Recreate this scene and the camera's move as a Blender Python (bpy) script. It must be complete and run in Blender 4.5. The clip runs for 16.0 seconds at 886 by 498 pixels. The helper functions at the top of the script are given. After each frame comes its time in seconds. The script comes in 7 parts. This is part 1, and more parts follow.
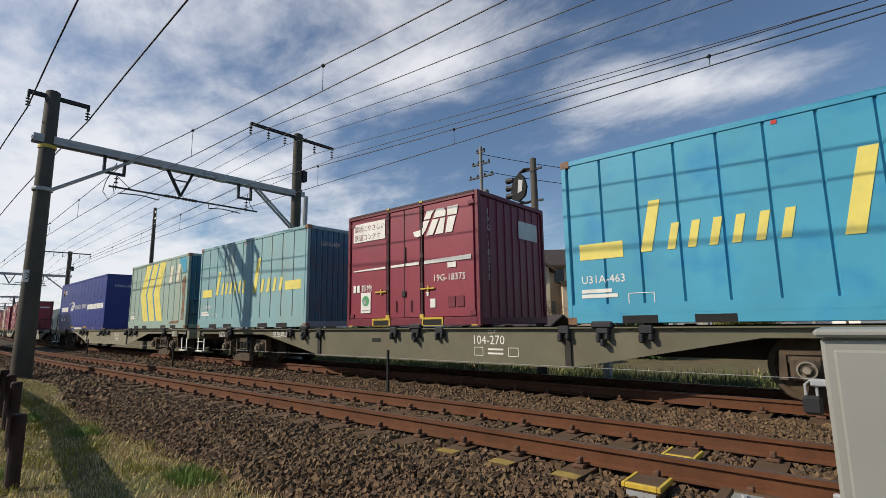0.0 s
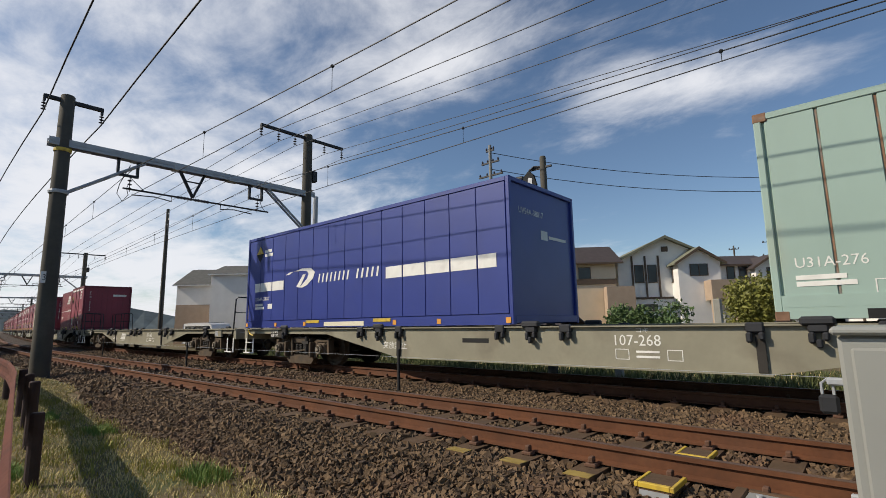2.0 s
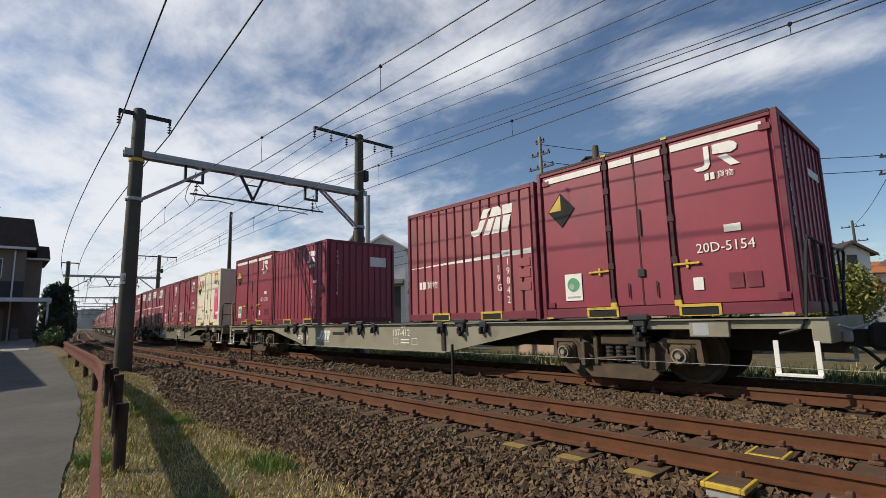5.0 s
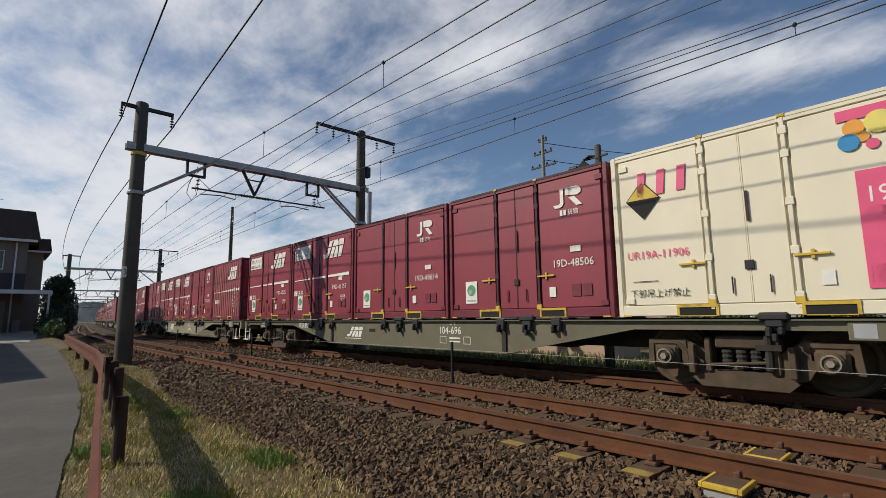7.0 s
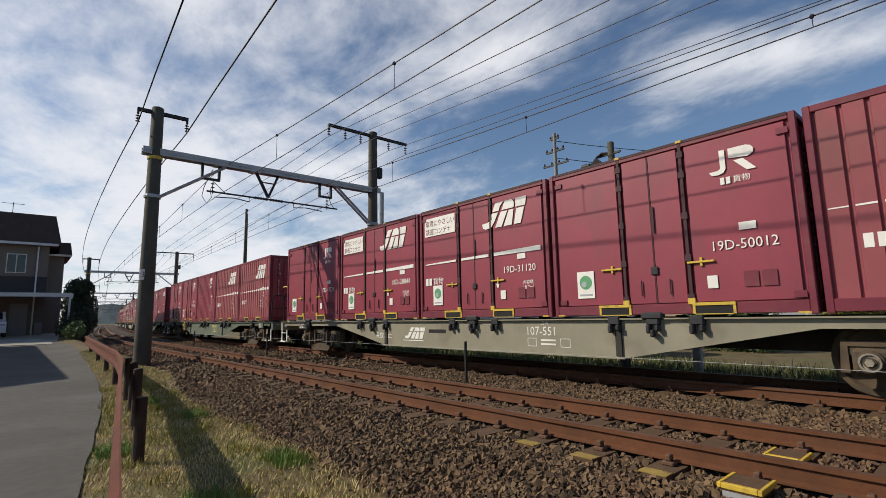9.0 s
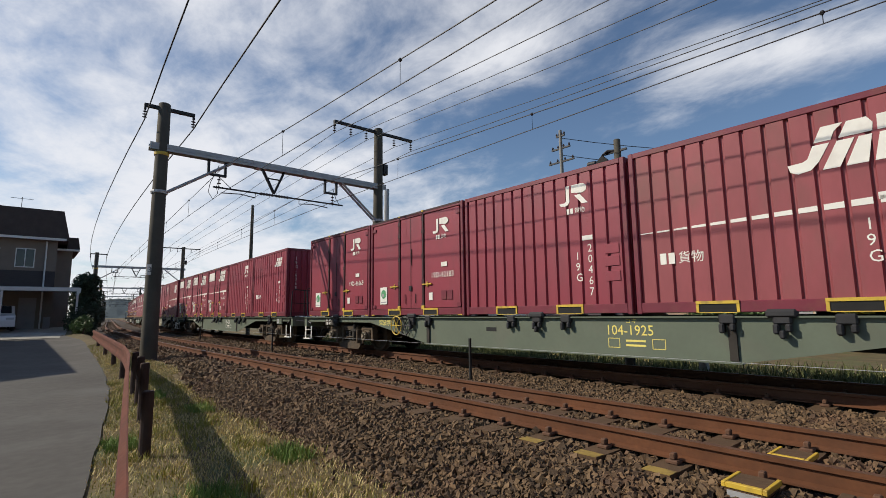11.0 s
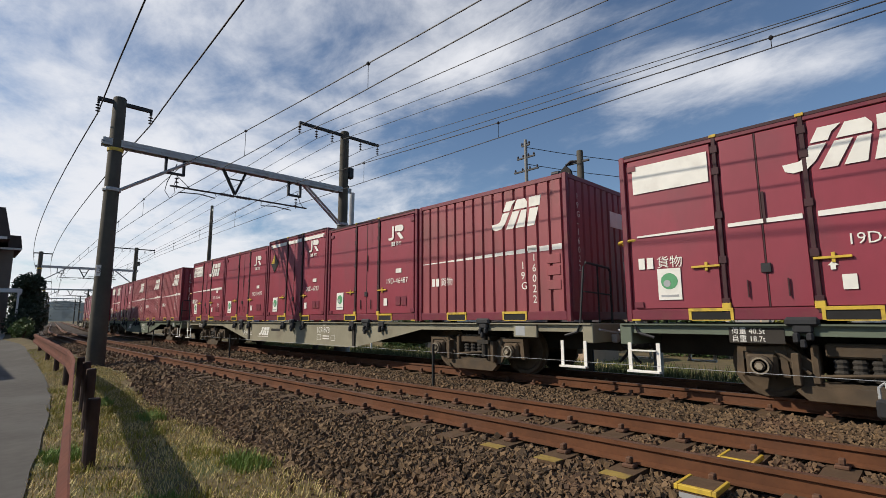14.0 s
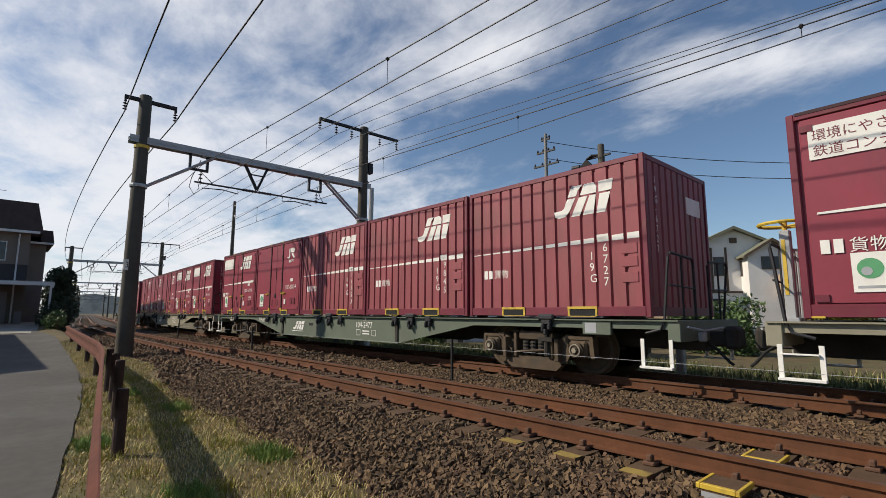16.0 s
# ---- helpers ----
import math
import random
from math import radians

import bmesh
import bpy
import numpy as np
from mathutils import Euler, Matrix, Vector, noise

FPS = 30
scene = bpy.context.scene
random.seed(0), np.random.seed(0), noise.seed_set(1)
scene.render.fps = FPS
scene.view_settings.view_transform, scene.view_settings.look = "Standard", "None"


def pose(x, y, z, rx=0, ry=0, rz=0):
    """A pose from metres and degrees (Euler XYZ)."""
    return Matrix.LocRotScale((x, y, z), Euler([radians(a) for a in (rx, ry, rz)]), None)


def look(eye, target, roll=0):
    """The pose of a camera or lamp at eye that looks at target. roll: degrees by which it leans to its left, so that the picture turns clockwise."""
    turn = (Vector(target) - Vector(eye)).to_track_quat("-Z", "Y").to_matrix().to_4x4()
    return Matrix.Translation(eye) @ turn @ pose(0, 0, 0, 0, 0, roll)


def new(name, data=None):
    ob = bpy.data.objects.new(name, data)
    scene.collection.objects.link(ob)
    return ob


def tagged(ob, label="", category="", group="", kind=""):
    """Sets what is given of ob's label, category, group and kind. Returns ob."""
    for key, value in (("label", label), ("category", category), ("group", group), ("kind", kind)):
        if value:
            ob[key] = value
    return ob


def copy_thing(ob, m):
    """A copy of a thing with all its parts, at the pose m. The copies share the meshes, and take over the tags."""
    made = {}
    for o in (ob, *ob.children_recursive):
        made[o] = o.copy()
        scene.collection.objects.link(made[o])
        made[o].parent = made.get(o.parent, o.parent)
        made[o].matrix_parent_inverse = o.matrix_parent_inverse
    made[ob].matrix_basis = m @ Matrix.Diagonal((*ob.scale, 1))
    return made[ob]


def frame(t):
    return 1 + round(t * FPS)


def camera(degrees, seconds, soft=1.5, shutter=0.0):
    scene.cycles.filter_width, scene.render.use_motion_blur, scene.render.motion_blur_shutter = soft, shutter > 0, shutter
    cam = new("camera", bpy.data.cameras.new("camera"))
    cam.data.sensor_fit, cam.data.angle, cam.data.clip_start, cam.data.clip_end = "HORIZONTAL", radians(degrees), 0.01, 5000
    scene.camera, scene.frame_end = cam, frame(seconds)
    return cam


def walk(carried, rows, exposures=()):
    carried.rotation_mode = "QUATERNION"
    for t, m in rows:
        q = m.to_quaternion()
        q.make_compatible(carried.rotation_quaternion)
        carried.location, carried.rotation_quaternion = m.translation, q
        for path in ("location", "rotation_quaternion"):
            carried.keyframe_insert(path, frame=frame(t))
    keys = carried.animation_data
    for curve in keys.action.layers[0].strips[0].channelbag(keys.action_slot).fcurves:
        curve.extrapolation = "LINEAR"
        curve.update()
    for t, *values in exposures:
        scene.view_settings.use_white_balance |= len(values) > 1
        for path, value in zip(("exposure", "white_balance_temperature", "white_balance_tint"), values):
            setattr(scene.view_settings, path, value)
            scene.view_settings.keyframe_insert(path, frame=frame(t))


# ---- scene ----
EYE = Vector((0.0, 0.0, 1.03))


def aim(yaw, pitch, roll):
    """The eye's pose: yaw to the left of +y, pitch up, roll, in degrees."""
    a, b = radians(yaw), radians(pitch)
    way = Vector((-math.sin(a) * math.cos(b), math.cos(a) * math.cos(b), math.sin(b)))
    return look(EYE, EYE + way, roll)


cam = camera(84.93, 16.0, soft=0.75, shutter=0.0)
PATH = [
    (0, aim(40.03, 8.74, -0.81)),
    (0.5, aim(40.62, 8.52, -0.92)),
    (1, aim(41.18, 8.17, -0.96)),
    (1.5, aim(41.33, 8.51, -0.93)),
    (2, aim(41.21, 8.65, -1.00)),
    (2.5, aim(41.91, 8.69, -1.60)),
    (3, aim(42.83, 8.64, -1.83)),
    (3.5, aim(44.32, 8.17, -2.03)),
    (4, aim(47.21, 8.34, -2.15)),
    (6.5, aim(47.00, 8.09, -0.68)),
    (7, aim(47.45, 7.91, -0.72)),
    (7.5, aim(48.21, 7.92, -1.05)),
    (8, aim(48.55, 8.04, -1.33)),
    (10.5, aim(49.52, 7.62, -0.64)),
    (11, aim(49.54, 7.55, -0.71)),
    (11.5, aim(49.76, 7.05, -1.25)),
    (12, aim(49.18, 5.20, -0.78)),
    (12.5, aim(47.25, 5.18, -1.00)),
    (13, aim(46.20, 6.26, -1.21)),
    (13.5, aim(45.12, 7.21, -0.76)),
    (14, aim(45.36, 8.18, -0.26)),
    (14.5, aim(46.52, 7.75, -0.39)),
    (15, aim(47.50, 7.97, -0.31)),
    (15.5, aim(47.80, 7.92, 0.13)),
    (16, aim(47.62, 7.60, 0.13)),
]
walk(cam, PATH, exposures=((0, 0.0), (4, 0.0), (6.5, -0.12), (7, -0.18), (7.5, -0.12), (8, -0.06), (10.5, 0.0), (16, 0.0)))

# ---- world and sun: low sun behind the left shoulder, thin streaky cloud ----
SUN_WAY = Vector((0.66 * 0.81, 0.75 * 0.81, -0.587)).normalized()
sun = new("sun", bpy.data.lights.new("sun", "SUN"))
sun.data.energy, sun.data.angle, sun.data.color = 4.2, radians(0.55), (1.0, 0.90, 0.75)
sun.matrix_basis = look((-60, -70, 60), Vector((-60, -70, 60)) + SUN_WAY)

world = bpy.data.worlds.new("sky")
scene.world = world
world.use_nodes = True
wn, wl = world.node_tree.nodes, world.node_tree.links
wn.clear()
w_out, w_bg = wn.new("ShaderNodeOutputWorld"), wn.new("ShaderNodeBackground")
sky = wn.new("ShaderNodeTexSky")
sky.sky_type, sky.sun_disc = "NISHITA", False
sky.sun_elevation, sky.sun_rotation = radians(36), math.atan2(-SUN_WAY.x, -SUN_WAY.y)
sky.air_density, sky.dust_density, sky.ozone_density = 1.0, 0.3, 3.0
w_bg.inputs["Strength"].default_value = 0.1
coord = wn.new("ShaderNodeTexCoord")


def wmath(op, a, b=None, clamp=False):
    n = wn.new("ShaderNodeMath")
    n.operation, n.use_clamp = op, clamp
    for i, v in enumerate((a, b)):
        if v is None:
            continue
        if isinstance(v, (int, float)):
            n.inputs[i].default_value = v
        else:
            wl.new(v, n.inputs[i])
    return n.outputs[0]


split = wn.new("ShaderNodeSeparateXYZ")
wl.new(coord.outputs["Generated"], split.inputs[0])
up = wmath("ADD", wmath("MAXIMUM", split.outputs["Z"], 0.0), 0.16)
flat = wn.new("ShaderNodeCombineXYZ")
wl.new(wmath("DIVIDE", split.outputs["X"], up), flat.inputs[0])
wl.new(wmath("DIVIDE", split.outputs["Y"], up), flat.inputs[1])


def cloud(scale, turn, stretch, detail, offset, rough=0.55, warp=0.4):
    m = wn.new("ShaderNodeMapping")
    m.inputs["Rotation"].default_value = (0, 0, radians(turn))
    m.inputs["Scale"].default_value = (scale, scale * stretch, 1)
    m.inputs["Location"].default_value = offset
    wl.new(flat.outputs[0], m.inputs[0])
    n = wn.new("ShaderNodeTexNoise")
    n.inputs["Scale"].default_value, n.inputs["Detail"].default_value = 1.0, detail
    n.inputs["Roughness"].default_value, n.inputs["Distortion"].default_value = rough, warp
    wl.new(m.outputs[0], n.inputs["Vector"])
    return n.outputs["Fac"]


broad = cloud(0.95, 62, 1.35, 6, (3.1, 1.7, 0), 0.56, 0.25)
streak = cloud(2.8, 50, 1.5, 8, (0.4, 2.2, 0), 0.64, 0.3)
mix = wmath("ADD", wmath("MULTIPLY", broad, 0.66), wmath("MULTIPLY", streak, 0.40))


def bank(way, spread, amount):
    """A thicker bank of cloud round a direction of the sky."""
    d = wn.new("ShaderNodeVectorMath")
    d.operation = "DOT_PRODUCT"
    wl.new(coord.outputs["Generated"], d.inputs[0])
    d.inputs[1].default_value = Vector(way).normalized()
    return wmath("MULTIPLY", wmath("POWER", wmath("MAXIMUM", d.outputs["Value"], 0.0), spread), amount)


# a bank to the north, a brighter veil to the west, haze near the horizon
low = wmath("MULTIPLY", wmath("SUBTRACT", 0.20, split.outputs["Z"], True), 0.5)
dense = wmath("ADD", wmath("ADD", mix, low), bank((-0.95, 0.15, 0.28), 3.0, 0.27))
dense = wmath("ADD", dense, wmath("ADD", bank((-0.10, 0.915, 0.39), 110.0, 0.14), bank((-0.32, 0.85, 0.41), 120.0, 0.14)))
dense = wmath("ADD", dense, bank((-0.58, 0.65, 0.50), 60.0, 0.10))


def veil(way, along, long, wide, amount):
    """A drawn-out patch of thicker (or thinner) cloud round a direction."""
    c = Vector(way).normalized()
    e = Vector(along).normalized()
    total = None
    for axis, size in ((e, long), (c.cross(e), wide)):
        d = wn.new("ShaderNodeVectorMath")
        d.operation = "DOT_PRODUCT"
        wl.new(coord.outputs["Generated"], d.inputs[0])
        d.inputs[1].default_value = axis / size
        q = wmath("SUBTRACT", d.outputs["Value"], axis.dot(c) / size)
        q = wmath("MULTIPLY", q, q)
        total = q if total is None else wmath("ADD", total, q)
    return wmath("MULTIPLY", wmath("POWER", 2.718, wmath("MULTIPLY", total, -1.0)), amount)


# the long white streak to the north-north-east and the clear blue round it
for row in (
    ((-0.259, 0.869, 0.422), (0.954, 0.299, -0.033), 0.24, 0.04, 0.10),
    ((-0.518, 0.763, 0.387), (0.852, 0.498, 0.158), 0.16, 0.055, -0.14),
    ((-0.224, 0.943, 0.245), (0.973, 0.23, 0.003), 0.26, 0.1, -0.10),
    ((-0.164, 0.866, 0.473), (0.959, 0.251, -0.127), 0.24, 0.05, -0.10),
    ((-0.688, 0.505, 0.521), (0.717, 0.588, 0.375), 0.16, 0.05, -0.05),
    ((-0.839, 0.324, 0.437), (0.535, 0.638, 0.554), 0.12, 0.05, -0.04),
    ((-0.616, 0.628, 0.476), (0.781, 0.565, 0.265), 0.17, 0.03, 0.07),
    ((-0.537, 0.82, 0.197), (0.84, 0.541, 0.041), 0.3, 0.035, 0.1),
):
    dense = wmath("ADD", dense, veil(*row))
cover = wn.new("ShaderNodeMapRange")
cover.interpolation_type = "SMOOTHSTEP"
cover.inputs["From Min"].default_value, cover.inputs["From Max"].default_value = 0.59, 0.90
cover.inputs["To Max"].default_value = 0.92
wl.new(dense, cover.inputs["Value"])
w_mix = wn.new("ShaderNodeMix")
w_mix.data_type = "RGBA"
wl.new(cover.outputs[0], w_mix.inputs["Factor"])
wl.new(sky.outputs[0], w_mix.inputs["A"])
w_mix.inputs["B"].default_value = (8.6, 8.7, 9.1, 1)
wl.new(w_mix.outputs["Result"], w_bg.inputs["Color"])
wl.new(w_bg.outputs[0], w_out.inputs[0])

# ---- materials ----


def material(name, colour, rough=0.6, metal=0.0, vary=0.15, grain=8.0, bump=0.0, dirt=None, dirt_amount=0.0, dirt_scale=2.0, island=0.0, fine=0.0, stretch=(1, 1, 1), island_to=None):
    m = bpy.data.materials.new(name)
    m.use_nodes = True
    nt = m.node_tree
    n, l = nt.nodes, nt.links
    b = n["Principled BSDF"]
    b.inputs["Roughness"].default_value, b.inputs["Metallic"].default_value = rough, metal
    tc = n.new("ShaderNodeTexCoord")
    mp = n.new("ShaderNodeMapping")
    mp.inputs["Scale"].default_value = stretch
    l.new(tc.outputs["Object"], mp.inputs[0])

    def noise_tex(scale, detail=5):
        t = n.new("ShaderNodeTexNoise")
        t.inputs["Scale"].default_value, t.inputs["Detail"].default_value = scale, detail
        l.new(mp.outputs[0], t.inputs["Vector"])
        return t.outputs["Fac"]

    def mixed(fac, a, b2, blend="MIX"):
        x = n.new("ShaderNodeMix")
        x.data_type, x.blend_type = "RGBA", blend
        for v, s in ((fac, "Factor"), (a, "A"), (b2, "B")):
            if isinstance(v, (int, float)):
                x.inputs[s].default_value = v
            elif isinstance(v, tuple):
                x.inputs[s].default_value = (*v, 1)
            else:
                l.new(v, x.inputs[s])
        return x.outputs["Result"]

    def ramp(src, lo, hi, t0=0.0, t1=1.0):
        r = n.new("ShaderNodeMapRange")
        r.inputs["From Min"].default_value, r.inputs["From Max"].default_value = lo, hi
        r.inputs["To Min"].default_value, r.inputs["To Max"].default_value = t0, t1
        l.new(src, r.inputs["Value"])
        return r.outputs[0]

    low = tuple(c * (1 - vary) for c in colour)
    high = tuple(min(1, c * (1 + vary)) for c in colour)
    col = mixed(ramp(noise_tex(grain), 0.3, 0.7), low, high)
    if fine:
        col = mixed(ramp(noise_tex(grain * 9, 3), 0.35, 0.65, 0, fine), col, tuple(c * 0.55 for c in colour))
    if island:
        g = n.new("ShaderNodeNewGeometry")
        col = mixed(ramp(g.outputs["Random Per Island"], 0, 1, 0, island), col, island_to or tuple(min(1, c * 1.9) for c in colour))
    if dirt:
        col = mixed(ramp(noise_tex(dirt_scale, 7), 0.52, 0.72, 0, dirt_amount), col, dirt)
    l.new(col, b.inputs["Base Color"])
    if bump:
        bp = n.new("ShaderNodeBump")
        bp.inputs["Strength"].default_value, bp.inputs["Distance"].default_value = bump, 0.02
        l.new(noise_tex(grain * 4, 6), bp.inputs["Height"])
        l.new(bp.outputs[0], b.inputs["Normal"])
    return m


M = {}
M["ballast"] = material("ballast_stone", (0.060, 0.037, 0.020), 0.85, vary=0.4, grain=14, bump=0.3, island=1.0, island_to=(0.190, 0.118, 0.058), dirt=(0.12, 0.05, 0.03), dirt_amount=0.5, dirt_scale=0.8)
M["ballast_bed"] = material("ballast_bed", (0.040, 0.025, 0.014), 0.95, vary=0.5, grain=11, bump=1.0, fine=0.6, dirt=(0.11, 0.05, 0.03), dirt_amount=0.4, dirt_scale=0.7)
M["earth"] = material("grassy_earth", (0.135, 0.100, 0.042), 0.95, vary=0.35, grain=1.6, bump=0.7, fine=0.5, dirt=(0.08, 0.10, 0.03), dirt_amount=0.8, dirt_scale=0.9)
M["grass"] = material("grass_blade", (0.215, 0.200, 0.030), 0.8, vary=0.3, grain=1.2, island=0.35)
M["tuft"] = material("fresh_grass_blade", (0.125, 0.19, 0.032), 0.75, vary=0.25, grain=3, island=0.4)
M["weed"] = material("weedy_grass_blade", (0.075, 0.088, 0.026), 0.85, vary=0.35, grain=1.2, island=0.4)
M["straw"] = material("dry_grass_blade", (0.52, 0.41, 0.18), 0.85, vary=0.3, grain=1.5, island=0.3)
M["asphalt"] = material("asphalt", (0.080, 0.075, 0.067), 0.9, vary=0.15, grain=0.8, bump=0.35, fine=0.4, dirt=(0.12, 0.118, 0.11), dirt_amount=0.6, dirt_scale=0.5)
M["rail"] = material("rusty_rail_steel", (0.130, 0.047, 0.017), 0.8, 0.1, vary=0.25, grain=3, bump=0.15, fine=0.35, dirt=(0.10, 0.05, 0.03), dirt_amount=0.5, dirt_scale=1.5)
M["rail_head"] = material("worn_rail_head", (0.15, 0.085, 0.055), 0.5, 0.4, vary=0.15, grain=3)
M["sleeper"] = material("stained_concrete_sleeper", (0.100, 0.058, 0.028), 0.9, vary=0.2, grain=5, bump=0.4, fine=0.3, dirt=(0.11, 0.055, 0.03), dirt_amount=0.6, dirt_scale=3)
M["clip"] = material("rusty_clip", (0.12, 0.06, 0.035), 0.85, 0.1, vary=0.2, grain=20)
M["yellow"] = material("yellow_paint", (0.60, 0.41, 0.045), 0.55, vary=0.12, grain=6, dirt=(0.25, 0.16, 0.05), dirt_amount=0.6, dirt_scale=9)
M["yellow_faded"] = material("faded_yellow_paint", (0.30, 0.21, 0.05), 0.7, vary=0.2, grain=8, dirt=(0.11, 0.07, 0.04), dirt_amount=0.8, dirt_scale=12)
M["maroon_dark"] = material("dark_door_seal", (0.045, 0.012, 0.016), 0.7, vary=0.2, grain=4)
M["concrete"] = material("grey_concrete", (0.33, 0.32, 0.28), 0.9, vary=0.12, grain=2, bump=0.25, fine=0.15, dirt=(0.22, 0.21, 0.17), dirt_amount=0.6, dirt_scale=1.2)
M["pole"] = material("weathered_concrete_pole", (0.085, 0.076, 0.060), 0.9, vary=0.2, grain=1.5, bump=0.2, fine=0.2, dirt=(0.06, 0.06, 0.045), dirt_amount=0.7, dirt_scale=0.8)
M["dark_steel"] = material("dark_steel", (0.035, 0.035, 0.038), 0.6, 0.4, vary=0.2, grain=5)
M["galv"] = material("galvanised_steel", (0.40, 0.41, 0.42), 0.5, 0.2, vary=0.15, grain=3, dirt=(0.2, 0.19, 0.17), dirt_amount=0.5, dirt_scale=3)
M["rust"] = material("rusty_guard_beam", (0.105, 0.026, 0.012), 0.95, 0.0, vary=0.25, grain=4, bump=0.2, fine=0.3, dirt=(0.15, 0.055, 0.025), dirt_amount=0.6, dirt_scale=2.5)
M["rust_post"] = material("dark_rusty_post", (0.05, 0.028, 0.022), 0.85, 0.1, vary=0.3, grain=6, bump=0.3)
M["insulator"] = material("dark_porcelain", (0.05, 0.045, 0.05), 0.25, vary=0.1, grain=5)
M["wire"] = material("wire", (0.03, 0.03, 0.032), 0.6, 0.3, vary=0.1, grain=2)
M["cabinet"] = material("grey_cabinet_paint", (0.30, 0.30, 0.275), 0.45, 0.1, vary=0.05, grain=2, dirt=(0.32, 0.32, 0.28), dirt_amount=0.4, dirt_scale=1.5)
M["lettering"] = material("white_lettering", (0.80, 0.78, 0.72), 0.6, vary=0.05, grain=6, dirt=(0.5, 0.44, 0.40), dirt_amount=0.35, dirt_scale=4)
M["yellow_lettering"] = material("yellow_lettering", (0.80, 0.68, 0.16), 0.6, vary=0.06, grain=5, dirt=(0.55, 0.47, 0.2), dirt_amount=0.4, dirt_scale=3)
M["pink"] = material("pink_lettering", (0.75, 0.10, 0.22), 0.5, vary=0.05, grain=5)
M["green"] = material("green_sticker_print", (0.10, 0.33, 0.15), 0.5, vary=0.1, grain=9)
M["black"] = material("black_paint_and_openings", (0.012, 0.012, 0.012), 0.85, vary=0.2, grain=9)
M["stripe_blue"] = material("mid_blue_stripe", (0.03, 0.25, 0.52), 0.5, vary=0.1, grain=4)
M["orange_print"] = material("orange_print", (0.75, 0.33, 0.05), 0.5, vary=0.1, grain=4)
RUST = (0.19, 0.08, 0.045)
M["maroon"] = material("maroon_container_paint", (0.262, 0.034, 0.055), 0.5, vary=0.12, grain=1.2, bump=0.04, fine=0.12, dirt=(0.165, 0.042, 0.053), dirt_amount=0.5, dirt_scale=1.6, stretch=(1, 1, 0.45))
M["maroon_old"] = material("faded_maroon_container_paint", (0.285, 0.062, 0.073), 0.6, vary=0.14, grain=1.5, bump=0.05, fine=0.15, dirt=(0.16, 0.07, 0.06), dirt_amount=0.65, dirt_scale=1.8, stretch=(1, 1, 0.4))
M["maroon_frame"] = material("maroon_frame_paint", (0.16, 0.016, 0.034), 0.55, vary=0.15, grain=2.5, dirt=RUST, dirt_amount=0.4, dirt_scale=4)
M["sky_blue"] = material("sky_blue_container_paint", (0.065, 0.345, 0.50), 0.5, vary=0.08, grain=1.4, dirt=(0.02, 0.25, 0.50), dirt_amount=0.8, dirt_scale=1.7)
M["pale_blue"] = material("faded_blue_container_paint", (0.25, 0.42, 0.44), 0.55, vary=0.08, grain=1.2, dirt=(0.30, 0.36, 0.31), dirt_amount=0.6, dirt_scale=1.4, stretch=(1, 1, 0.4))
M["pale_green"] = material("faded_green_container_paint", (0.33, 0.44, 0.38), 0.55, vary=0.08, grain=1.2, dirt=(0.36, 0.34, 0.24), dirt_amount=0.6, dirt_scale=1.3, stretch=(1, 1, 0.4))
# end walls of the 20 ft boxes, darker than their sides
M["teal"] = material("dark_teal_container_end", (0.045, 0.16, 0.24), 0.55, vary=0.12, grain=1.5, dirt=(0.14, 0.10, 0.07), dirt_amount=0.5, dirt_scale=2.2)
M["rust_streak"] = material("rust_stained_frame", (0.22, 0.12, 0.07), 0.8, vary=0.35, grain=5, dirt=(0.25, 0.33, 0.33), dirt_amount=0.7, dirt_scale=3)
M["navy"] = material("deep_blue_container_paint", (0.030, 0.048, 0.235), 0.42, vary=0.08, grain=1.4, bump=0.03, dirt=(0.045, 0.06, 0.22), dirt_amount=0.4, dirt_scale=2)
M["cream"] = material("cream_container_paint", (0.78, 0.72, 0.55), 0.5, vary=0.04, grain=1.5, dirt=(0.62, 0.54, 0.38), dirt_amount=0.35, dirt_scale=1.8, stretch=(1, 1, 0.4))
M["wagon_grey"] = material("olive_grey_wagon_paint", (0.265, 0.243, 0.172), 0.65, vary=0.12, grain=1.6, bump=0.05, fine=0.1, dirt=(0.14, 0.115, 0.08), dirt_amount=0.6, dirt_scale=1.5)
M["wagon_olive"] = material("dark_olive_wagon_paint", (0.140, 0.130, 0.082), 0.65, vary=0.15, grain=1.6, fine=0.1, dirt=(0.12, 0.09, 0.06), dirt_amount=0.6, dirt_scale=1.5)
M["wagon_green"] = material("grey_green_wagon_paint", (0.115, 0.140, 0.100), 0.65, vary=0.1, grain=1.6, fine=0.1, dirt=(0.12, 0.12, 0.09), dirt_amount=0.5, dirt_scale=1.5)
M["bogie"] = material("brown_dusty_bogie", (0.085, 0.058, 0.034), 0.85, vary=0.3, grain=4, bump=0.2, dirt=(0.05, 0.04, 0.03), dirt_amount=0.7, dirt_scale=3)
M["axle_cap"] = material("worn_axle_cap", (0.28, 0.24, 0.18), 0.6, 0.3, vary=0.3, grain=14, dirt=(0.08, 0.06, 0.04), dirt_amount=0.8, dirt_scale=10)
# underframe colour set extra dark to deepen the shade beneath the wagons
M["underframe"] = material("shade_dark_underframe", (0.035, 0.03, 0.025), 0.9, vary=0.3, grain=4)
M["white_wall"] = material("white_render_wall", (0.82, 0.79, 0.74), 0.85, vary=0.05, grain=1.2, bump=0.1)
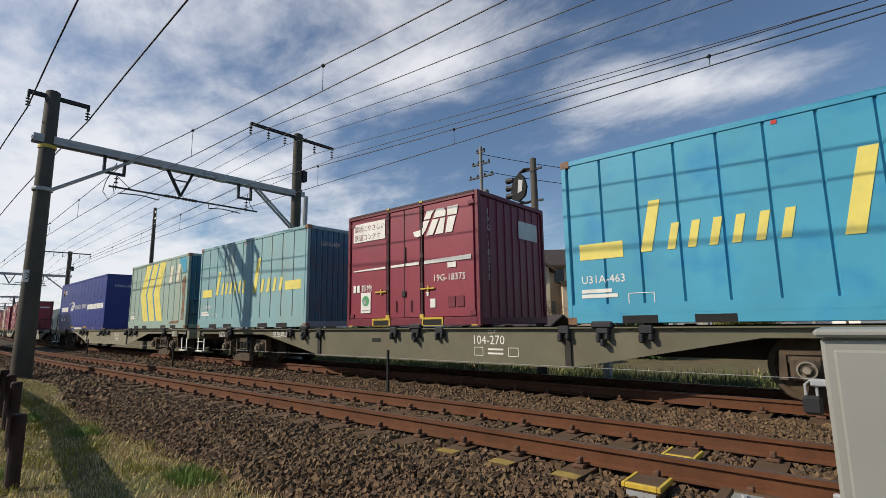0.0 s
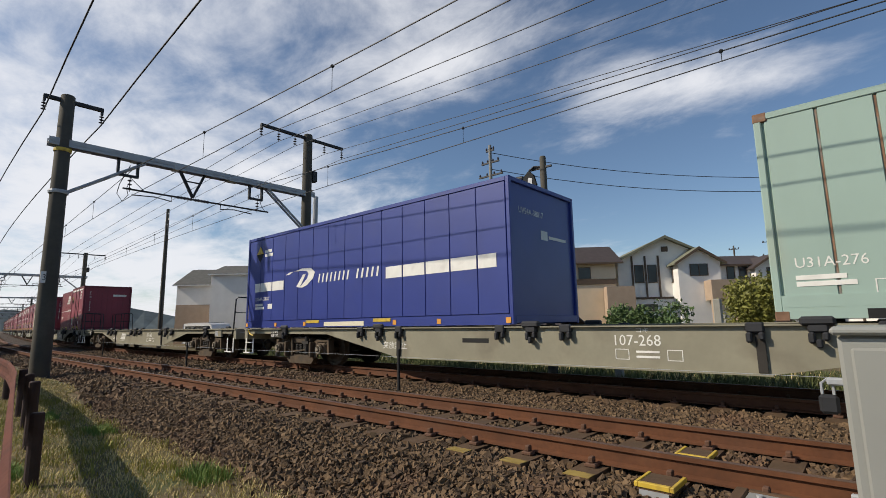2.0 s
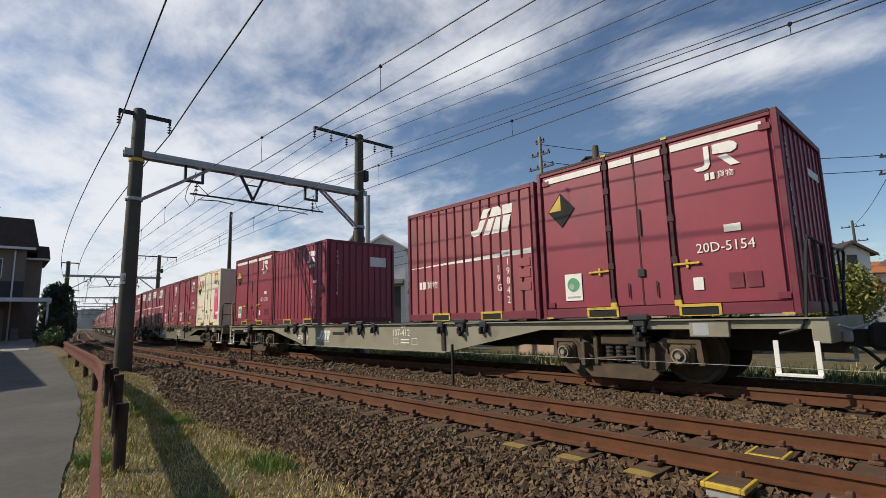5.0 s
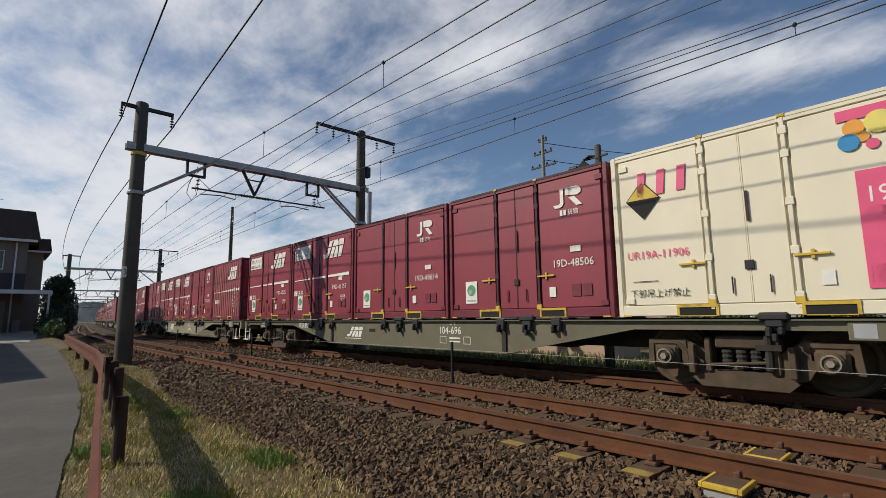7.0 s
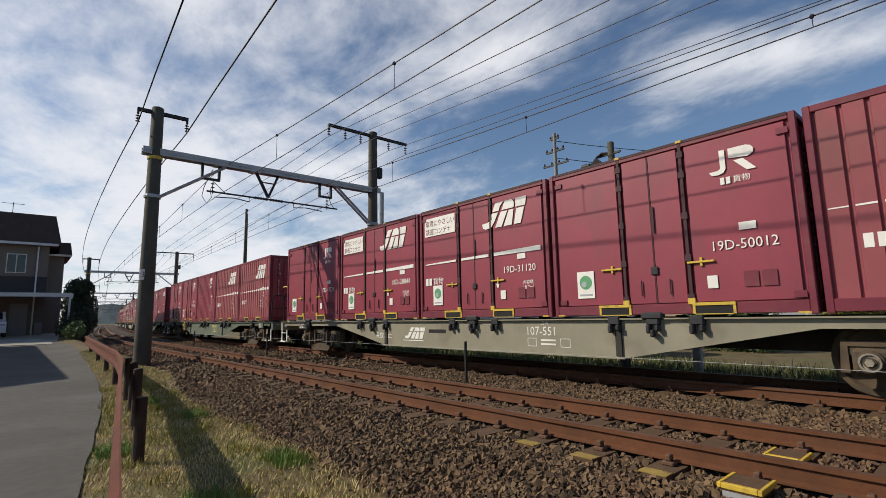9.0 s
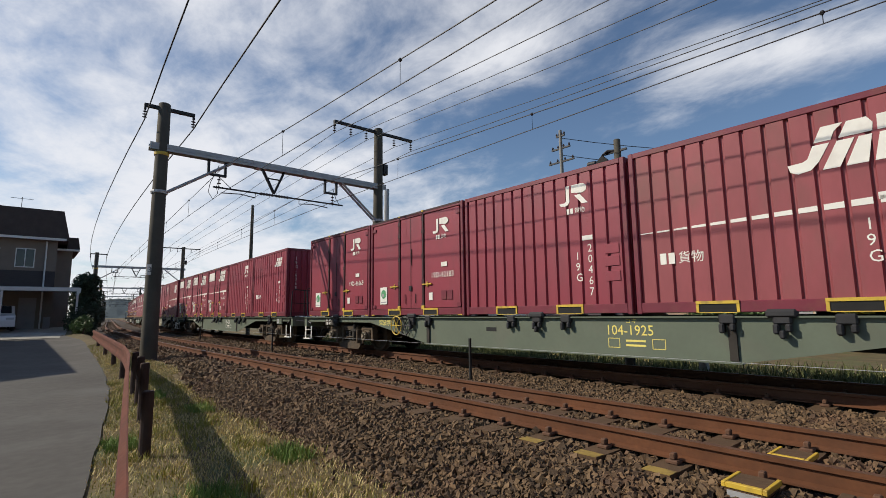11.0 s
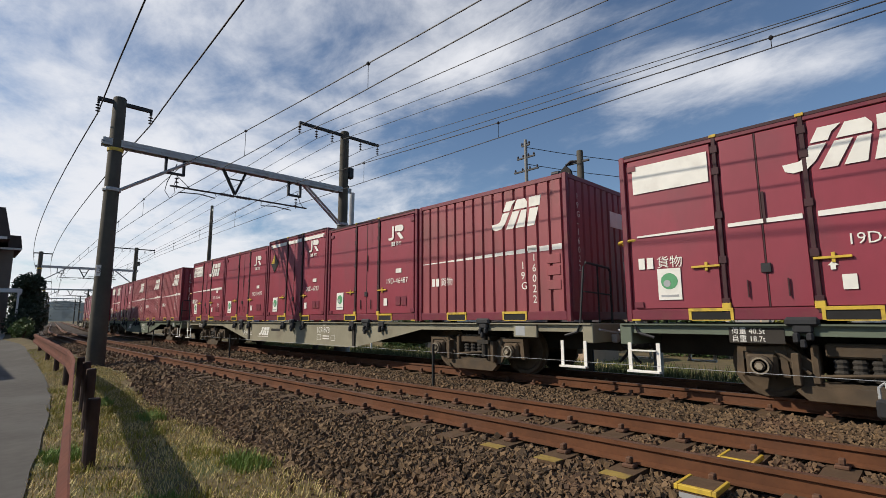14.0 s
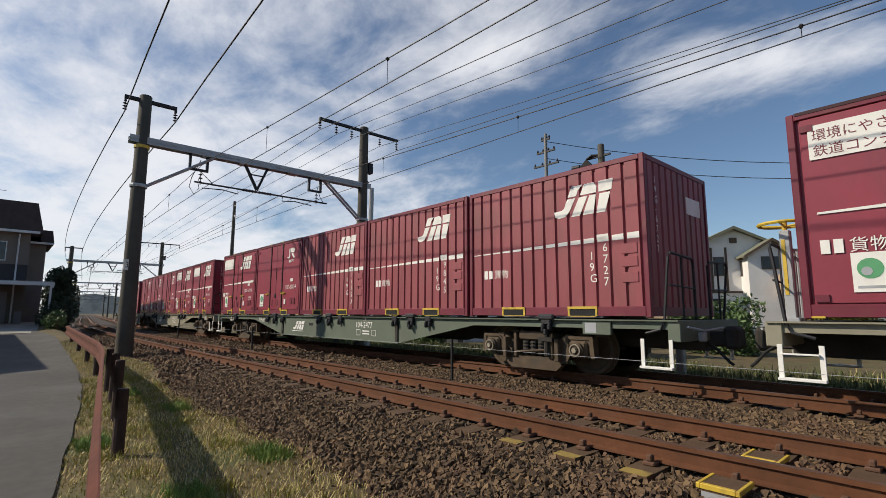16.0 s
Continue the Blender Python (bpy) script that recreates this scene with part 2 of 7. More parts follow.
M["cream_wall"] = material("cream_render_wall", (0.76, 0.60, 0.41), 0.85, vary=0.06, grain=1.2, bump=0.1)
M["tan_wall"] = material("tan_render_wall", (0.42, 0.31, 0.22), 0.85, vary=0.08, grain=2, bump=0.1)
# siding of the lane house, darkened to carry the shade on its east wall
M["shade_wall"] = material("shaded_brown_grey_siding", (0.19, 0.155, 0.125), 0.8, vary=0.08, grain=2)
M["dark_wall"] = material("dark_brown_siding", (0.045, 0.036, 0.036), 0.7, vary=0.15, grain=3, bump=0.15, stretch=(1, 1, 12))
M["charcoal_wall"] = material("charcoal_siding", (0.06, 0.058, 0.056), 0.75, vary=0.12, grain=2)
M["grey_wall"] = material("grey_siding", (0.27, 0.26, 0.25), 0.8, vary=0.08, grain=2)
M["roof_grey"] = material("grey_roof_shingle", (0.10, 0.098, 0.088), 0.9, vary=0.2, grain=3, bump=0.4, fine=0.3)
M["roof_brown"] = material("brown_roof_sheet", (0.055, 0.041, 0.038), 0.8, vary=0.15, grain=3, bump=0.2)
M["roof_green"] = material("moss_grey_roof", (0.19, 0.19, 0.13), 0.85, vary=0.15, grain=2.5, bump=0.3, fine=0.2)
M["roof_orange"] = material("orange_roof_tile", (0.50, 0.17, 0.05), 0.75, vary=0.15, grain=3, bump=0.3)
M["timber"] = material("brown_trim", (0.11, 0.075, 0.05), 0.8, vary=0.15, grain=4)
M["trim_white"] = material("white_trim", (0.66, 0.65, 0.62), 0.6, vary=0.04, grain=3)
M["glass"] = material("dark_window_glass", (0.03, 0.035, 0.04), 0.08, vary=0.1, grain=1)
M["leaf"] = material("hedge_leaf", (0.065, 0.105, 0.03), 0.6, vary=0.3, grain=2, island=0.6)
M["leaf_citrus"] = material("yellow_green_leaf", (0.14, 0.14, 0.025), 0.6, vary=0.3, grain=2, island=0.7)
M["leaf_dark"] = material("dark_evergreen_leaf", (0.03, 0.045, 0.022), 0.7, vary=0.3, grain=2, island=0.5)
M["bark"] = material("bark", (0.12, 0.085, 0.06), 0.9, vary=0.3, grain=6, bump=0.4)
M["pole_grey"] = material("grey_concrete_pole", (0.24, 0.235, 0.22), 0.85, vary=0.12, grain=1.5, fine=0.1)
# distance haze is mixed into this grey-blue woodland colour
M["hill"] = material("hazy_wooded_hill", (0.10, 0.125, 0.13), 0.95, vary=0.25, grain=0.05)
M["car_white"] = material("white_car_paint", (0.70, 0.70, 0.70), 0.25, vary=0.02, grain=2)
M["red"] = material("red_paint", (0.55, 0.04, 0.03), 0.5, vary=0.1, grain=5)
M["lens"] = material("signal_lens", (0.04, 0.04, 0.04), 0.1, vary=0.1, grain=5)

# ---- geometry helpers ----


class Geo:
    """Vertices and faces that become one mesh."""

    def __init__(self):
        self.v, self.f = [], []

    def add(self, verts, faces):
        n = len(self.v)
        self.v += [tuple(p) for p in verts]
        self.f += [tuple(n + i for i in face) for face in faces]
        return self

    def box(self, x0, x1, y0, y1, z0, z1, bevel=0.0):
        if bevel:
            b = min(bevel, (x1 - x0) * 0.45, (y1 - y0) * 0.45, (z1 - z0) * 0.45)
            bm = bmesh.new()
            bmesh.ops.create_cube(bm, size=1)
            for q in bm.verts:
                q.co = ((x0 + x1) / 2 + q.co.x * (x1 - x0), (y0 + y1) / 2 + q.co.y * (y1 - y0), (z0 + z1) / 2 + q.co.z * (z1 - z0))
            bmesh.ops.bevel(bm, geom=list(bm.edges), offset=b, segments=1, affect="EDGES")
            bm.verts.index_update()
            self.add([q.co for q in bm.verts], [[q.index for q in f.verts] for f in bm.faces])
            bm.free()
            return self
        p = [(x, y, z) for x in (x0, x1) for y in (y0, y1) for z in (z0, z1)]
        return self.add(p, [(0, 1, 3, 2), (4, 6, 7, 5), (0, 4, 5, 1), (2, 3, 7, 6), (0, 2, 6, 4), (1, 5, 7, 3)])

    def prism(self, outline, a, b, axis="y"):
        """An outline extruded along an axis. y: outline is (x, z); x: (y, z); z: (x, y)."""
        put = {"y": lambda u, v, w: (u, w, v), "x": lambda u, v, w: (w, u, v), "z": lambda u, v, w: (u, v, w)}[axis]
        n = len(outline)
        pts = [put(u, v, a) for u, v in outline] + [put(u, v, b) for u, v in outline]
        return self.add(pts, [tuple(range(n))[::-1], tuple(range(n, 2 * n))] + [(i, (i + 1) % n, n + (i + 1) % n, n + i) for i in range(n)])

    def tube(self, path, r, sides=8, r_end=None):
        """A round bar along a path; r may taper to r_end."""
        path = [Vector(p) for p in path]
        rings = []
        for i, p in enumerate(path):
            d = (path[min(i + 1, len(path) - 1)] - path[max(i - 1, 0)]).normalized()
            side = d.cross(Vector((0, 0, 1)) if abs(d.z) < 0.9 else Vector((0, 1, 0))).normalized()
            top = side.cross(d)
            rad = r if r_end is None else r + (r_end - r) * i / (len(path) - 1)
            rings += [p + (side * math.cos(k * 2 * math.pi / sides) + top * math.sin(k * 2 * math.pi / sides)) * rad for k in range(sides)]
        faces = [(i * sides + k, i * sides + (k + 1) % sides, (i + 1) * sides + (k + 1) % sides, (i + 1) * sides + k) for i in range(len(path) - 1) for k in range(sides)]
        faces += [tuple(range(sides))[::-1], tuple(range((len(path) - 1) * sides, len(path) * sides))]
        return self.add(rings, faces)

    def lathe(self, profile, at=(0, 0, 0), axis="z", sides=16):
        """A profile of (radius, along) turned round an axis."""
        put = {"z": lambda a, b, c: (a, b, c), "y": lambda a, b, c: (a, c, b), "x": lambda a, b, c: (c, a, b)}[axis]
        pts = [Vector(at) + Vector(put(r * math.cos(k * 2 * math.pi / sides), r * math.sin(k * 2 * math.pi / sides), h)) for r, h in profile for k in range(sides)]
        n = len(profile)
        faces = [(i * sides + k, i * sides + (k + 1) % sides, (i + 1) * sides + (k + 1) % sides, (i + 1) * sides + k) for i in range(n - 1) for k in range(sides)]
        faces += [tuple(range(sides))[::-1], tuple(range((n - 1) * sides, n * sides))]
        return self.add(pts, faces)

    def moved(self, m):
        self.v = [tuple(m @ Vector(p)) for p in self.v]
        return self


def mesh_of(name, geo, mat, smooth=False):
    me = bpy.data.meshes.new(name)
    me.from_pydata(geo.v, [], geo.f)
    if mat is not None:
        me.materials.append(mat)
    bm = bmesh.new()
    bm.from_mesh(me)
    if len(bm.verts) < 60000:
        bmesh.ops.recalc_face_normals(bm, faces=list(bm.faces))
    bm.to_mesh(me)
    bm.free()
    if smooth:
        me.polygons.foreach_set("use_smooth", [True] * len(me.polygons))
        me.set_sharp_from_angle(angle=radians(40))
    return me


def part(name, geo, mat, parent=None, label="", smooth=False):
    ob = new(name, mesh_of(name, geo, mat, smooth))
    ob.parent = parent
    if label:
        ob["label"] = label
    return ob


def thing(name, label, category, group="", m=None, kind=""):
    ob = new(name)
    if m is not None:
        ob.matrix_basis = m
    return tagged(ob, label, category, group, kind)


def G():
    return Geo()


TEXT = {}


def text_geo(words, size, squeeze=1.0):
    """The words as flat mesh data in the x-z plane, facing -y, from the lower left corner; and their width."""
    key = (words, size, squeeze)
    if key not in TEXT:
        cu = bpy.data.curves.new("words", "FONT")
        cu.body, cu.size, cu.resolution_u = words, size, 2
        tmp = new("words", cu)
        me = tmp.to_mesh()
        v = [(p.co.x * squeeze, 0.0, p.co.y) for p in me.vertices]
        f = [tuple(p.vertices) for p in me.polygons]
        tmp.to_mesh_clear()
        bpy.data.objects.remove(tmp)
        TEXT[key] = (v, f)
    v, f = TEXT[key]
    return v, f, max((p[0] for p in v), default=0)


def write(geo, words, x, y, z, size, squeeze=1.0, stack=False, flip=False):
    """Adds words to geo at the plane y, reading along +x (or -x on the far side)."""
    rows = list(words) if stack else [words]
    for i, row in enumerate(rows):
        v, f, w = text_geo(row, size, squeeze)
        s = -1 if flip else 1
        geo.add([(x + s * a, y, z - i * size * 0.95 + c) for a, b, c in v], f)
    return geo

# ---- the line: straight past the eye, then a wide curve to the west ----
BEND_AT, BEND_R, BEND_MAX = -10.0, 600.0, 0.105


def line(s, u=0.0):
    """The place s metres along the line (east positive) and u metres to its north, and the heading there."""
    d = BEND_AT - s
    if d <= 0:
        return Vector((s, u, 0)), 0.0
    full = BEND_R * BEND_MAX
    a = min(d, full) / BEND_R
    x, y = -BEND_R * math.sin(a), BEND_R * (1 - math.cos(a))
    if d > full:
        x, y = x - (d - full) * math.cos(a), y + (d - full) * math.sin(a)
    return Vector((BEND_AT + x + u * math.sin(a), y + u * math.cos(a), 0)), -a


NEAR, FAR = 4.655, 8.255          # centre lines of the two tracks
STATIONS = [6, 2, -2, -6, -10] + [-10 - 5 * k for k in range(1, 14)] + [-90, -110, -140, -180, -240, -320, -420]


def step(a, b, x):
    t = min(1, max(0, (x - a) / (b - a)))
    return t * t * (3 - 2 * t)


def ground_z(x, y):
    z = -0.46 + 0.2 * step(-9, -16, x) * step(1.2, 2.6, y) * step(8, 4, y)
    z += 0.03 * noise.noise(Vector((x * 0.35, y * 0.5, 0)))
    z += min(0.85, 0.028 * max(0.0, -14 - x)) * step(3.2, 2.2, y)
    return z - 0.16 * step(3.0, 12.0, y)


def swept(profile, stations=STATIONS, u0=0.0):
    """A profile of (u, z) swept along the line."""
    g, n = G(), len(profile)
    pts = [line(s, u0 + u)[0] + Vector((0, 0, z)) for s in stations for u, z in profile]
    faces = [(i * n + k, i * n + (k + 1) % n, (i + 1) * n + (k + 1) % n, (i + 1) * n + k) for i in range(len(stations) - 1) for k in range(n)]
    faces += [tuple(range(n)), tuple(range((len(stations) - 1) * n, len(stations) * n))[::-1]]
    return g.add(pts, faces)


# ---- ground, road, ballast ----
xs = [-2500, -1200, -600, -300, -150, -90] + [-60 + 3 * k for k in range(10)] + [-30 + k * 0.75 for k in range(49)] + [8, 12, 20, 40, 90, 200, 500, 1200, 2500]
ys = [-2500, -900, -300, -100, -40, -20, -12, -8, -6] + [-5 + 0.4 * k for k in range(22)] + [5, 7, 9, 11, 13, 16, 20, 26, 34, 50, 90, 200, 600, 2500]
g = G()
g.add([(x, y, ground_z(x, y)) for x in xs for y in ys], [(i * len(ys) + j, (i + 1) * len(ys) + j, (i + 1) * len(ys) + j + 1, i * len(ys) + j + 1) for i in range(len(xs) - 1) for j in range(len(ys) - 1)])
tagged(part("ground", g, M["earth"], smooth=True), "dry grassy earth beside the railway", "ground", kind="structure")


def road_edge(x):
    if x > -9:
        return 0.63 + 0.143 * (-6.4 - x)
    if x > -17:
        t = (-9 - x) / 8
        return 1.002 * (2 * t ** 3 - 3 * t * t + 1) + 1.144 * (t ** 3 - 2 * t * t + t) + 1.66 * (3 * t * t - 2 * t ** 3) + 0.24 * (t ** 3 - t * t)
    if x > -26:
        return 1.66 + 0.03 * (-17 - x)
    return 1.93 - 0.02 * (-26 - x) ** 1.6


g, rows = G(), [6 - 0.4 * k for k in range(0, 128)]
for x in rows:
    e = road_edge(min(x, -1)) + 0.03 * noise.noise(Vector((x, 0, 4))) + 0.015 * noise.noise(Vector((x * 3.1, 2, 4)))
    # flat charcoal panel paints the shade inside the porch
    g.v += [(x, e - w, ground_z(x, e - w) + 0.02) for w in (0, 0.5, 1, 1.6, 2.4, 3.4, 5, 8)]
g.f += [(i * 8 + k, (i + 1) * 8 + k, (i + 1) * 8 + k + 1, i * 8 + k + 1) for i in range(len(rows) - 1) for k in range(7)]
tagged(part("road", g, M["asphalt"], smooth=True), "worn grey asphalt lane bending beside the line", "road", kind="structure")

bed = [(2.35, -0.62), (2.5, -0.50), (3.3, -0.24), (3.75, -0.215), (5.6, -0.215), (6.45, -0.245), (7.3, -0.215), (9.2, -0.215), (9.6, -0.24), (10.5, -0.62), (10.5, -1.2), (2.35, -1.2)]
tagged(part("ballast_bed", swept(bed), M["ballast_bed"]), "brown crushed-stone ballast bed under two tracks", "ballast", kind="structure")

# ---- rails and sleepers ----
HEAD = [(-0.0325, 0.0), (-0.0325, -0.032), (-0.009, -0.042), (-0.009, -0.125), (-0.0635, -0.142), (-0.0635, -0.153), (0.0635, -0.153), (0.0635, -0.142), (0.009, -0.125), (0.009, -0.042), (0.0325, -0.032), (0.0325, 0.0)]
SHINE = [(-0.026, 0.0005), (-0.026, 0.003), (0.026, 0.003), (0.026, 0.0005)]
# dark panel on the bay stands for the shaded entrance
for centre in (NEAR, FAR):
    for side in (-0.5665, 0.5665):
        rail = tagged(part("rail", swept(HEAD, u0=centre + side), M["rail"]), "rust-brown steel rail on concrete sleepers", "rail", "rails of the two tracks", "structure")
        part("rail_head", swept(SHINE, u0=centre + side), M["rail_head"], rail, "worn running band")

sleeper_geo = G().prism([(-0.14, -0.40), (0.14, -0.40), (0.115, -0.168), (-0.115, -0.168)], -1.0, 1.0)
sleeper_me = mesh_of("sleeper", sleeper_geo, M["sleeper"])
clip_geo = G()
for dy in (-0.115, 0.115):
    clip_geo.box(-0.05, 0.05, dy - 0.045, dy + 0.045, -0.168, -0.135, 0.008).box(-0.022, 0.022, dy - 0.03, dy + 0.03, -0.135, -0.085, 0.008)
clip_me = mesh_of("rail_clip", clip_geo, M["clip"])


def sleepers(centre, first, count, pitch=0.61):
    # porch opening painted as a dark sheet, its shade in the colour
    track = tagged(new("track_sleepers"), "stained concrete sleepers with rusty clips", "sleepers", kind="structure")
    for k in range(count):
        p, a = line(first - k * pitch, centre)
        ob = new("sleeper", sleeper_me)
        ob.parent = track
        ob.matrix_basis = Matrix.Translation(p) @ pose(0, 0, 0, 0, 0, math.degrees(a) + random.uniform(-0.5, 0.5))
        for side in (-0.5665, 0.5665):
            c = new("rail_clip", clip_me)
            c.parent = ob
            c.matrix_basis = pose(0, side, 0)
    return track


sleepers(NEAR, 2.39, 95)
sleepers(FAR, 2.0, 60)
g = G()
for centre, start in ((NEAR, 2.39 - 95 * 0.61), (FAR, 2.0 - 60 * 0.61)):
    for k in range(150):
        p, a = line(start - k * 0.61, centre)
        q = G().box(-0.12, 0.12, -1, 1, -0.3, -0.168).moved(Matrix.Translation(p) @ pose(0, 0, 0, 0, 0, math.degrees(a)))
        g.add(q.v, q.f)
tagged(part("distant_sleepers", g, M["sleeper"]), "far concrete sleepers of the line", "sleepers", kind="stuff")

# ---- the portal masts and their wires ----
MAST_L, MAST_R, BEAM_Z = 2.80, 10.80, 6.33


def insulator(g, x, y, z, n=3, drop=0.42):
    g.lathe([(0.012, 0), (0.012, -drop)], (x, y, z), sides=6)
    for k in range(n):
        h = -drop * (0.3 + 0.25 * k)
        g.lathe([(0.02, h + 0.03), (0.07, h), (0.03, h - 0.02)], (x, y, z), sides=10)
    return g


def portal(near):
    p = thing("catenary_portal", "concrete masts joined by a grey steel beam over both tracks", "catenary mast", "catenary portals along the line")
    r = 0.21
    part("mast", G().lathe([(r + 0.03, -0.7), (r, 3.0), (r - 0.035, 7.75), (r - 0.06, 7.78)], (0, MAST_L, 0), sides=20), M["pole"], p, smooth=True)
    part("mast", G().lathe([(r + 0.02, -0.8), (r, 3.0), (r - 0.03, 8.85), (r - 0.06, 8.88)], (0, MAST_R, 0), sides=20), M["pole"], p, smooth=True)
    beam = part("beam", G().box(-0.15, 0.15, MAST_L - 0.35, MAST_R + 0.3, BEAM_Z - 0.04, BEAM_Z - 0.02).box(-0.15, -0.13, MAST_L - 0.35, MAST_R + 0.3, BEAM_Z - 0.12, BEAM_Z + 0.10).box(0.13, 0.15, MAST_L - 0.35, MAST_R + 0.3, BEAM_Z - 0.12, BEAM_Z + 0.10), M["galv"], p)
    for y in (MAST_L + 1.9, 5.9, 7.7, MAST_R - 1.9):
        part("splice_plate", G().box(-0.165, 0.165, y - 0.18, y + 0.18, BEAM_Z - 0.135, BEAM_Z + 0.0), M["galv"], beam)
    for y, s in ((MAST_L, 1), (MAST_R, -1)):
        br = G()
        for dx in (-0.1, 0.1):
            br.tube([(dx, y + 0.15 * s, BEAM_Z - 1.45), (dx, y + (2.1 if s > 0 else 1.75) * s, BEAM_Z - 0.12)], 0.045, 6)
        part("brace", br, M["galv"], p)
        part("band", G().lathe([(0.235, -0.05), (0.245, 0), (0.235, 0.05)], (0, y, BEAM_Z - 1.45), sides=16), M["galv"], p)
    part("paint_band", G().lathe([(0.212, -0.05), (0.216, 0), (0.212, 0.05)], (0, MAST_L, BEAM_Z - 0.22), sides=20), M["yellow"], p)
    # short arm on the south mast, long arm on the north mast
    arm = part("cross_arm", G().box(-0.06, 0.06, 2.24, 3.68, 7.56, 7.66).box(-0.05, 0.05, 2.24, 2.3, 7.46, 7.6).box(-0.05, 0.05, 3.62, 3.68, 7.46, 7.6), M["dark_steel"], p)
    for y in (2.27, 3.65):
        part("insulator", insulator(G(), 0, y, 7.5, 3, 0.36), M["insulator"], arm)
    arm = part("cross_arm", G().box(-0.06, 0.06, 8.72, 12.55, 8.66, 8.76).box(-0.05, 0.05, 8.72, 8.78, 8.5, 8.7), M["dark_steel"], p)
    for y in (8.75, 9.48, 10.2, 11.6, 12.5):
        part("insulator", insulator(G(), 0, y, 8.66, 3, 0.42), M["insulator"], arm)
    # hangers and registration bar above each track
    for y0, y1 in ((4.15, 4.75), (8.35, 8.9)):
        part("hanger_frame", G().box(-0.05, 0.05, y0, y0 + 0.07, BEAM_Z - 0.6, BEAM_Z - 0.1).box(-0.05, 0.05, y1 - 0.07, y1, BEAM_Z - 0.6, BEAM_Z - 0.1).box(-0.05, 0.05, y0, y1, BEAM_Z - 0.64, BEAM_Z - 0.57), M["dark_steel"], p)
        ins = insulator(G(), 0, (y0 + y1) / 2 + 0.08, BEAM_Z - 0.6, 3, 0.5)
        part("insulator", ins, M["insulator"], p)
    part("vee_hanger", G().tube([(0, 5.95, BEAM_Z - 0.1), (0, 6.40, BEAM_Z - 0.95)], 0.055, 6).tube([(0, 6.75, BEAM_Z - 0.1), (0, 6.40, BEAM_Z - 0.95)], 0.045, 6).tube([(0, 6.1, BEAM_Z - 0.42), (0, 6.6, BEAM_Z - 0.42)], 0.025, 6), M["dark_steel"], p)
    z = BEAM_Z - 1.02
    part("registration_bar", G().tube([(0, 4.35, z), (0, 9.15, z)], 0.03, 6), M["dark_steel"], p)
    for y0, s in ((5.75, -1), (7.35, 1)):
        part("steady_arm", G().tube([(0, y0, z), (0, y0, z - 0.18), (0, y0 + s * 0.5, z - 0.12), (0, y0 + s * 1.15, z - 0.17)], 0.018, 6), M["dark_steel"], p)
    for y in (6.15, 6.7):
        part("strain_insulator", G().lathe([(0.03, -0.25), (0.06, -0.2), (0.03, -0.15), (0.06, -0.1), (0.03, -0.05), (0.06, 0), (0.03, 0.05), (0.06, 0.1), (0.03, 0.15), (0.06, 0.2), (0.03, 0.25)], (0, y, z), "y", 8), M["insulator"], p)
    part("jumper", G().tube([(0.03, 4.5, z + 0.75), (0.03, 4.25, z + 0.1), (0.03, 4.2, z - 0.2), (0.03, 4.35, z - 0.42), (0.03, 4.5, z - 0.2), (0.03, 4.45, z)], 0.012, 5), M["wire"], p)
    part("jumper", G().tube([(0.03, 8.7, z + 0.6), (0.03, 8.85, z + 0.2), (0.03, 9.0, z)], 0.012, 5), M["wire"], p)
    part("strut", G().tube([(0.0, 4.45, z), (0, 4.55, z + 0.35), (0, 4.95, z)], 0.014, 5), M["dark_steel"], p)
    part("equipment_box", G().box(-0.12, 0.12, MAST_R + 0.2, MAST_R + 0.42, 6.9, 7.35, 0.02), M["dark_steel"], p)
    if near:
        plate = part("number_plate", G().box(0.16, 0.185, MAST_L - 0.22, MAST_L + 0.03, 2.28, 2.60), M["lettering"], p, "small white plate")
        v, f, w = text_geo("30", 0.24, 0.8)
        part("plate_figures", G().add([(0.188, MAST_L - 0.095 - w / 2 + p[0], 2.36 + p[2]) for p in v], f), M["black"], plate)
    return p


PORTALS = [-17.0, -62.0, -107.0, -152.0, -197.0, -242.0]
first = portal(True)
a0 = line(PORTALS[0])[1]
first.matrix_basis = Matrix.Translation(line(PORTALS[0])[0]) @ pose(0, 0, 0, 0, 0, math.degrees(a0))
second = portal(False)
for i, s in enumerate(PORTALS[1:] + [30.0]):
    m = Matrix.Translation(line(s)[0]) @ pose(0, 0, 0, 0, 0, math.degrees(line(s)[1]))
    if i == 0:
        second.matrix_basis = m
    else:
        copy_thing(second, m)


def span(u, z, sag, r, name, label, away=0.0, rise=0.0):
    """A wire at offset u and height z on the portals, sagging between them; east of the first portal it drifts away and up."""
    stops = [30.0] + PORTALS
    pts = []
    for a, b in zip(stops, stops[1:]):
        for k in range(12):
            t = k / 12
            s = a + (b - a) * t
            d = min(26.0, max(0.0, s - PORTALS[0]))
            pts.append(line(s, u + away * d)[0] + Vector((0, 0, z + rise * d - sag * 4 * t * (1 - t))))
    pts.append(line(stops[-1], u)[0] + Vector((0, 0, z)))
    return tagged(part(name, G().tube(pts, r, 5), M["wire"]), label, "wire", "overhead wires of the line")


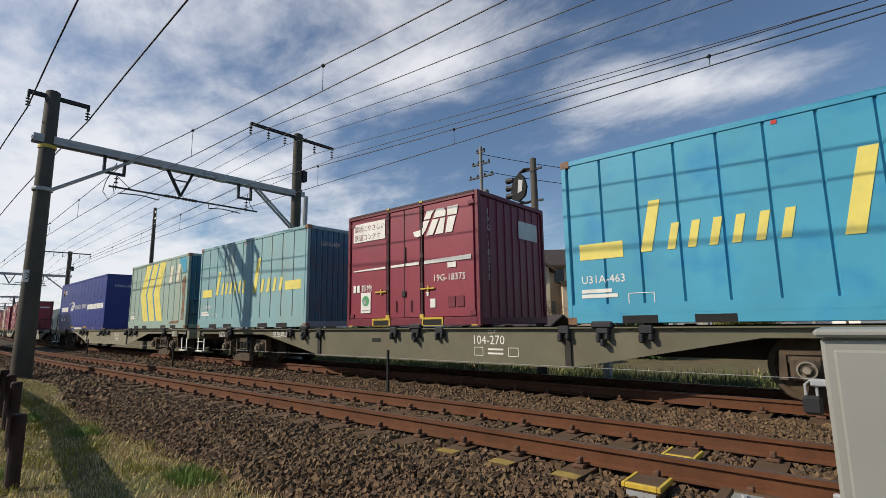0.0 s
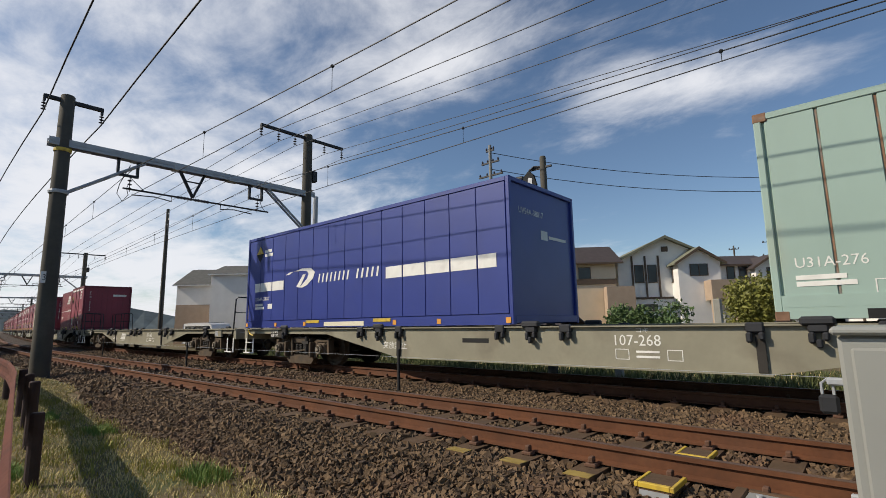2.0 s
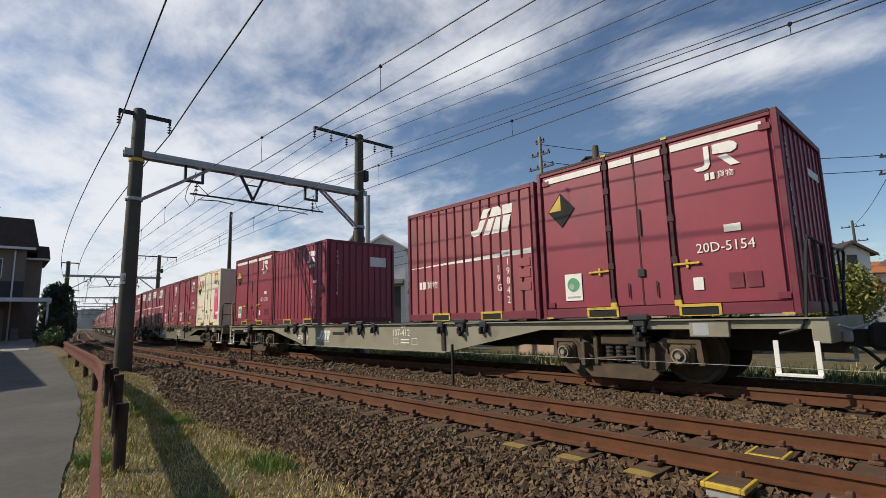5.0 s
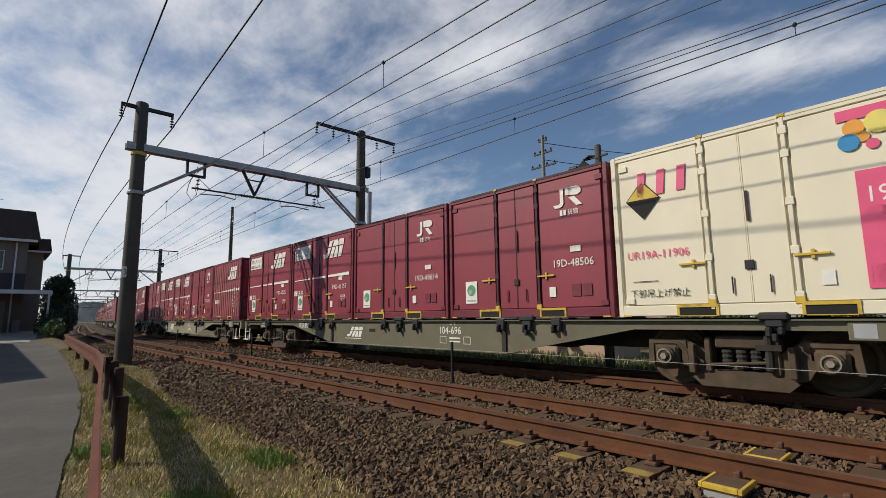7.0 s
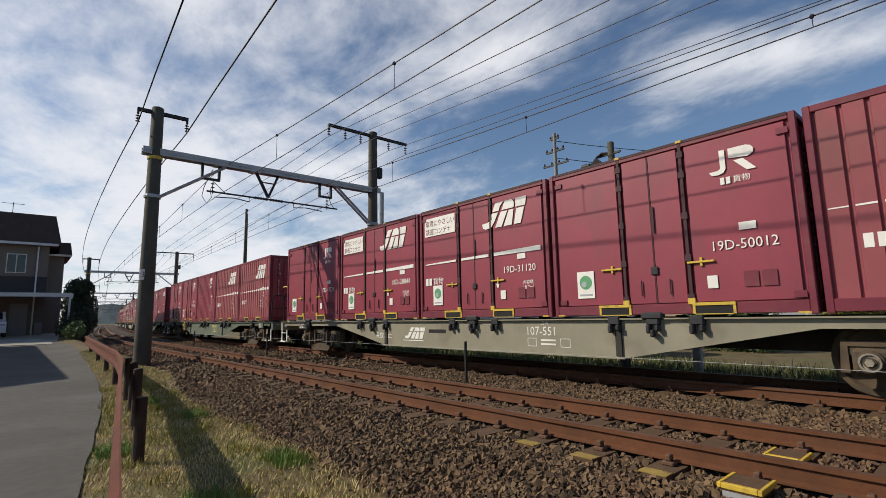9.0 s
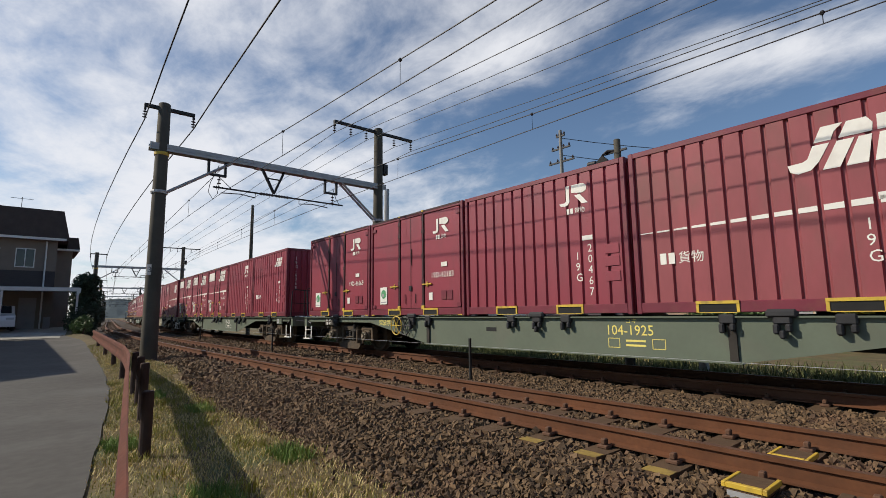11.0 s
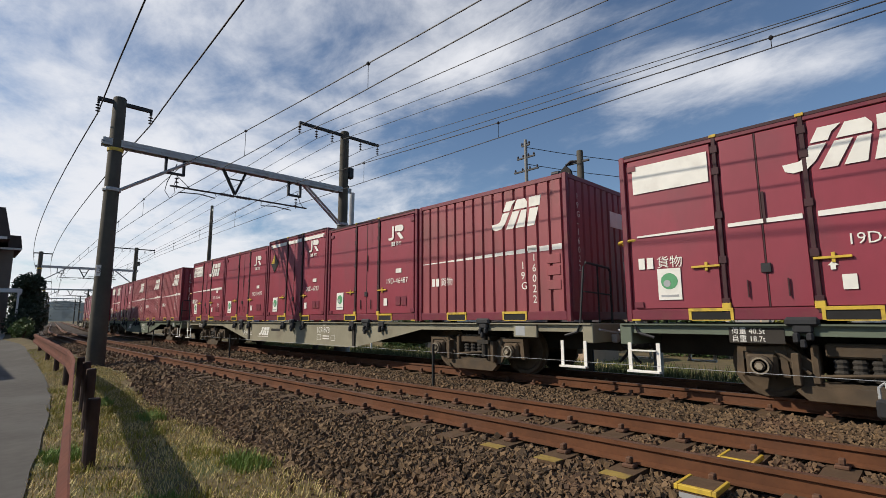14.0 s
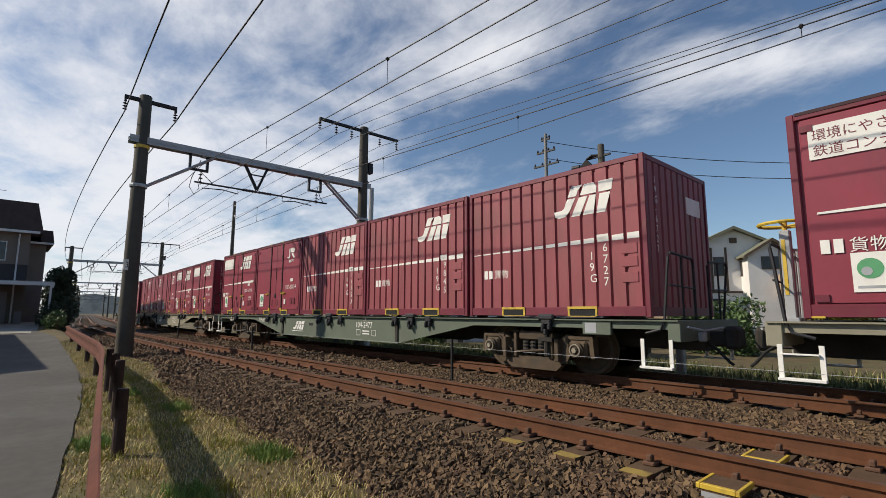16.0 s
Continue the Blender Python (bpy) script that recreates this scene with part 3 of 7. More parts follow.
CONTACT = 5.16
DRIFT = {NEAR: (0.0, -0.016, 0.0, -0.020), FAR: (0.0, -0.009, 0.0, -0.024)}   # contact and messenger wire: sideways, up
for centre in (NEAR, FAR):
    ca, cr, ma, mr = DRIFT[centre]
    span(centre, CONTACT, 0.0, 0.010, "contact_wire", "thin contact wire above the track", ca, cr)
    mess = span(centre, 6.05, 0.55, 0.011, "messenger_wire", "sagging messenger wire over the contact wire", ma, mr)
    stops = [30.0] + PORTALS
    for a, b in zip(stops[:3], stops[1:4]):
        for k in range(1, 9):
            t = k / 9
            d = min(26.0, max(0.0, a + (b - a) * t - PORTALS[0]))
            p, q = line(a + (b - a) * t, centre + ca * d)[0], line(a + (b - a) * t, centre + ma * d)[0]
            top = 6.05 - 0.55 * 4 * t * (1 - t) + mr * d
            part("dropper", G().tube([(p.x, p.y, CONTACT + cr * d), (q.x, q.y, top)], 0.006, 4).lathe([(0.02, -0.03), (0.04, 0), (0.02, 0.03)], (q.x, q.y, top), sides=6), M["wire"], mess)
FEEDER = "dark feeder wire hung from insulators"
span(2.27, 7.13, 0.0, 0.018, "feeder_wire", FEEDER, -0.048, 0.004)
span(3.65, 7.13, 0.0, 0.020, "feeder_wire", FEEDER, -0.036, 0.016)
for u, r, away, rise in ((8.75, 0.012, 0.0, -0.044), (9.48, 0.010, 0.0, -0.052), (10.2, 0.010, 0.0, -0.052), (11.6, 0.010, 0.0, -0.056), (12.5, 0.012, 0.0, -0.030)):
    span(u, 8.24, 0.3, r, "feeder_wire", FEEDER, away, rise)

# ---- the freight train: flat wagons and the containers on them ----
DECK, WAGON, HALF = 0.97, 20.4, 1.225
NUMBER_AT = 1.8


def wagon(paint, number, kind):
    """A container flat wagon, its front towards +x, its origin at rail height under its middle."""
    w = thing("flat_wagon", "%s steel container flat wagon on two bogies" % kind, "flat wagon", "wagons of the freight train")
    part("deck", G().box(-9.75, 9.75, -1.0, 1.0, DECK - 0.17, DECK - 0.06, 0.01).box(-9.75, 9.75, -0.16, 0.16, DECK - 0.5, DECK - 0.15), M["underframe"], w)
    belly = [(-9.75, DECK - 0.03), (9.75, DECK - 0.03), (9.75, DECK - 0.16), (5.75, DECK - 0.17), (3.3, 0.34), (-3.3, 0.34), (-5.75, DECK - 0.17), (-9.75, DECK - 0.16)]
    for s in (-1, 1):
        sill = part("side_sill", G().prism(belly, s * 1.16 - 0.008, s * 1.16 + 0.008), paint, w)
        part("flange", G().box(-9.78, 9.78, s * 1.16 - 0.07, s * 1.16 + 0.07, DECK - 0.045, DECK - 0.025).box(-3.3, 3.3, s * 1.16 - 0.07, s * 1.16 + 0.05, 0.325, 0.34), paint, sill)
        for x in (-3.2, 3.2):
            part("rib", G().box(x - 0.05, x + 0.05, s * 1.18 - 0.02, s * 1.18 + 0.02, 0.36, DECK - 0.05), M["underframe"], sill)
        slot_w = 0.14 if number.startswith("104") else 0.3
        # black plate on the sill paints the shaded hollow of the slot
        part("slot", G().box(1.2 * s - slot_w, 1.2 * s + slot_w, s * 1.169 - 0.002, s * 1.169 + 0.004, 0.66, 0.74, 0.001), M["black"], sill)
        for c in (-7.56, -3.78, 0, 3.78, 7.56):
            for x, big in ((c - 0.62, 0), (c, 1), (c + 0.62, 0)) if abs(c) < 5 else ((c, 1),):
                clamp = G().box(x - 0.10, x + 0.10, s * 1.2 - 0.05, s * 1.2 + 0.05, DECK - 0.13, DECK + (0.0 if not big else 0.04), 0.02).box(x - 0.10, x - 0.03, s * 1.22 - 0.05, s * 1.22 + 0.04, DECK - 0.25, DECK - 0.12, 0.02)
                clamp.box(x + 0.03, x + 0.10, s * 1.22 - 0.05, s * 1.22 + 0.04, DECK - 0.22, DECK - 0.12, 0.02)
                if big:
                    clamp.box(x - 0.17, x + 0.17, s * 1.2 - 0.07, s * 1.2 + 0.05, DECK - 0.05, DECK + 0.06, 0.03).box(x - 0.03, x + 0.03, s * 1.24 - 0.05, s * 1.24 + 0.03, DECK - 0.30, DECK - 0.2, 0.015)
                part("container_clamp", clamp, M["dark_steel"], sill)
        t, y = G(), s * 1.170
        write(t, number, (NUMBER_AT - 0.46) * -s, y, 0.66, 0.22, 0.95, flip=s > 0)
        write(t, "コキ", (NUMBER_AT - 0.12) * -s, y, 0.845, 0.085, 1.2, flip=s > 0)
        cap = "突放禁止"
        at, up_z = (5.3, 0.745) if number.startswith("104") else (3.7, 0.52)
        x0 = s * at
        write(t, cap, x0, y, up_z, 0.16, 1.15, flip=s > 0)
        sx = -s
        a = NUMBER_AT * sx
        for q0 in (-0.42, 0.30):
            for e in ((q0, q0 + 0.2, 0.46, 0.47), (q0, q0 + 0.2, 0.60, 0.61), (q0, q0 + 0.01, 0.46, 0.61), (q0 + 0.19, q0 + 0.2, 0.46, 0.61)):
                t.box(a + e[0], a + e[1], y - 0.001, y + 0.001, e[2], e[3])
        for k in (0, 1):
            t.box(a - 0.12, a + 0.2, y - 0.001, y + 0.001, 0.56 - 0.07 * k, 0.59 - 0.07 * k)
        part("side_lettering", t, M["yellow_lettering"] if number == "104-1925" else M["lettering"], sill, "painted wagon number and notices")
        if number not in ("104-270", "104-1925", "104-825", "107-268"):
            mark = slant_mark(G(), 2.42 * s, y, 0.52, 0.78, 0.26, s > 0)
            mark.box(*sorted((2.5 * s, 1.7 * s)), y - 0.002, y + 0.002, 0.47, 0.485)
            part("emblem", mark, M["lettering"], sill, "slanted white emblem")
        wt = part("weight_plate", G().box(*sorted((s * 8.35, s * 7.75)), s * 1.172 - 0.004, s * 1.172 + 0.004, DECK - 0.26, DECK - 0.07), M["underframe"], sill)
        ws = G()
        write(ws, "荷重 40.5t", s * 8.32, s * 1.178, DECK - 0.145, 0.095, 0.9, flip=s > 0)
        write(ws, "自重 18.7t", s * 8.32, s * 1.178, DECK - 0.24, 0.095, 0.9, flip=s > 0)
        part("weight_lettering", ws, M["lettering"], wt)
        card = part("card_holder", G().box(8.25, 8.75, s * 1.17 - 0.03, s * 1.17 + 0.03, DECK - 0.27, DECK - 0.05, 0.01), paint, sill)
        part("card", G().box(8.3, 8.5, s * 1.2 - 0.003, s * 1.2 + 0.003, DECK - 0.24, DECK - 0.08), M["galv"], card)
    for e in (-1, 1):
        part("end_beam", G().box(*sorted((e * 9.62, e * 9.8)), -1.2, 1.2, DECK - 0.33, DECK - 0.03, 0.01), paint, w)
        part("coupler", G().box(*sorted((e * 9.6, e * 10.08)), -0.12, 0.12, DECK - 0.42, DECK - 0.2, 0.02).box(*sorted((e * 10.0, e * 10.2)), -0.2, 0.2, DECK - 0.46, DECK - 0.12, 0.05), M["underframe"], w)
        for s in (-1, 1):
            st = G()
            for x in (e * 9.25, e * 9.66):
                st.box(x - 0.028, x + 0.028, s * 1.21 - 0.008, s * 1.21 + 0.008, 0.27, DECK - 0.3, 0.003)
            st.box(*sorted((e * 9.22, e * 9.69)), s * 1.21 - 0.07, s * 1.21 + 0.03, 0.25, 0.285, 0.006)
            if e < 0:
                st.box(*sorted((e * 9.27, e * 9.64)), s * 1.21 - 0.05, s * 1.21 + 0.01, 0.55, 0.57, 0.004)
            part("step", st, M["lettering"], w, "white step iron")
        yellow_end = number in ("107-268", "107-412") and e < 0
        for y0, y1 in ((-1.19, -0.30), (0.30, 1.19)):
            top = DECK + 0.95
            outer, inner = (y0, y1) if y0 < 0 else (y1, y0)
            k = 1 if outer < inner else -1
            part("handrail", G().tube([(e * 9.30, outer, DECK - 0.22), (e * 9.52, outer, DECK - 0.16), (e * 9.58, outer, DECK - 0.05), (e * 9.66, outer, DECK + 0.72), (e * 9.68, outer, DECK + 0.88), (e * 9.68, outer + 0.07 * k, top), (e * 9.68, inner - 0.06 * k, top - 0.04), (e * 9.68, inner, top - 0.1), (e * 9.68, inner, DECK - 0.05)], 0.021, 6), M["yellow"] if yellow_end else M["dark_steel"], w, "bent tubular end rail")
            part("mid_rail", G().tube([(e * 9.67, outer, DECK + 0.48), (e * 9.68, inner, DECK + 0.45)], 0.014, 6).tube([(e * 9.68, (outer + inner) / 2, DECK - 0.05), (e * 9.68, (outer + inner) / 2, top - 0.02)], 0.016, 6), M["dark_steel"], w)
        if e < 0 and number in ("107-973", "107-551", "104-825"):
            column = part("brake_column", G().box(-9.62, -9.50, -0.98, -0.88, DECK - 0.1, DECK + 1.12, 0.015).box(-9.66, -9.46, -1.02, -0.84, DECK - 0.08, DECK + 0.02, 0.01).tube([(-9.56, -0.6, DECK - 0.05), (-9.56, -0.6, DECK + 0.9)], 0.025, 8).tube([(-9.56, -0.4, DECK - 0.05), (-9.56, -0.4, DECK + 0.9)], 0.025, 8), M["galv"], w, "grey hand brake column")
            part("yellow_strip", G().box(-9.60, -9.56, -0.986, -0.981, DECK + 0.3, DECK + 1.0), M["yellow"], column)
            rim = G().tube([(-9.56 + 0.28 * math.cos(q * math.pi / 12), -0.93 + 0.28 * math.sin(q * math.pi / 12), DECK + 1.2) for q in range(25)], 0.022, 6)
            for q in range(4):
                rim.tube([(-9.56, -0.93, DECK + 1.17), (-9.56 + 0.27 * math.cos(q * math.pi / 2), -0.93 + 0.27 * math.sin(q * math.pi / 2), DECK + 1.2)], 0.014, 5)
            part("hand_wheel", rim.lathe([(0.03, 0.0), (0.03, 0.12)], (-9.56, -0.93, DECK + 1.1), sides=8), M["yellow"], column, "yellow brake wheel")
        part("coupling_lever", G().tube([(e * 9.86, -1.1, DECK - 0.12), (e * 9.9, -0.6, DECK - 0.18), (e * 10.0, -0.15, DECK - 0.14)], 0.016, 6).box(*sorted((e * 9.80, e * 9.9)), -0.62, -0.5, DECK - 0.34, DECK - 0.2, 0.02), M["galv"], w)
        part("brake_hose", G().tube([(e * 9.8, -0.45, DECK - 0.3), (e * 10.0, -0.45, DECK - 0.45), (e * 10.15, -0.44, DECK - 0.62), (e * 10.2, -0.43, DECK - 0.66)], 0.022, 6), M["black"], w)
    part("brake_gear", G().lathe([(0.16, -0.3), (0.17, 0), (0.16, 0.3)], (-2.4, 0.3, 0.62), "x", 14).box(0.5, 1.4, -0.7, -0.3, 0.45, 0.75, 0.03).tube([(-6, 0.25, 0.6), (6, 0.25, 0.6)], 0.03, 6), M["underframe"], w)
    for e in (-1, 1):
        b = part("bogie", bogie_frame, M["bogie"], w, "dusty brown cast bogie")
        b.location = (e * 7.1, 0, 0)
        for name, geos, mat in (("side_frame", side_frames, "bogie"), ("spring", spring_geos, "underframe"), ("damper", damper_geos, "underframe")):
            for geo in geos:
                part(name, geo, M[mat], b)
        for geo in axle_geos:
            part("axle_box", geo, M["bogie"], b, "worn axle box with a round cap")
        for x in (-0.95, 0.95):
            for s in (-1, 1):
                part("axle_cap", G().lathe([(0.085, 0.0), (0.085, s * 0.02), (0.105, s * 0.02), (0.105, 0.0)], (x, s * 1.125, 0.43), "y", 14).lathe([(0.045, 0.0), (0.045, s * 0.03)], (x, s * 1.14, 0.43), "y", 6), M["axle_cap"], b, "worn pale axle cap")
            ws = new("wheelset", wheel_me)
            ws.parent = b
            ws.location = (x, 0, 0.43)
    if number == "104-1925":
        for x in (-4.35, -4.0):
            g = G().tube([(x + 0.22 * math.cos(q * math.pi / 10), -1.28, 0.74 + 0.22 * math.sin(q * math.pi / 10)) for q in range(21)], 0.014, 6)
            for k in range(6):
                c, q = math.cos(k * math.pi / 3) * 0.21, math.sin(k * math.pi / 3) * 0.21
                g.tube([(x, -1.28, 0.74), (x + c, -1.28, 0.74 + q)], 0.012, 5)
            part("hand_wheel", g.tube([(x, -1.28, 0.74), (x, -1.15, 0.74)], 0.02, 6), M["yellow"] if x < -4.2 else M["dark_steel"], w)
    return w


# one bogie: frames outside the wheels, drooping in the middle
side_frames = []
for s in (-1, 1):
    sf = G()
    y = s * 0.93
    side = [(-1.22, 0.50), (-0.75, 0.51), (-0.60, 0.36), (-0.55, 0.13), (0.55, 0.13), (0.60, 0.36), (0.75, 0.51), (1.22, 0.50), (1.22, 0.63), (0.70, 0.68), (0.42, 0.50), (0.39, 0.27), (-0.39, 0.27), (-0.42, 0.50), (-0.70, 0.68), (-1.22, 0.63)]
    sf.prism(side, y - 0.06, y + 0.06)
    for x in (-0.95, 0.95):
        sf.prism([(x - 0.29, 0.30), (x - 0.20, 0.30), (x - 0.20, 0.60), (x + 0.20, 0.60), (x + 0.20, 0.30), (x + 0.29, 0.30), (x + 0.26, 0.66), (x - 0.26, 0.66)], y - 0.08, y + 0.08)
    sf.prism([(-0.62, 0.16), (-0.50, 0.05), (0.50, 0.05), (0.62, 0.16), (0.50, 0.22), (-0.50, 0.22)], y - 0.10, y + 0.03)
    sf.prism([(0.42, 0.10), (0.72, 0.22), (0.84, 0.42), (0.60, 0.50), (0.48, 0.30)], y + s * 0.06, y + s * 0.09)
    sf.box(-0.30, 0.30, y - 0.11, y + 0.11, 0.56, 0.72, 0.02)
    sf.box(-0.44, -0.36, y - 0.10, y + 0.13, 0.24, 0.70, 0.015).box(0.36, 0.44, y - 0.10, y + 0.13, 0.24, 0.70, 0.015)
    sf.tube([(-0.36, y + s * 0.12, 0.34), (0.36, y + s * 0.12, 0.40)], 0.022, 6).tube([(-0.8, y + s * 0.1, 0.62), (-0.45, y + s * 0.12, 0.36)], 0.02, 6)
    sf.box(-0.62, -0.54, y - 0.2, y - 0.02, 0.22, 0.6, 0.01).box(0.54, 0.62, y - 0.2, y - 0.02, 0.22, 0.6, 0.01)
    side_frames.append(sf)
bogie_frame = G().box(-0.2, 0.2, -0.85, 0.85, 0.42, 0.68, 0.03)
spring_geos, damper_geos = [], []
for s in (-1, 1):
    for x in (-0.17, 0.0, 0.17):
        spring_geos.append(G().lathe([(0.06, 0.30), (0.075, 0.33), (0.06, 0.36), (0.075, 0.39), (0.06, 0.42), (0.075, 0.45), (0.06, 0.48), (0.075, 0.51), (0.06, 0.54)], (x, s * 0.97, 0), sides=10))
    damper_geos.append(G().tube([(0.33, s * 1.05, 0.3), (0.33, s * 1.05, 0.75)], 0.05, 8).box(0.2, 0.48, s * 1.05 - 0.06, s * 1.05 + 0.06, 0.55, 0.62))
axle_geos = []
for s in (-1, 1):
    for x in (-0.95, 0.95):
        a, b2 = sorted((s * 0.9, s * 1.06))
        axle_geos.append(G().box(x - 0.17, x + 0.17, a, b2, 0.3, 0.58, 0.04).lathe([(0.13, 0), (0.13, s * 0.05), (0.10, s * 0.06), (0.06, s * 0.06), (0.06, s * 0.09), (0.0, s * 0.09)], (x, s * 1.06, 0.43), "y", 14))
wheel_geo = G().tube([(0, -0.85, 0), (0, 0.85, 0)], 0.075, 10)
for s in (-1, 1):
    prof = [(0.46, -0.03 * s), (0.455, -0.005 * s), (0.43, 0.0), (0.425, 0.10 * s), (0.37, 0.10 * s), (0.34, 0.06 * s), (0.12, 0.04 * s), (0.12, -0.02 * s), (0.34, 0.0), (0.37, -0.03 * s)]
    wheel_geo.lathe(prof, (0, s * 0.53, 0), "y", 28)
    for k in range(4):
        wheel_geo.box(0.2 * math.cos(k * math.pi / 2) - 0.03, 0.2 * math.cos(k * math.pi / 2) + 0.03, *sorted((s * 0.57, s * 0.60)), 0.2 * math.sin(k * math.pi / 2) - 0.03, 0.2 * math.sin(k * math.pi / 2) + 0.03)
wheel_me = mesh_of("wheelset", wheel_geo, M["bogie"], True)


# -- containers --
def slant_mark(g, x, y, z, w, h, flip=False):
    """A slanted emblem of plain strokes, split by a thin line."""
    s = -1 if flip else 1

    strokes = (
        ((0.0, 0.24), (0.02, 0.07), (0.09, 0.0), (0.21, 0.04), (0.29, 0.22), (0.39, 0.60), (0.245, 0.60), (0.185, 0.31), (0.14, 0.26)),
        ((0.255, 0.66), (0.405, 0.66), (0.44, 0.84), (0.52, 1.0), (0.33, 1.0)),
        ((0.31, 0.0), (0.46, 0.0), (0.60, 0.60), (0.455, 0.60)),
        ((0.51, 0.0), (0.69, 0.0), (0.74, 0.60), (0.635, 0.60)),
        ((0.47, 0.66), (0.745, 0.66), (0.755, 0.85), (0.71, 1.0), (0.55, 1.0)),
        ((0.74, 0.0), (0.88, 0.0), (0.97, 0.60), (0.80, 0.60)),
        ((0.785, 0.66), (0.99, 0.66), (1.02, 1.0), (0.79, 1.0)),
    )
    for pts in strokes:
        g.prism([(x + s * p * w, z + q * h) for p, q in pts], y - 0.003, y + 0.003)
    return g


def twin_mark(g, x, y, z, w, h, flip=False):
    """Three plain strokes side by side."""
    s = -1 if flip else 1

    def poly(pts):
        g.prism([(x + s * a * w, z + b * h) for a, b in pts], y - 0.003, y + 0.003)
    poly([(0.0, 0.16), (0.06, 0.02), (0.20, 0.0), (0.32, 0.05), (0.38, 0.2), (0.38, 0.98), (0.26, 0.98), (0.26, 0.24), (0.2, 0.17), (0.12, 0.17)])
    poly([(0.46, 0.98), (0.46, 0.60), (0.86, 0.52), (0.98, 0.62), (1.0, 0.78), (0.94, 0.92), (0.84, 0.98)])
    poly([(0.56, 0.46), (0.82, 0.0), (1.02, 0.0), (0.76, 0.48)])
    return g


def bars(g, x, y, z, w, h, rows=1, flip=False, gap=0.35):
    s = -1 if flip else 1
    for k in range(rows):
        hh = h / (rows + gap * (rows - 1))
        g.box(*sorted((x, x + s * w * (1 if k % 2 == 0 else 0.85))), y - 0.002, y + 0.002, z + k * hh * (1 + gap), z + k * hh * (1 + gap) + hh)
    return g


def freight_word(body, X, f, L, yo, z, size, sy):
    """Two plain bars for the mark, then the word for freight."""
    flip, step_f = sy > 0, size * 0.72 / L
    for k in range(2):
        part("painted_bar", bars(G(), X(f + k * step_f), yo, z, size * 0.52, size * 0.95, 1, flip), M["lettering"], body)
    part("freight_word", write(G(), "貨物", X(f + 2.1 * step_f), yo, z + size * 0.1, size * 1.05, 1.0, flip=flip), M["lettering"], body)


def shell(name, label, category, paint, frame_paint, L, H, end_paint=None):
    c = thing(name, label, category, "containers on the freight train")
    a = L / 2
    body = part("body", G().box(-a + 0.05, a - 0.05, -HALF + 0.045, HALF - 0.045, 0.14, H - 0.03), paint, c)
    fr = G()
    for sx in (-1, 1):
        for sy in (-1, 1):
            fr.box(*sorted((sx * a, sx * (a - 0.085))), *sorted((sy * HALF, sy * (HALF - 0.085))), 0.0, H, 0.012)
    for sy in (-1, 1):
        lo, hi = sorted((sy * HALF, sy * (HALF - 0.06)))
        fr.box(-a + 0.08, a - 0.08, lo, hi, H - 0.09, H - 0.005, 0.008)
        fr.box(-a + 0.08, a - 0.08, lo, hi, 0.02, 0.17, 0.008)
    for sx in (-1, 1):
        lo, hi = sorted((sx * a, sx * (a - 0.06)))
        fr.box(lo, hi, -HALF + 0.08, HALF - 0.08, H - 0.09, H - 0.005, 0.008)
        fr.box(lo, hi, -HALF + 0.08, HALF - 0.08, 0.02, 0.16, 0.008)
    part("frame", fr, frame_paint, c)
    return c, body


def pockets(c, x0s, mat=None):
    for sy in (-1, 1):
        for x in x0s:
            # flat black plate stands for the shaded inside of the pocket
            q = part("fork_pocket", G().box(x - 0.23, x + 0.23, sy * (HALF + 0.001) - 0.004, sy * (HALF + 0.001) + 0.004, 0.02, 0.135), M["black"], c)
            part("pocket_frame", G().box(x - 0.27, x + 0.27, sy * (HALF + 0.006) - 0.012, sy * (HALF + 0.006) + 0.012, 0.135, 0.175).box(x - 0.27, x - 0.235, sy * (HALF + 0.005) - 0.008, sy * (HALF + 0.005) + 0.008, 0.02, 0.135).box(x + 0.235, x + 0.27, sy * (HALF + 0.005) - 0.008, sy * (HALF + 0.005) + 0.008, 0.02, 0.135).box(x - 0.235, x + 0.235, sy * (HALF + 0.005) - 0.006, sy * (HALF + 0.005) + 0.006, 0.012, 0.024), mat or M["yellow"], q)


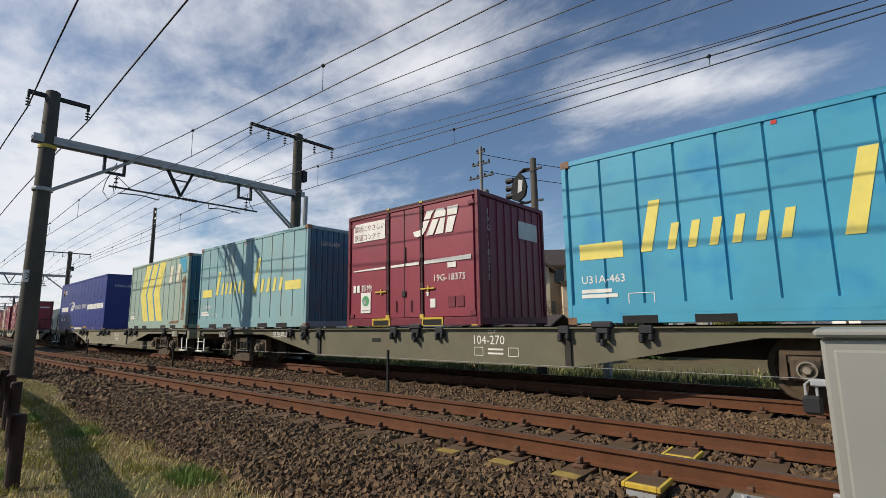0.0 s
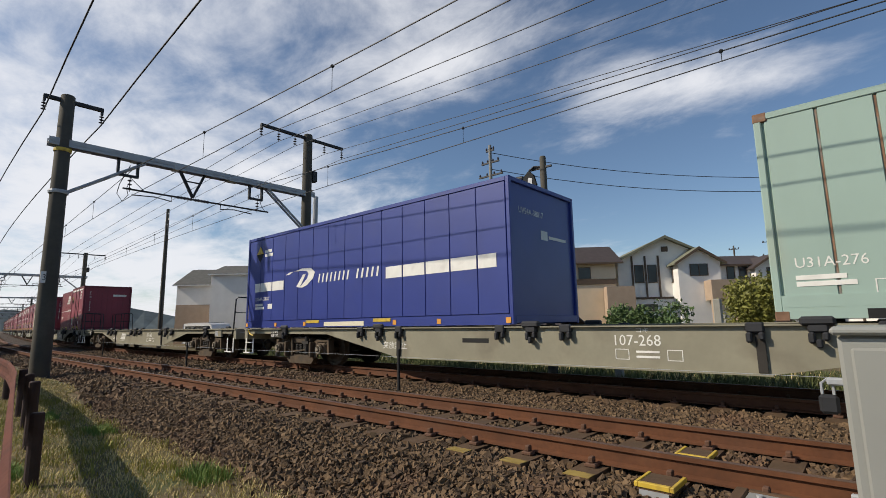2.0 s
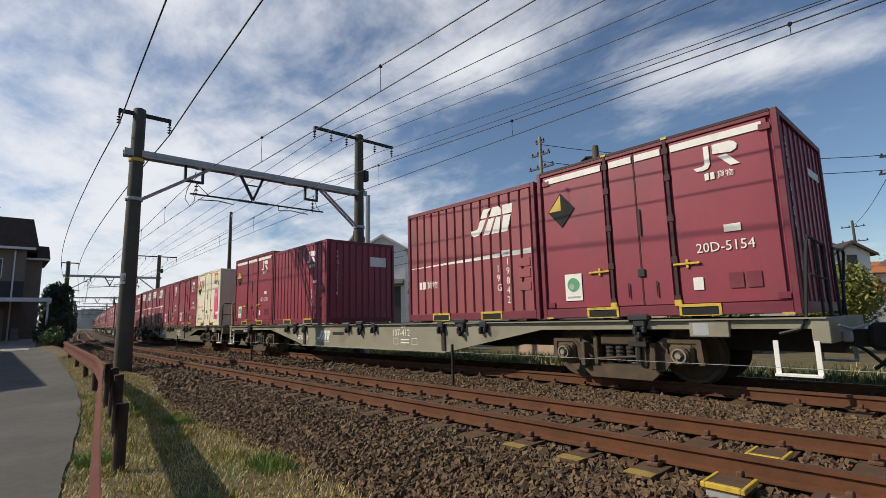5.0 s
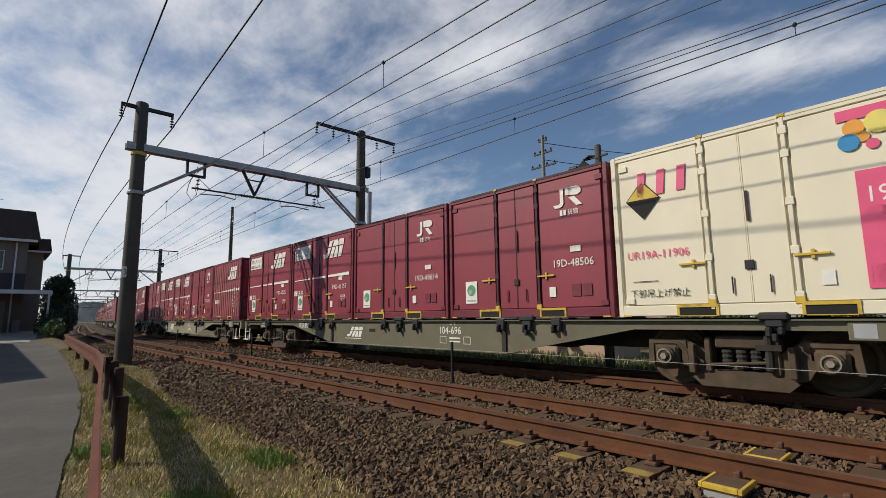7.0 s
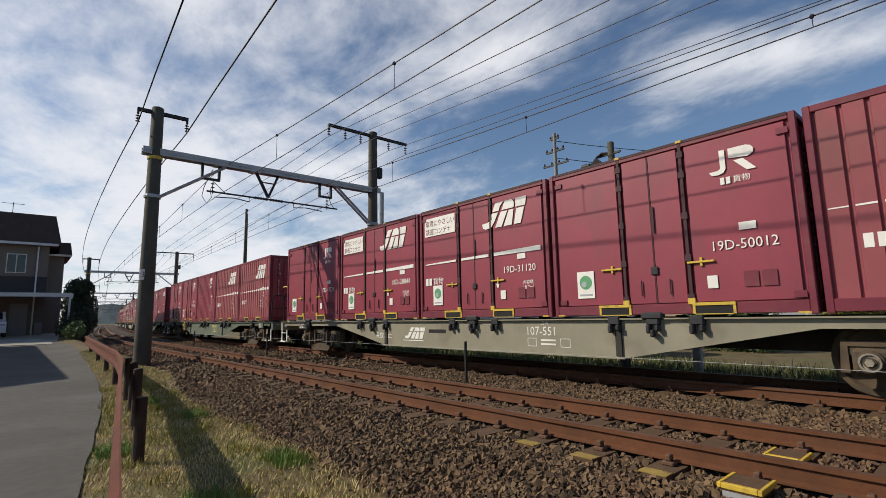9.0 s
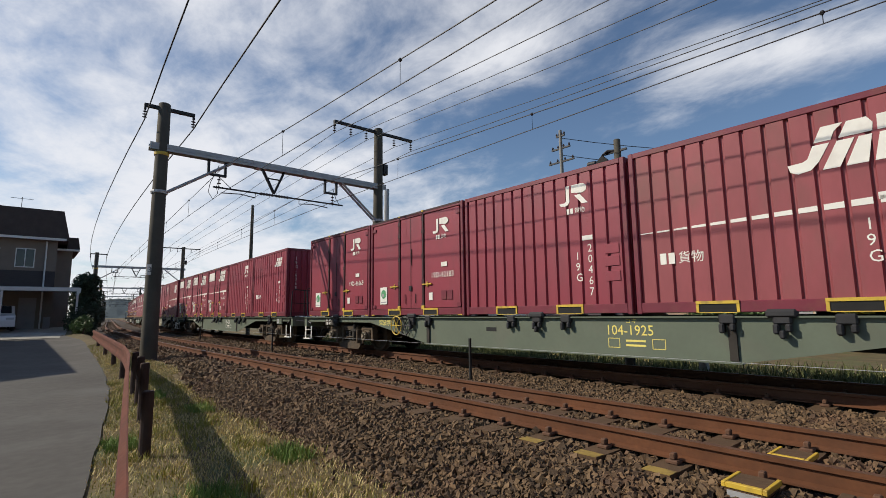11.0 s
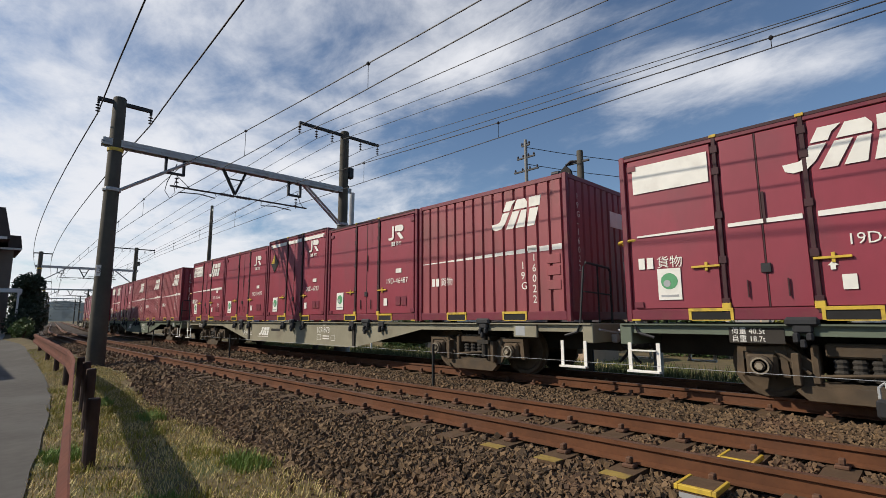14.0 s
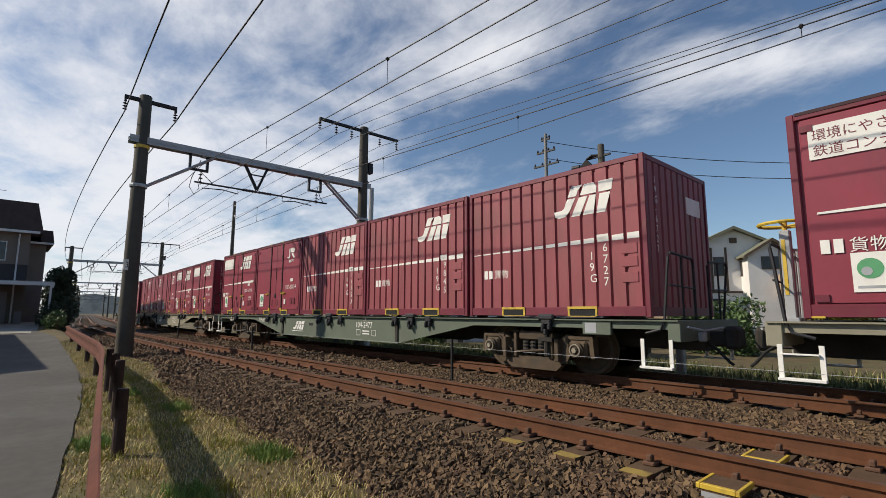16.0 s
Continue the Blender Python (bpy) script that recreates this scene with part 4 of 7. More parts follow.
def door_container(L=3.715, H=2.5, paint=None, frame_paint=None, number="19D-48506", style="twin", label="", extra=()):
    """A smooth steel container with a pair of side doors."""
    c, body = shell("freight_container", label, "container", paint or M["maroon"], frame_paint or M["maroon_frame"], L, H)
    a = L / 2
    for sy in (-1, 1):
        y, flip = sy * HALF, sy > 0
        sx = -sy
        X = lambda f: sx * (-a + f * L)          # fraction along the side as it is read
        o = sy * 0.012
        for f0, f1 in ((0.035, 0.345), (0.375, 0.485), (0.49, 0.605), (0.635, 0.965)):
            x0, x1 = sorted((X(f0), X(f1)))
            part("door_leaf" if 0.36 < f0 < 0.6 else "side_panel", G().box(x0, x1, *sorted((y - o * 4.2, y - o * 0.9)), 0.18, H - 0.10, 0.006), paint or M["maroon"], body)
        posts = G()
        for f in (0.36, 0.62):
            x0, x1 = sorted((X(f - 0.007), X(f + 0.007)))
            posts.box(x0, x1, *sorted((y - o * 3, y + o * 0.6)), 0.1, H - 0.02, 0.006)
            for z in (0.25, 0.8, 1.4, 2.0, H - 0.2):
                posts.box(x0 - 0.02, x1 + 0.02, *sorted((y - o, y + o * 1.2)), z - 0.05, z + 0.05, 0.006)
        for f in (0.36, 0.62):
            part("post_cap", G().box(*sorted((X(f - 0.012), X(f + 0.012))), *sorted((y - o * 3, y + o * 1.4)), H - 0.03, H + 0.012, 0.006), M["yellow"], body)
            part("post_foot", G().box(*sorted((X(f - 0.014), X(f + 0.014))), *sorted((y - o, y + o * 1.6)), 0.15, 0.24, 0.006), M["yellow"], body)
        part("door_seal", G().box(*sorted((X(0.4855), X(0.4895))), *sorted((y - o * 2, y - o * 0.7)), 0.18, H - 0.1), M["maroon_dark"] if frame_paint is None else frame_paint, body)
        part("roof_edge", G().box(-a + 0.09, a - 0.09, *sorted((y - o * 2, y + o * 0.5)), H - 0.035, H + 0.004), M["maroon_dark"] if frame_paint is None else frame_paint, body)
        part("hinge_post", posts, M["maroon_dark"] if frame_paint is None else frame_paint, body)
        for f in (0.43, 0.545):
            part("door_pull", G().tube([(X(f), y + o, 0.3), (X(f), y + o, 0.52)], 0.010, 6), M["maroon_dark"], body)
        part("door_rod", G().box(*sorted((X(0.492), X(0.50))), *sorted((y, y + o)), 1.22, 1.62), M["maroon_dark"], body)
        part("door_lock", G().box(*sorted((X(0.472), X(0.502))), *sorted((y, y + 1.4 * o)), 0.60, 0.72, 0.01), M["dark_steel"], body)
        for f in (0.30, 0.66):
            part("latch_handle", G().box(*sorted((X(f - 0.045), X(f + 0.05))), *sorted((y, y + 2.2 * o)), 0.715, 0.745, 0.004).box(*sorted((X(f), X(f + 0.01))), *sorted((y, y + 1.5 * o)), 0.67, 0.79, 0.004), M["yellow"], body)
        t, em = G(), G()
        yo = y + sy * 0.003
        if number:
            write(t, number, X(0.70), yo, 0.86, 0.185, 0.95, flip=flip)
        part("painted_bar", bars(G(), X(0.80), yo, 1.10, 0.2, 0.10, 1, flip), M["lettering"], body)
        part("painted_patch", bars(G(), X(0.68), yo, 0.36, 0.13, 0.17, 1, flip), M["lettering"], body)
        if style == "twin":
            twin_mark(em, X(0.72), yo, H - 0.62, 0.56, 0.34, flip)
            freight_word(body, X, 0.755, L, yo, H - 0.76, 0.10, sy)
        elif style in ("slant", "slant_blank"):
            slant_mark(em, X(0.56), yo, H - 0.72, 1.15, 0.50, flip)
            for f0, f1 in ((0.06, 0.34), (0.385, 0.60), (0.64, 0.95)):
                part("stripe", G().prism([(X(f0), 1.22), (X(f1), 1.22), (X(f1), 1.24 + 0.07 * f1), (X(f0), 1.24 + 0.07 * f0)], yo - 0.003, yo + 0.003), M["lettering"], body)
            part("slogan_panel", G().box(*sorted((X(0.055), X(0.335))), yo - 0.002, yo + 0.002, H - 0.62, H - 0.20), M["lettering"], body, "white slogan panel")
            if style == "slant":
                w2 = G()
                write(w2, "環境にやさしい", X(0.065), yo + sy * 0.004, H - 0.385, 0.155, 0.92, flip=flip)
                write(w2, "鉄道コンテナ", X(0.065), yo + sy * 0.004, H - 0.575, 0.155, 0.95, flip=flip)
                part("slogan_text", w2, M["maroon_frame"], body)
            freight_word(body, X, 0.06, L, yo, 0.75, 0.17, sy)
            if number.startswith("19D"):
                part("volume_text", write(write(G(), "内容積", X(0.83), yo, 0.62, 0.085, 1.0, flip=flip), "18.7m³", X(0.83), yo, 0.53, 0.095, 1.0, flip=flip), M["lettering"], body)
            part("door_arrow", G().prism([(X(0.655), 0.64), (X(0.668), 0.64), (X(0.668), 0.59), (X(0.655), 0.59)], yo - 0.002, yo + 0.002).prism([(X(0.648), 0.64), (X(0.675), 0.64), (X(0.6615), 0.69)], yo - 0.002, yo + 0.002), M["lettering"], body)
        if "white_top" in extra:
            for f0, f1 in ((0.05, 0.34), (0.38, 0.48), (0.495, 0.60), (0.64, 0.95)):
                part("top_band", bars(G(), min(X(f0), X(f1)), yo, H - 0.24, abs(X(f1) - X(f0)), 0.10, 1), M["lettering"], body)
        for f in (0.02, 0.945):
            part("corner_mark", G().box(*sorted((X(f), X(f + 0.035))), yo - 0.002, yo + 0.004, 0.012, 0.035), M["yellow"], body)
        hz = G()
        for f0, z0 in ((0.80, 0.36), (0.855, 0.36)):
            hz.box(*sorted((X(f0), X(f0 + 0.045))), yo - 0.002, yo + 0.002, z0, z0 + 0.20)
        part("card_pocket", hz, frame_paint or M["maroon_frame"], body)
        for f in (0.035, 0.94):
            for z in (0.24, H - 0.22):
                part("lashing_lug", G().box(*sorted((X(f), X(f + 0.035))), *sorted((y - o, y + o)), z - 0.04, z + 0.04), frame_paint or M["maroon_frame"], body)
        if number:
            part("number", t, M["lettering"], body, "white painted number")
        if em.v:
            part("emblem", em, M["lettering"], body, "white painted emblem")
        if "no_sticker" not in extra:
            st = part("sticker", G().box(*sorted((X(0.13), X(0.215))), yo - 0.002, yo + 0.002, 0.30, 0.74), M["lettering"], body, "white sticker with a green round print")
            mid = (X(0.13) + X(0.215)) / 2
            part("sticker_print", G().lathe([(0.115, -0.001), (0.115, 0.001)], (mid, yo + sy * 0.004, 0.56), "y", 14), M["green"], st)
            part("sticker_spot", G().lathe([(0.05, -0.001), (0.05, 0.001)], (mid - 0.03, yo + sy * 0.007, 0.53), "y", 10).box(mid - 0.12, mid + 0.12, yo + sy * 0.002 - 0.002, yo + sy * 0.002 + 0.002, 0.34, 0.37), M["galv"], st)
        if "diamond" in extra:
            cx = X(0.13)
            d = part("diamond_sign", G().prism([(cx - 0.26, H - 0.75), (cx, H - 1.05), (cx + 0.26, H - 0.75), (cx, H - 0.45)], yo - 0.002, yo + 0.002), M["black"], body, "yellow and black diamond sign")
            part("diamond_half", G().prism([(cx - 0.24, H - 0.75), (cx + 0.02 * 0, H - 0.75), (cx, H - 0.48)] if "half" in extra else [(cx - 0.24, H - 0.745), (cx + 0.24, H - 0.745), (cx, H - 0.475)], yo + sy * 0.002 - 0.002, yo + sy * 0.002 + 0.002), M["yellow"], d)
    pockets(c, (-0.72, 0.72))
    for sx in (-1, 1):
        e = G()
        for k in range(9):
            yy = -HALF + 0.15 + k * (2 * HALF - 0.3) / 8
            e.box(*sorted((sx * (a - 0.052), sx * (a - 0.03))), yy - 0.03, yy + 0.03, 0.16, H - 0.1)
        part("end_ribbing", e, paint or M["maroon"], body)
    t = G()
    for k, ch in enumerate(number or ""):
        v, f, w = text_geo(ch, 0.16, 0.9)
        t.add([(a - 0.024, -HALF + 0.3 + p[0], H - 0.42 - k * 0.155 + p[2]) for p in v], f)
    slanted = style.startswith("slant")
    t.box(a - 0.027, a - 0.024, 0.25, 0.95, H - 0.62, H - 0.50) if not slanted else t.box(a - 0.027, a - 0.024, 0.2, 0.95, H - 0.75, H - 0.38)
    part("end_lettering", t, M["lettering"], body)
    return c


def ribbed_container(L=3.715, H=2.5, paint=None, number="19G-6715", style="slant", label=""):
    """A corrugated steel container with painted marks that follow the corrugation's crests."""
    paint = paint or M["maroon_old"]
    c, body = shell("ribbed_container", label, "container", paint, M["maroon_frame"], L, H)
    a, n = L / 2, 14
    pitch = (L - 0.2) / n
    for sy in (-1, 1):
        y, flip, sx = sy * (HALF - 0.012), sy > 0, -sy
        X = lambda f: sx * (-a + f * L)
        cr = G()
        for k in range(n):
            x0 = -a + 0.1 + k * pitch
            cr.prism([(x0 + 0.012, y - sy * 0.04), (x0 + 0.03, y), (x0 + pitch - 0.03, y), (x0 + pitch - 0.012, y - sy * 0.04)], 0.17, H - 0.09, "z")
        part("corrugation", cr, paint, body)
        t, em, yo = G(), G(), y + sy * 0.003
        if style == "slant":
            slant_mark(em, X(0.56), yo, H - 0.82, 1.1, 0.52, flip)
        elif style == "slant_small":
            slant_mark(em, X(0.66), yo, H - 0.62, 0.75, 0.32, flip)
        else:
            twin_mark(em, X(0.66), yo, H - 0.62, 0.56, 0.36, flip)
            freight_word(body, X, 0.70, L, yo, H - 0.77, 0.10, sy)
        part("emblem", em, M["lettering"], body, "white painted emblem")
        if style == "slant":
            st = G()
            for k in range(n):
                f0, f1 = (0.1 + k * pitch + 0.03) / L, (0.1 + (k + 1) * pitch - 0.03) / L
                st.prism([(X(f0), 1.20), (X(f1), 1.20), (X(f1), 1.21 + 0.09 * f1), (X(f0), 1.21 + 0.09 * f0)], yo - 0.002, yo + 0.002)
            part("stripe", st, M["lettering"], body, "white painted stripe")
        if style != "twin":
            freight_word(body, X, 0.11, L, yo, 0.72, 0.17, sy)
        head, tail = number.split("-")
        write(t, head, X(0.735), yo, 0.92, 0.19, 0.95, stack=True, flip=flip)
        write(t, tail, X(0.80), yo, 1.04, 0.19, 0.95, stack=True, flip=flip)
        part("painted_bar", bars(G(), X(0.775), yo, 1.24, 0.2, 0.08, 1, flip), M["lettering"], body)
        part("number", t, M["lettering"], body, "white painted number")
        hatch = G()
        for z in (0.62, 0.86, 1.06):
            x0, x1 = sorted((X(0.885), X(0.955)))
            hatch.box(x0, x1, *sorted((y - sy * 0.01, y + sy * 0.012)), z - 0.09, z + 0.07, 0.006)
        part("vent_hatch", hatch, paint, body)
    pockets(c, (-0.72, 0.72))
    for sx in (-1, 1):
        e = G()
        for k in range(10):
            y0 = -HALF + 0.1 + k * 0.225
            e.prism([(sx * (a - 0.05), y0 + 0.012), (sx * (a - 0.012), y0 + 0.04), (sx * (a - 0.012), y0 + 0.185), (sx * (a - 0.05), y0 + 0.213)], 0.16, H - 0.09, "z")
        part("end_corrugation", e, paint, body)
    t = G()
    for k, ch in enumerate(number):
        v, f, w = text_geo(ch, 0.16, 0.9)
        t.add([(a - 0.008, -HALF + 0.32 + p[0], H - 0.42 - k * 0.155 + p[2]) for p in v], f)
    t.box(a - 0.010, a - 0.008, 0.3, 0.9, H - 0.75, H - 0.45)
    part("end_lettering", t, M["lettering"], body)
    return c


def word_bars(g, x, y, z, heights, w, gap, lean=0.22, flip=False):
    """A brand word as a row of plain leaning bars, one for each letter."""
    s = -1 if flip else 1

    def quad(x0, x1, z0, z1, d):
        g.prism([(x + s * (x0 + lean * z0), z + z0), (x + s * (x1 + lean * z0), z + z0), (x + s * (x1 + lean * z1), z + z1), (x + s * (x0 + lean * z1), z + z1)], y - 0.001 * d, y + 0.001 * d)
    for h in heights:
        ww = w * (1.5 if h > 0.45 else 1.0)
        quad(ww * 0.12, ww * 0.58, 0, h, 4)
        x += s * (ww + gap)
    return g


def twenty_foot(paint, end_paint, number, style, label, frame_paint):
    """A 20 ft steel container with thin vertical seams."""
    L, H = 6.06, 2.60
    c, body = shell("twenty_foot_container", label, "container", paint, frame_paint, L, H)
    a, n = L / 2, 11
    for sy in (-1, 1):
        y, flip, sx = sy * (HALF - 0.014), sy > 0, -sy
        X = lambda f: sx * (-a + f * L)
        pitch = (L - 0.2) / n
        for k in range(n):
            x0 = -a + 0.1 + k * pitch
            part("side_sheet", G().prism([(x0 + 0.006, y - sy * 0.03), (x0 + 0.022, y), (x0 + pitch - 0.022, y), (x0 + pitch - 0.006, y - sy * 0.03)], 0.17, H - 0.09, "z"), paint, body)
        yo = y + sy * 0.004
        if style == "words":
            t = G()
            t.box(*sorted((X(0.04), X(0.15))), yo - 0.002, yo + 0.002, 0.98, 1.22)
            word_bars(t, X(0.185), yo, 1.02, [0.72, 0.36, 0.36, 0.36, 0.36, 0.36, 0.36], 0.22, 0.04, flip=flip)
            word_bars(t, X(0.555), yo, 0.98, [0.98, 0.36, 0.36, 0.36, 0.36], 0.26, 0.05, flip=flip)
            t.box(*sorted((X(0.835), X(0.955))), yo - 0.002, yo + 0.002, 0.98, 1.22)
            part("brand_word", t, M["yellow_lettering"], body, "leaning yellow lettering as bars")
        else:
            for f in (0.215, 0.335, 0.455):
                pts = [(0.0, 0.5), (0.085, 1.0), (0.19, 1.0), (0.105, 0.5), (0.19, 0.0), (0.085, 0.0)]
                lo, hi = 0.19, H - 0.10
                up = [(X(f + p[0]), lo + (hi - lo) * p[1]) for p in (pts[0], pts[1], pts[2], pts[3])]
                dn = [(X(f + p[0]), lo + (hi - lo) * p[1]) for p in (pts[0], pts[3], pts[4], pts[5])]
                part("chevron", G().prism(up, yo - 0.002, yo + 0.002).prism(dn, yo - 0.002, yo + 0.002), M["yellow_lettering"], body, "faded yellow arrow band")
            for f in (0.315, 0.435):
                pts = [(0.0, 0.5), (0.085, 1.0), (0.105, 1.0), (0.02, 0.5), (0.105, 0.0), (0.085, 0.0)]
                up = [(X(f + p[0]), lo + (hi - lo) * p[1]) for p in (pts[0], pts[1], pts[2], pts[3])]
                dn = [(X(f + p[0]), lo + (hi - lo) * p[1]) for p in (pts[0], pts[3], pts[4], pts[5])]
                part("chevron_stripe", G().prism(up, yo + sy * 0.002 - 0.002, yo + sy * 0.002 + 0.002).prism(dn, yo + sy * 0.002 - 0.002, yo + sy * 0.002 + 0.002), M["stripe_blue"], body)
            t = word_bars(G(), X(0.70), yo, H - 0.95, [0.62, 0.62], 0.36, 0.12, flip=flip)
            part("brand_word", t, M["cream"], body)
            part("repaint_patch", G().prism([(X(0.86), H - 0.12), (X(0.965), H - 0.12), (X(0.965), H - 0.72), (X(0.945), H - 0.62), (X(0.93), H - 0.70), (X(0.90), H - 0.42), (X(0.875), H - 0.36)], yo - 0.002, yo + 0.001), M["sky_blue"], body, "bright blue repainted patch")
            part("rust_patch", G().prism([(X(0.915), H - 0.9), (X(0.965), H - 0.75), (X(0.965), 0.18), (X(0.925), 0.18), (X(0.935), 0.9)], yo - 0.003, yo + 0.0005).prism([(X(0.75), 0.19), (X(0.90), 0.19), (X(0.91), 0.29), (X(0.79), 0.27)], yo + sy * 0.017 - 0.002, yo + sy * 0.017 + 0.002), M["rust_streak"], body, "rusty worn patch")
        t = G()
        write(t, number, X(0.04), yo, 0.62, 0.17, 0.95, flip=flip)
        bars(t, X(0.04), yo, 0.40, 0.55, 0.13, 2, flip)
        for e in ((0.155, 0.215, 0.28, 0.29), (0.155, 0.215, 0.44, 0.45)):
            t.box(*sorted((X(e[0]), X(e[1]))), yo - 0.001, yo + 0.001, e[2], e[3])
        for f in (0.155, 0.213):
            t.box(*sorted((X(f), X(f + 0.002))), yo - 0.001, yo + 0.001, 0.28, 0.45)
        part("lettering", t, M["lettering"], body)
        seam = G()
        for k in range(1, n):
            x = -a + 0.1 + k * pitch
            seam.box(x - 0.010, x + 0.010, *sorted((y - sy * 0.028, y - sy * 0.012)), 0.18, H - 0.1)
        if paint is not M["sky_blue"]:
            part("rusty_seam", seam, M["rust_streak"], body)
        part("side_beam", G().box(-a + 0.08, a - 0.08, *sorted((y, y + sy * 0.016)), 0.16, 0.30), paint, body)
        for x in (-1.95, -1.0, 1.0, 1.95):
            # pocket openings are black plates, their inner shade painted on
            part("fork_pocket", G().box(x - 0.24, x + 0.24, sy * (HALF + 0.004) - 0.004, sy * (HALF + 0.004) + 0.004, 0.02, 0.13), M["black"], c)
        part("red_mark", G().box(*sorted((X(0.47), X(0.48))), yo - 0.003, yo + 0.003, 0.2, 0.25).box(*sorted((X(0.47), X(0.48))), yo - 0.003, yo + 0.003, H - 0.15, H - 0.1), M["red"], body)
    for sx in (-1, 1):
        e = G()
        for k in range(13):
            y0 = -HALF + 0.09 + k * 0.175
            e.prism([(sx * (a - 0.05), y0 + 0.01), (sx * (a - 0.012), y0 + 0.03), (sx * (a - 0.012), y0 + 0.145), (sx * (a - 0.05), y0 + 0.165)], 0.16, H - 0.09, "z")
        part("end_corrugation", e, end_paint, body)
    t = G()
    v, f, w = text_geo(number, 0.16, 0.9)
    t.add([(a - 0.008, -HALF + 0.4 + p[0], H - 0.5 + p[2]) for p in v], f)
    part("end_lettering", t, M["lettering"], body)
    cap = G()
    for sx in (-1, 1):
        for sy in (-1, 1):
            for z in (0, H - 0.118):
                cap.box(*sorted((sx * (a + 0.004), sx * (a - 0.15))), *sorted((sy * (HALF + 0.004), sy * (HALF - 0.13))), z - 0.002 if z == 0 else z, z + 0.122, 0.012)
    part("corner_casting", cap, M["rust_streak"], c)
    return c


def blue_container():
    L, H = 9.41, 2.641
    c, body = shell("long_container", "glossy deep blue 31-foot container with a white band", "container", M["navy"], M["navy"], L, H)
    a, n = L / 2, 14
    for sy in (-1, 1):
        y, flip, sx = sy * (HALF - 0.014), sy > 0, -sy
        X = lambda f: sx * (-a + f * L)
        pitch = (L - 0.2) / n
        for k in range(n):
            x0 = -a + 0.1 + k * pitch
            part("side_sheet", G().prism([(x0 + 0.003, y - sy * 0.02), (x0 + 0.012, y), (x0 + pitch - 0.012, y), (x0 + pitch - 0.003, y - sy * 0.02)], 0.2, H - 0.10, "z"), M["navy"], body)
        yo, t = y + sy * 0.004, G()
        for k in range(n):
            f0, f1 = (0.1 + k * pitch + 0.02) / L, (0.1 + (k + 1) * pitch - 0.02) / L
            for lo, hi in ((0.05, 0.215), (0.655, 0.965)):
                b0, b1 = max(f0, lo), min(f1, hi)
                if b1 - b0 > 0.005:
                    t.box(*sorted((X(b0), X(b1))), yo - 0.002, yo + 0.002, 1.02, 1.27)
        s = 1 if not flip else -1
        # swoosh and hooked letter as plain shapes
        for ps in ([(0.225, 1.40), (0.245, 1.46), (0.265, 1.47), (0.245, 1.40)], [(0.27, 1.47), (0.31, 1.52), (0.352, 1.50), (0.372, 1.38), (0.362, 1.22), (0.335, 1.07), (0.312, 1.02), (0.298, 1.03), (0.312, 1.10), (0.335, 1.24), (0.342, 1.36), (0.335, 1.43), (0.312, 1.46)], [(0.298, 1.03), (0.283, 1.06), (0.315, 1.36), (0.328, 1.36), (0.304, 1.08)]):
            t.prism([(X(p[0]), p[1]) for p in ps], yo - 0.003, yo + 0.003)
        word_bars(t, X(0.385), yo, 1.10, [0.22] * 8, 0.12, 0.045, flip=flip)
        word_bars(t, X(0.545), yo, 1.10, [0.22] * 5, 0.13, 0.045, flip=flip)
        write(t, "UV54A-38017", X(0.055), yo, 0.76, 0.15, 0.9, flip=flip)
        bars(t, X(0.055), yo, 0.52, 0.5, 0.16, 2, flip)
        bars(t, X(0.105), yo, H - 0.62, 0.42, 0.2, 2, flip)
        t.box(*sorted((X(0.13), X(0.155))), yo - 0.002, yo + 0.002, 0.52, 0.66)
        part("lettering", t, M["lettering"], body)
        cx = X(0.075)
        d = part("diamond_sign", G().prism([(cx - 0.2, H - 0.52), (cx, H - 0.76), (cx + 0.2, H - 0.52), (cx, H - 0.28)], yo - 0.002, yo + 0.002), M["black"], body)
        part("diamond_half", G().prism([(cx - 0.19, H - 0.515), (cx + 0.19, H - 0.515), (cx, H - 0.29)], yo + sy * 0.002 - 0.002, yo + sy * 0.002 + 0.002), M["yellow"], d)
        beam = part("side_beam", G().box(-a + 0.08, a - 0.08, *sorted((y, y + sy * 0.018)), 0.0, 0.18), M["navy"], body)
        for x, w in ((-1.25, 0.28), (1.35, 0.28)):
            part("pocket_frame", G().box(x - w, x + w, sy * (HALF + 0.008) - 0.006, sy * (HALF + 0.008) + 0.006, 0.10, 0.17), M["yellow"], beam)
        part("notice", G().box(-0.75, 0.75, sy * (HALF + 0.008) - 0.004, sy * (HALF + 0.008) + 0.004, 0.02, 0.12), M["cream"], beam)
        for x in (-4.6, -3.0, -1.6, 1.75, 3.0, 4.6):
            part("red_mark", G().box(x - 0.05, x + 0.05, sy * (HALF + 0.008) - 0.004, sy * (HALF + 0.008) + 0.004, 0.03, 0.13), M["orange_print"], beam)
    t = G()
    v, f, w = text_geo("UV54A-38017", 0.17, 0.9)
    t.add([(a - 0.045, -HALF + 0.35 + p[0], H - 0.62 + p[2]) for p in v], f)
    t.box(a - 0.047, a - 0.044, 0.2, 0.9, H - 1.0, H - 0.94).box(a - 0.047, a - 0.044, -0.1, 0.15, H - 1.04, H - 0.86)
    part("end_lettering", t, M["lettering"], body)
    return c


